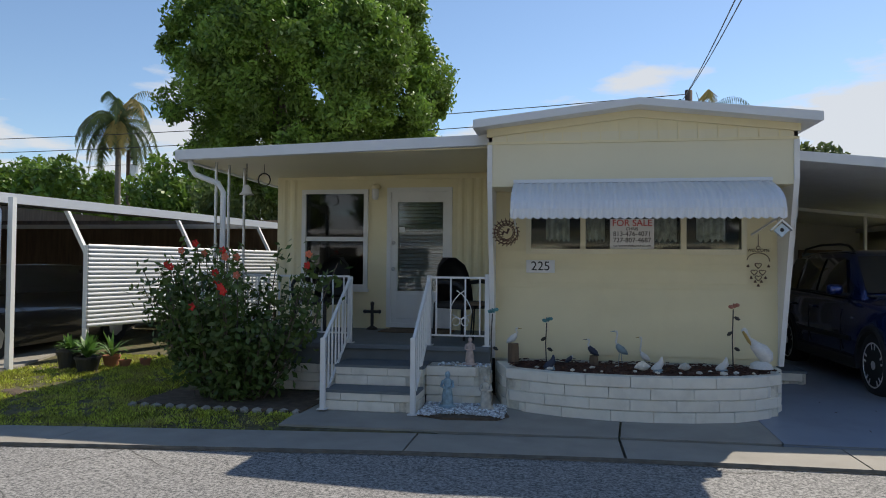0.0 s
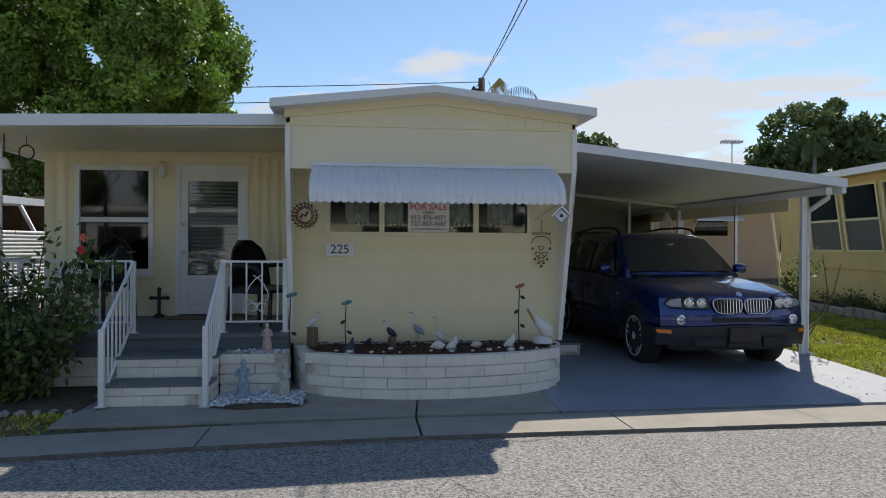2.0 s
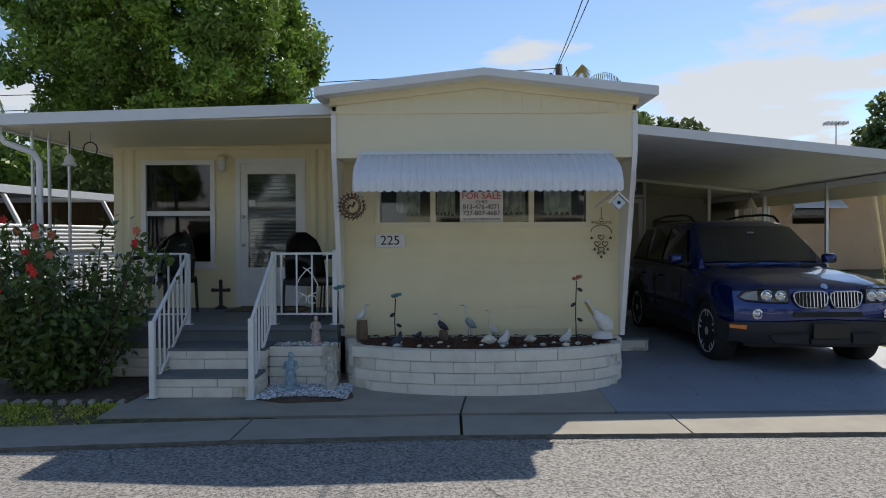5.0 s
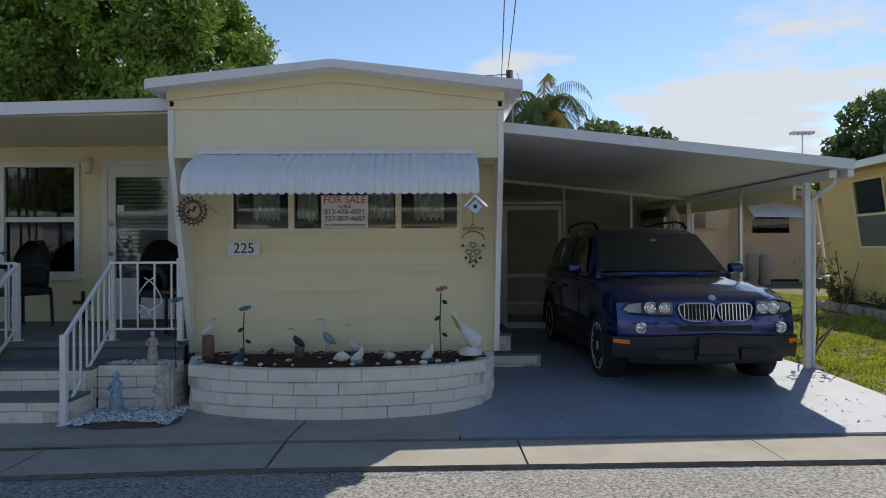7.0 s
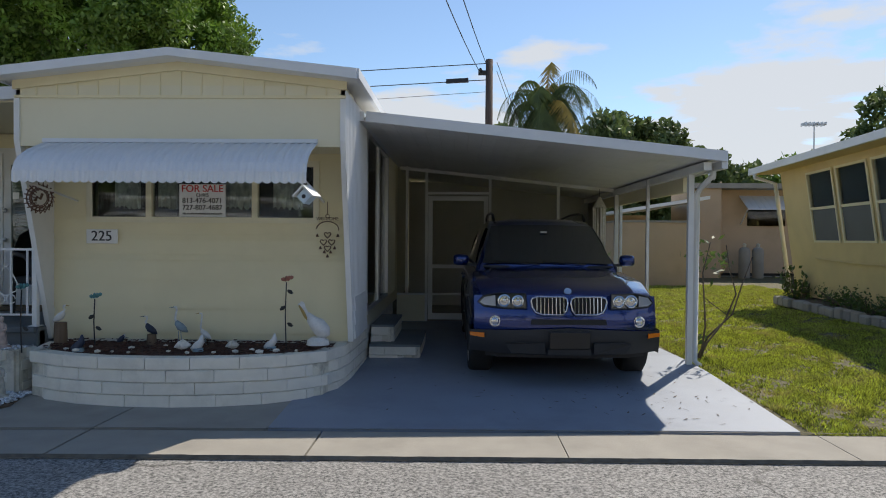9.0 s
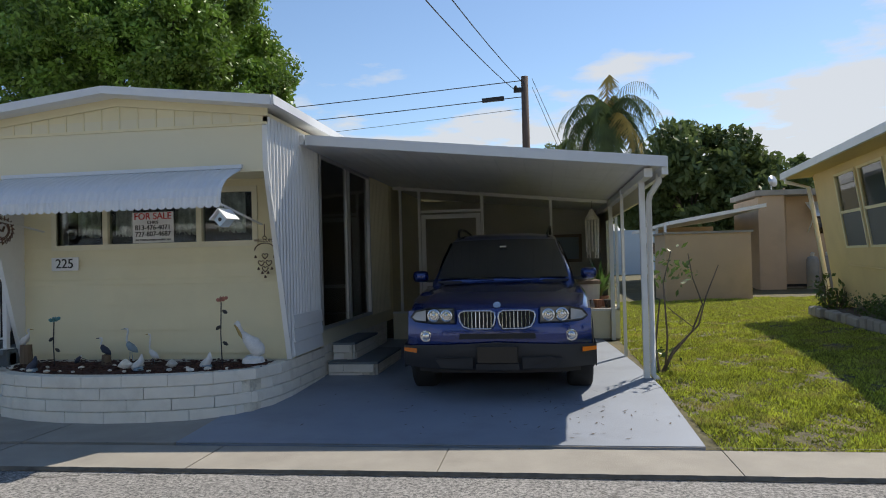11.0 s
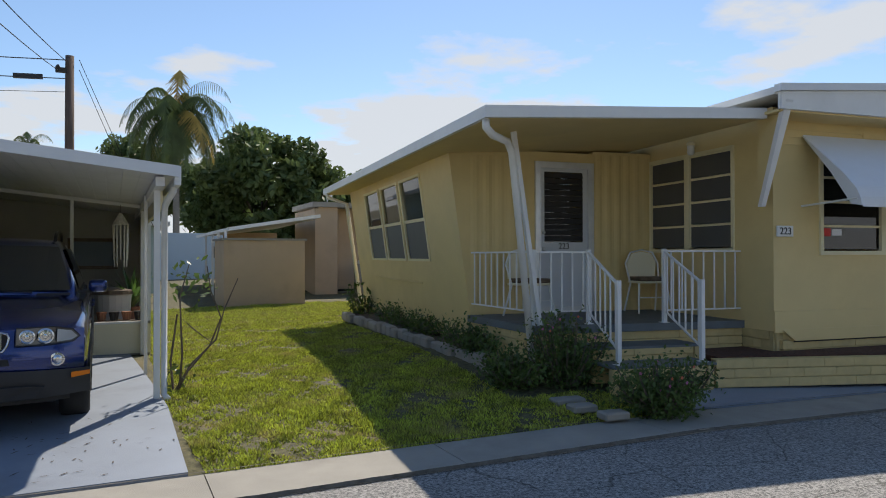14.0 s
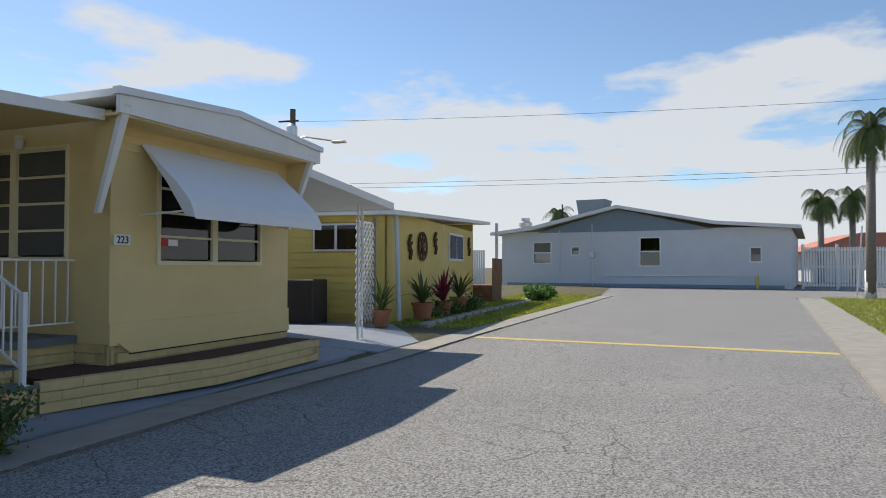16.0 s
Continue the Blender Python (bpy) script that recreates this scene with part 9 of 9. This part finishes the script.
for i in range(nf):
    p = fa.lerp(fb_, i / nf)
    part("slat", B(p.x - 0.02, p.x + 0.02, p.y - 0.055, p.y + 0.055, 0.15, 3.0), M["white"], fe)
for i in range(10):
    p = fa.lerp(fb_, i / 9)
    part("post", B(p.x - 0.08, p.x + 0.08, p.y - 0.08, p.y + 0.08, 0, 3.2), M["white"], fe)
for z in (0.3, 1.6, 2.8):
    part("fence_rail", beam(bmesh.new(), fa + Vector((-0.05, 0, z)), fb_ + Vector((-0.05, 0, z)), 0.05, 0.12), M["white"], fe)
fe2 = thing("fence", (60, 14, 0), "white vinyl gate and fence beside the grey building", "fence")
for i in range(14):
    part("slat", B(62, 62.05, 12.6 + i * 0.18, 12.75 + i * 0.18, 0.1, 2.9), M["white"], fe2)
cr_ = thing("coral_roofed_building", (90, -26, 0), "low building with a coral tiled roof behind the fence", "building")
part("wall", B(88, 98, -36, -17, 0, 3.2), M["grey_wall"], cr_)
part("roof", prism(bmesh.new(), [(-38, 3.2), (-15.5, 3.2), (-21, 5.1), (-32, 5.1)], 86, 99, "x"), M["tile_roof"], cr_)
sp = thing("street_sign_post", (51.5, -11.2, 0), "slim grey metal post by the street corner", "post")
part("post", tube(bmesh.new(), [(51.5, -11.1, 0), (51.5, -11.4, 3.9)], 0.05, 6), M["alu"], sp)

# ---- grass, litter ----
def blades(name, region, n, size, seed, label, gz):
    rg = np.random.default_rng(seed)
    x = rg.uniform(region[0], region[1], n)
    y = rg.uniform(region[2], region[3], n)
    keep = np.array([gz(a, b) is not None for a, b in zip(x, y)])
    x, y = x[keep], y[keep]
    z = np.array([gz(a, b) for a, b in zip(x, y)])
    # tufts: tall and dense on some spots, thin and trodden between
    tuft = sum(np.sin(x * f1 + y * f2 + p) for f1, f2, p in ((3.1, 1.7, 0.3), (-2.3, 4.1, 1.9), (7.7, 5.3, 4.0), (-9.1, 6.7, 2.2), (17.0, -13.0, 0.8), (23.0, 19.0, 3.3))) / 3.2
    keep = rg.random(len(x)) < 0.62 + 0.5 * tuft
    x, y, z, tuft = x[keep], y[keep], z[keep], tuft[keep]
    n = len(x)
    a = rg.uniform(0, math.tau, n)
    h = 0.8 * size * (0.4 + 0.9 * rg.random(n)) * (1.0 + 0.45 * np.clip(tuft, -1, 1))
    lx, ly = rg.normal(size=n) * h * 0.5, rg.normal(size=n) * h * 0.5
    w = 0.005 + 0.008 * rg.random(n)
    v = np.stack([np.stack([x - np.cos(a) * w, y - np.sin(a) * w, z], 1), np.stack([x + np.cos(a) * w, y + np.sin(a) * w, z], 1), np.stack([x + lx, y + ly, z + h], 1)], 1).reshape(-1, 3)
    me = bpy.data.meshes.new(name)
    me.from_pydata(v.tolist(), [], np.arange(n * 3).reshape(-1, 3).tolist())
    me.materials.append(M["blade"])
    return tagged(new(name, me), label, "grass", "", "stuff")


def lawn_mid(x, y):
    if y < kerb_y(x) + 0.6:
        return None
    edge = 7.1 if y > 8.2 else 7.1 + (8.2 - y) * 0.06
    right = 10.4 if y > 7.2 else 11.5
    if x < edge or x > (right + 0.1 * (y - 8) if y < 15.6 else 14.8):
        return None
    return ground_z(x, y) - 0.015


def lawn_left(x, y):
    if y < kerb_y(x) + 0.6 or x > -1.35 or (x > -3.1 and y > 6.5):
        return None
    if x < -5.9 + 0.0 * y or (x < -5.7 and y > 7.4):
        return None
    return ground_z(x, y) - 0.015


def lawn_right(x, y):
    if y < kerb_y(x) + 0.6 or x < 24.0:
        return None
    return ground_z(x, y) - 0.015


def lawn_bit(x, y):
    return ground_z(x, y) - 0.015 if y > kerb_y(x) + 0.6 and x > 10.4 and x < 11.75 - max(0, (y - 7) * 0.4) else None


blades("grass", (7.0, 12.5, 6.1, 12.0), 260000, 0.042, 1, "sunlit lawn of short coarse green and straw-coloured blades", lawn_mid)
blades("grass", (7.0, 14.8, 12.0, 20.0), 190000, 0.05, 2, "lawn of short coarse green blades towards the back", lawn_mid)
blades("grass", (7.0, 14.8, 20.0, 25.5), 100000, 0.06, 7, "far end of the lawn with short coarse green blades", lawn_mid)
blades("grass", (-5.9, -1.3, 5.0, 9.5), 130000, 0.038, 3, "lawn of short green blades with bare patches", lawn_left)
blades("grass", (24.0, 46.0, 2.6, 7.2), 190000, 0.08, 4, "green lawn strip by the lane", lawn_right)
def lawn_across(x, y):
    return 0.01 if y < lerp_line([(8, -1.9), (15.5, -1.5), (44.4, -6.6), (60, -8)], x) - 1.1 else None


blades("grass", (22.0, 45.5, -13.0, -3.0), 130000, 0.09, 8, "sunlit lawn at the far side of the lane", lawn_across)
rg = random.Random(5)
lb = bmesh.new()
for i in range(90):
    x, y = (rg.gauss(6.2, 0.35), rg.gauss(7.2, 0.35)) if i < 45 else (rg.uniform(3.8, 6.9), rg.uniform(6.4, 8.2))
    z = ground_z(x, y) + 0.016
    a = rg.uniform(0, 3.14)
    L = rg.uniform(0.012, 0.05)
    v = [lb.verts.new(p) for p in ((x - L * math.cos(a), y - L * math.sin(a), z), (x + 0.006, y - 0.004, z + 0.002), (x + L * math.cos(a), y + L * math.sin(a), z + 0.004), (x - 0.006, y + 0.004, z + 0.002))]
    lb.faces.new(v)
part("leaf_litter", lb, M["soil"], None, "scattered dry leaves and twigs on the driveway", kind="stuff")
# bent vine by the carport post
vine = thing("vine", (7.3, 9.0, 0.1), "bare curling vine stems with a few leaves by the carport post", "plant")
bm = bmesh.new()
for base, pts in ((7.22, ((0.16, 0.10, 0.35), (0.42, 0.05, 0.62), (0.50, 0.0, 0.95), (0.66, 0.1, 1.28))), (7.24, ((0.10, 0.0, 0.30), (0.34, 0.1, 0.55), (0.46, 0.1, 0.85), (0.34, 0.0, 1.15), (0.30, 0.0, 1.42))),
                  (7.20, ((-0.02, 0.1, 0.40), (0.05, 0.15, 0.90), (0.20, 0.1, 0.75), (0.38, 0.0, 0.60))), (7.26, ((0.02, -0.1, 0.5), (0.0, -0.05, 1.1), (0.10, 0.0, 1.45)))):
    tube(bm, [(base, 8.95, 0.1)] + [(base + a, 8.95 + b, c) for a, b, c in pts], 0.014, 6, 0.005)
part("stem", bm, M["bark"], vine)
me = leaf_clumps([(7.3, 9.1, 1.3, 0.15), (7.25, 8.9, 0.2, 0.2), (7.5, 9.1, 1.2, 0.1)], 90, 0.04, 77)
me.materials.append(M["hib"])
ob = new("leaves", me)
ob.parent = vine
ob.matrix_parent_inverse = vine.matrix_basis.inverted()
tagged(ob, kind="stuff")

# ---- inside the screened room ----
pc = thing("framed_picture", (6.3, 14.9, 1.5), "dark framed picture on the back wall", "picture")
part("frame", B(5.9, 6.7, 14.93, 14.98, 1.3, 1.85), M["wood"], pc)
part("canvas", B(5.96, 6.64, 14.92, 14.93, 1.36, 1.79), M["slate"], pc)
wch = thing("shell_wind_chime", (6.75, 12.12, 1.5), "hanging shell wind chime with many pale strings", "wind chime")
part("ring", lathe(bmesh.new(), [(0.02, 0.16), (0.10, 0.0), (0.11, 0.0), (0.02, 0.17)], (6.72, 12.12, 1.98), 14), shell, wch)
part("cord", tube(bmesh.new(), [(6.72, 12.12, 2.14), (6.72, 12.12, 2.27)], 0.004, 4), M["iron"], wch)
for k in range(12):
    a = k * math.tau / 12
    part("string", tube(bmesh.new(), [(6.72 + 0.1 * math.cos(a), 12.12 + 0.1 * math.sin(a), 1.98), (6.72 + 0.09 * math.cos(a), 12.12 + 0.09 * math.sin(a), 1.48 - 0.05 * (k % 3))], 0.009, 5), shell, wch)
bn = thing("bin", (6.65, 13.1, 0.1), "white lidded bin behind the screen", "bin")
part("drum", lathe(bmesh.new(), [(0.22, 0), (0.27, 0.8), (0.29, 0.82)], (6.62, 13.1, 0.12), 18), M["white"], bn, smooth=False)
part("lid", lathe(bmesh.new(), [(0.30, 0.82), (0.28, 0.88), (0.05, 0.93)], (6.62, 13.1, 0.12), 18), M["wood"], bn)
pot_plant(6.9, 13.3, 0.5, 0.14, 0.22, M["terracotta"], leafy, 40, 0.03, 0.7, 21, "potted leafy plant behind the screen")
for i in range(5):
    part("flower_pot", lathe(bmesh.new(), [(0.05, 0), (0.075, 0.13), (0.08, 0.13)], (6.3 + i * 0.17, 12.6, 0.57), 10), M["terracotta"] if i % 2 else M["iron"], None, "small plant pot on the low wall's ledge", category="pot", group="pots on the ledge")
part("ledge", B(6.1, 7.05, 12.41, 12.75, 0.53, 0.57), M["wood"], sr)
# neighbour's car in the dark carport
dc = thing("car", (-8.6, 9.6, 0.1), "dark saloon car parked in the neighbouring carport", "car")
rows = []
for y, w, zs, zt in ((7.6, 0.7, 0.3, 0.75), (7.9, 0.85, 0.25, 0.9), (8.9, 0.88, 0.25, 1.0), (11.4, 0.88, 0.25, 1.0), (12.0, 0.75, 0.35, 0.9)):
    rows.append([(-7.4 + x * w, y, z) for x, z in ((-1, zs), (-1.02, (zs + zt) / 2), (-0.95, zt), (0, zt + 0.04), (0.95, zt), (1.02, (zs + zt) / 2), (1, zs))])
bm = bmesh.new()
vs = loft(bm, rows)
bm.faces.new(vs[0]), bm.faces.new(vs[-1])
grpaint = mat("charcoal_car_paint", (0.015, 0.016, 0.018), 0.3, metal=0.3, var=0.03, bump=0, coat=1.0)
part("body", bm, grpaint, dc, smooth=True)
bm = bmesh.new()
rows = [[(-7.4 + x * w, y, z) for x, z in ((-1, 1.0), (-0.85, zt), (0, zt + 0.03), (0.85, zt), (1, 1.0))] for y, w, zt in ((8.5, 0.8, 1.02), (9.2, 0.72, 1.4), (10.6, 0.72, 1.42), (11.5, 0.78, 1.05))]
vs = loft(bm, rows)
bm.faces.new(vs[0]), bm.faces.new(vs[-1])
part("cabin", bm, CARM["glass"], dc, smooth=True)
for sx in (-1, 1):
    for wy in (8.4, 11.1):
        bm = lathe(bmesh.new(), [(0.2, -0.1), (0.32, -0.1), (0.33, 0.1), (0.2, 0.1)], (0, 0, 0), 22)
        bm.transform(Matrix.Translation((-7.4 + sx * 0.82, wy, 0.41)) @ Matrix.Rotation(radians(90), 4, "Y"))
        wh = part("wheel", bm, CARM["tyre"], dc)
        bm = lathe(bmesh.new(), [(0.21, -0.09), (0.21, 0.09), (0.02, 0.1)], (0, 0, 0), 7)
        bm.transform(Matrix.Translation((-7.4 + sx * 0.83, wy, 0.41)) @ Matrix.Rotation(radians(90), 4, "Y"))
        part("hub", bm, M["alu"], wh)

# ---- homes across the lane, behind the walker ----
for i, (x0, x1, wallm) in enumerate(((-24, -14, "grey_wall"), (-11, -3.5, "white"), (0, 8.5, "cream_light"), (11.5, 17.5, "grey_wall"))):
    hm = thing("mobile_home", (x0, -12, 0), "pale mobile home with a flat roof across the lane", "house", "homes across the lane")
    part("wall", B(x0, x1, -20, -12.5, 0, 2.9), M[wallm], hm)
    part("roof", B(x0 - 0.3, x1 + 0.3, -20.3, -12.1, 2.9, 3.1), M["white"], hm)
    for k in range(2):
        xa = x0 + (x1 - x0) * (0.15 + 0.45 * k)
        part("window", B(xa, xa + 1.8, -12.5, -12.46, 1.3, 2.3), M["dark"], hm)
    tree("broadleaf_tree", (x0 + x1) / 2, -27, 3, 0.3, 5.5, 4.5, 3.2, 40, 6000, 0.28, 50 + i, M["leaf_dark"], "dark leafy tree behind the homes across the lane", (0.8, 1.5))
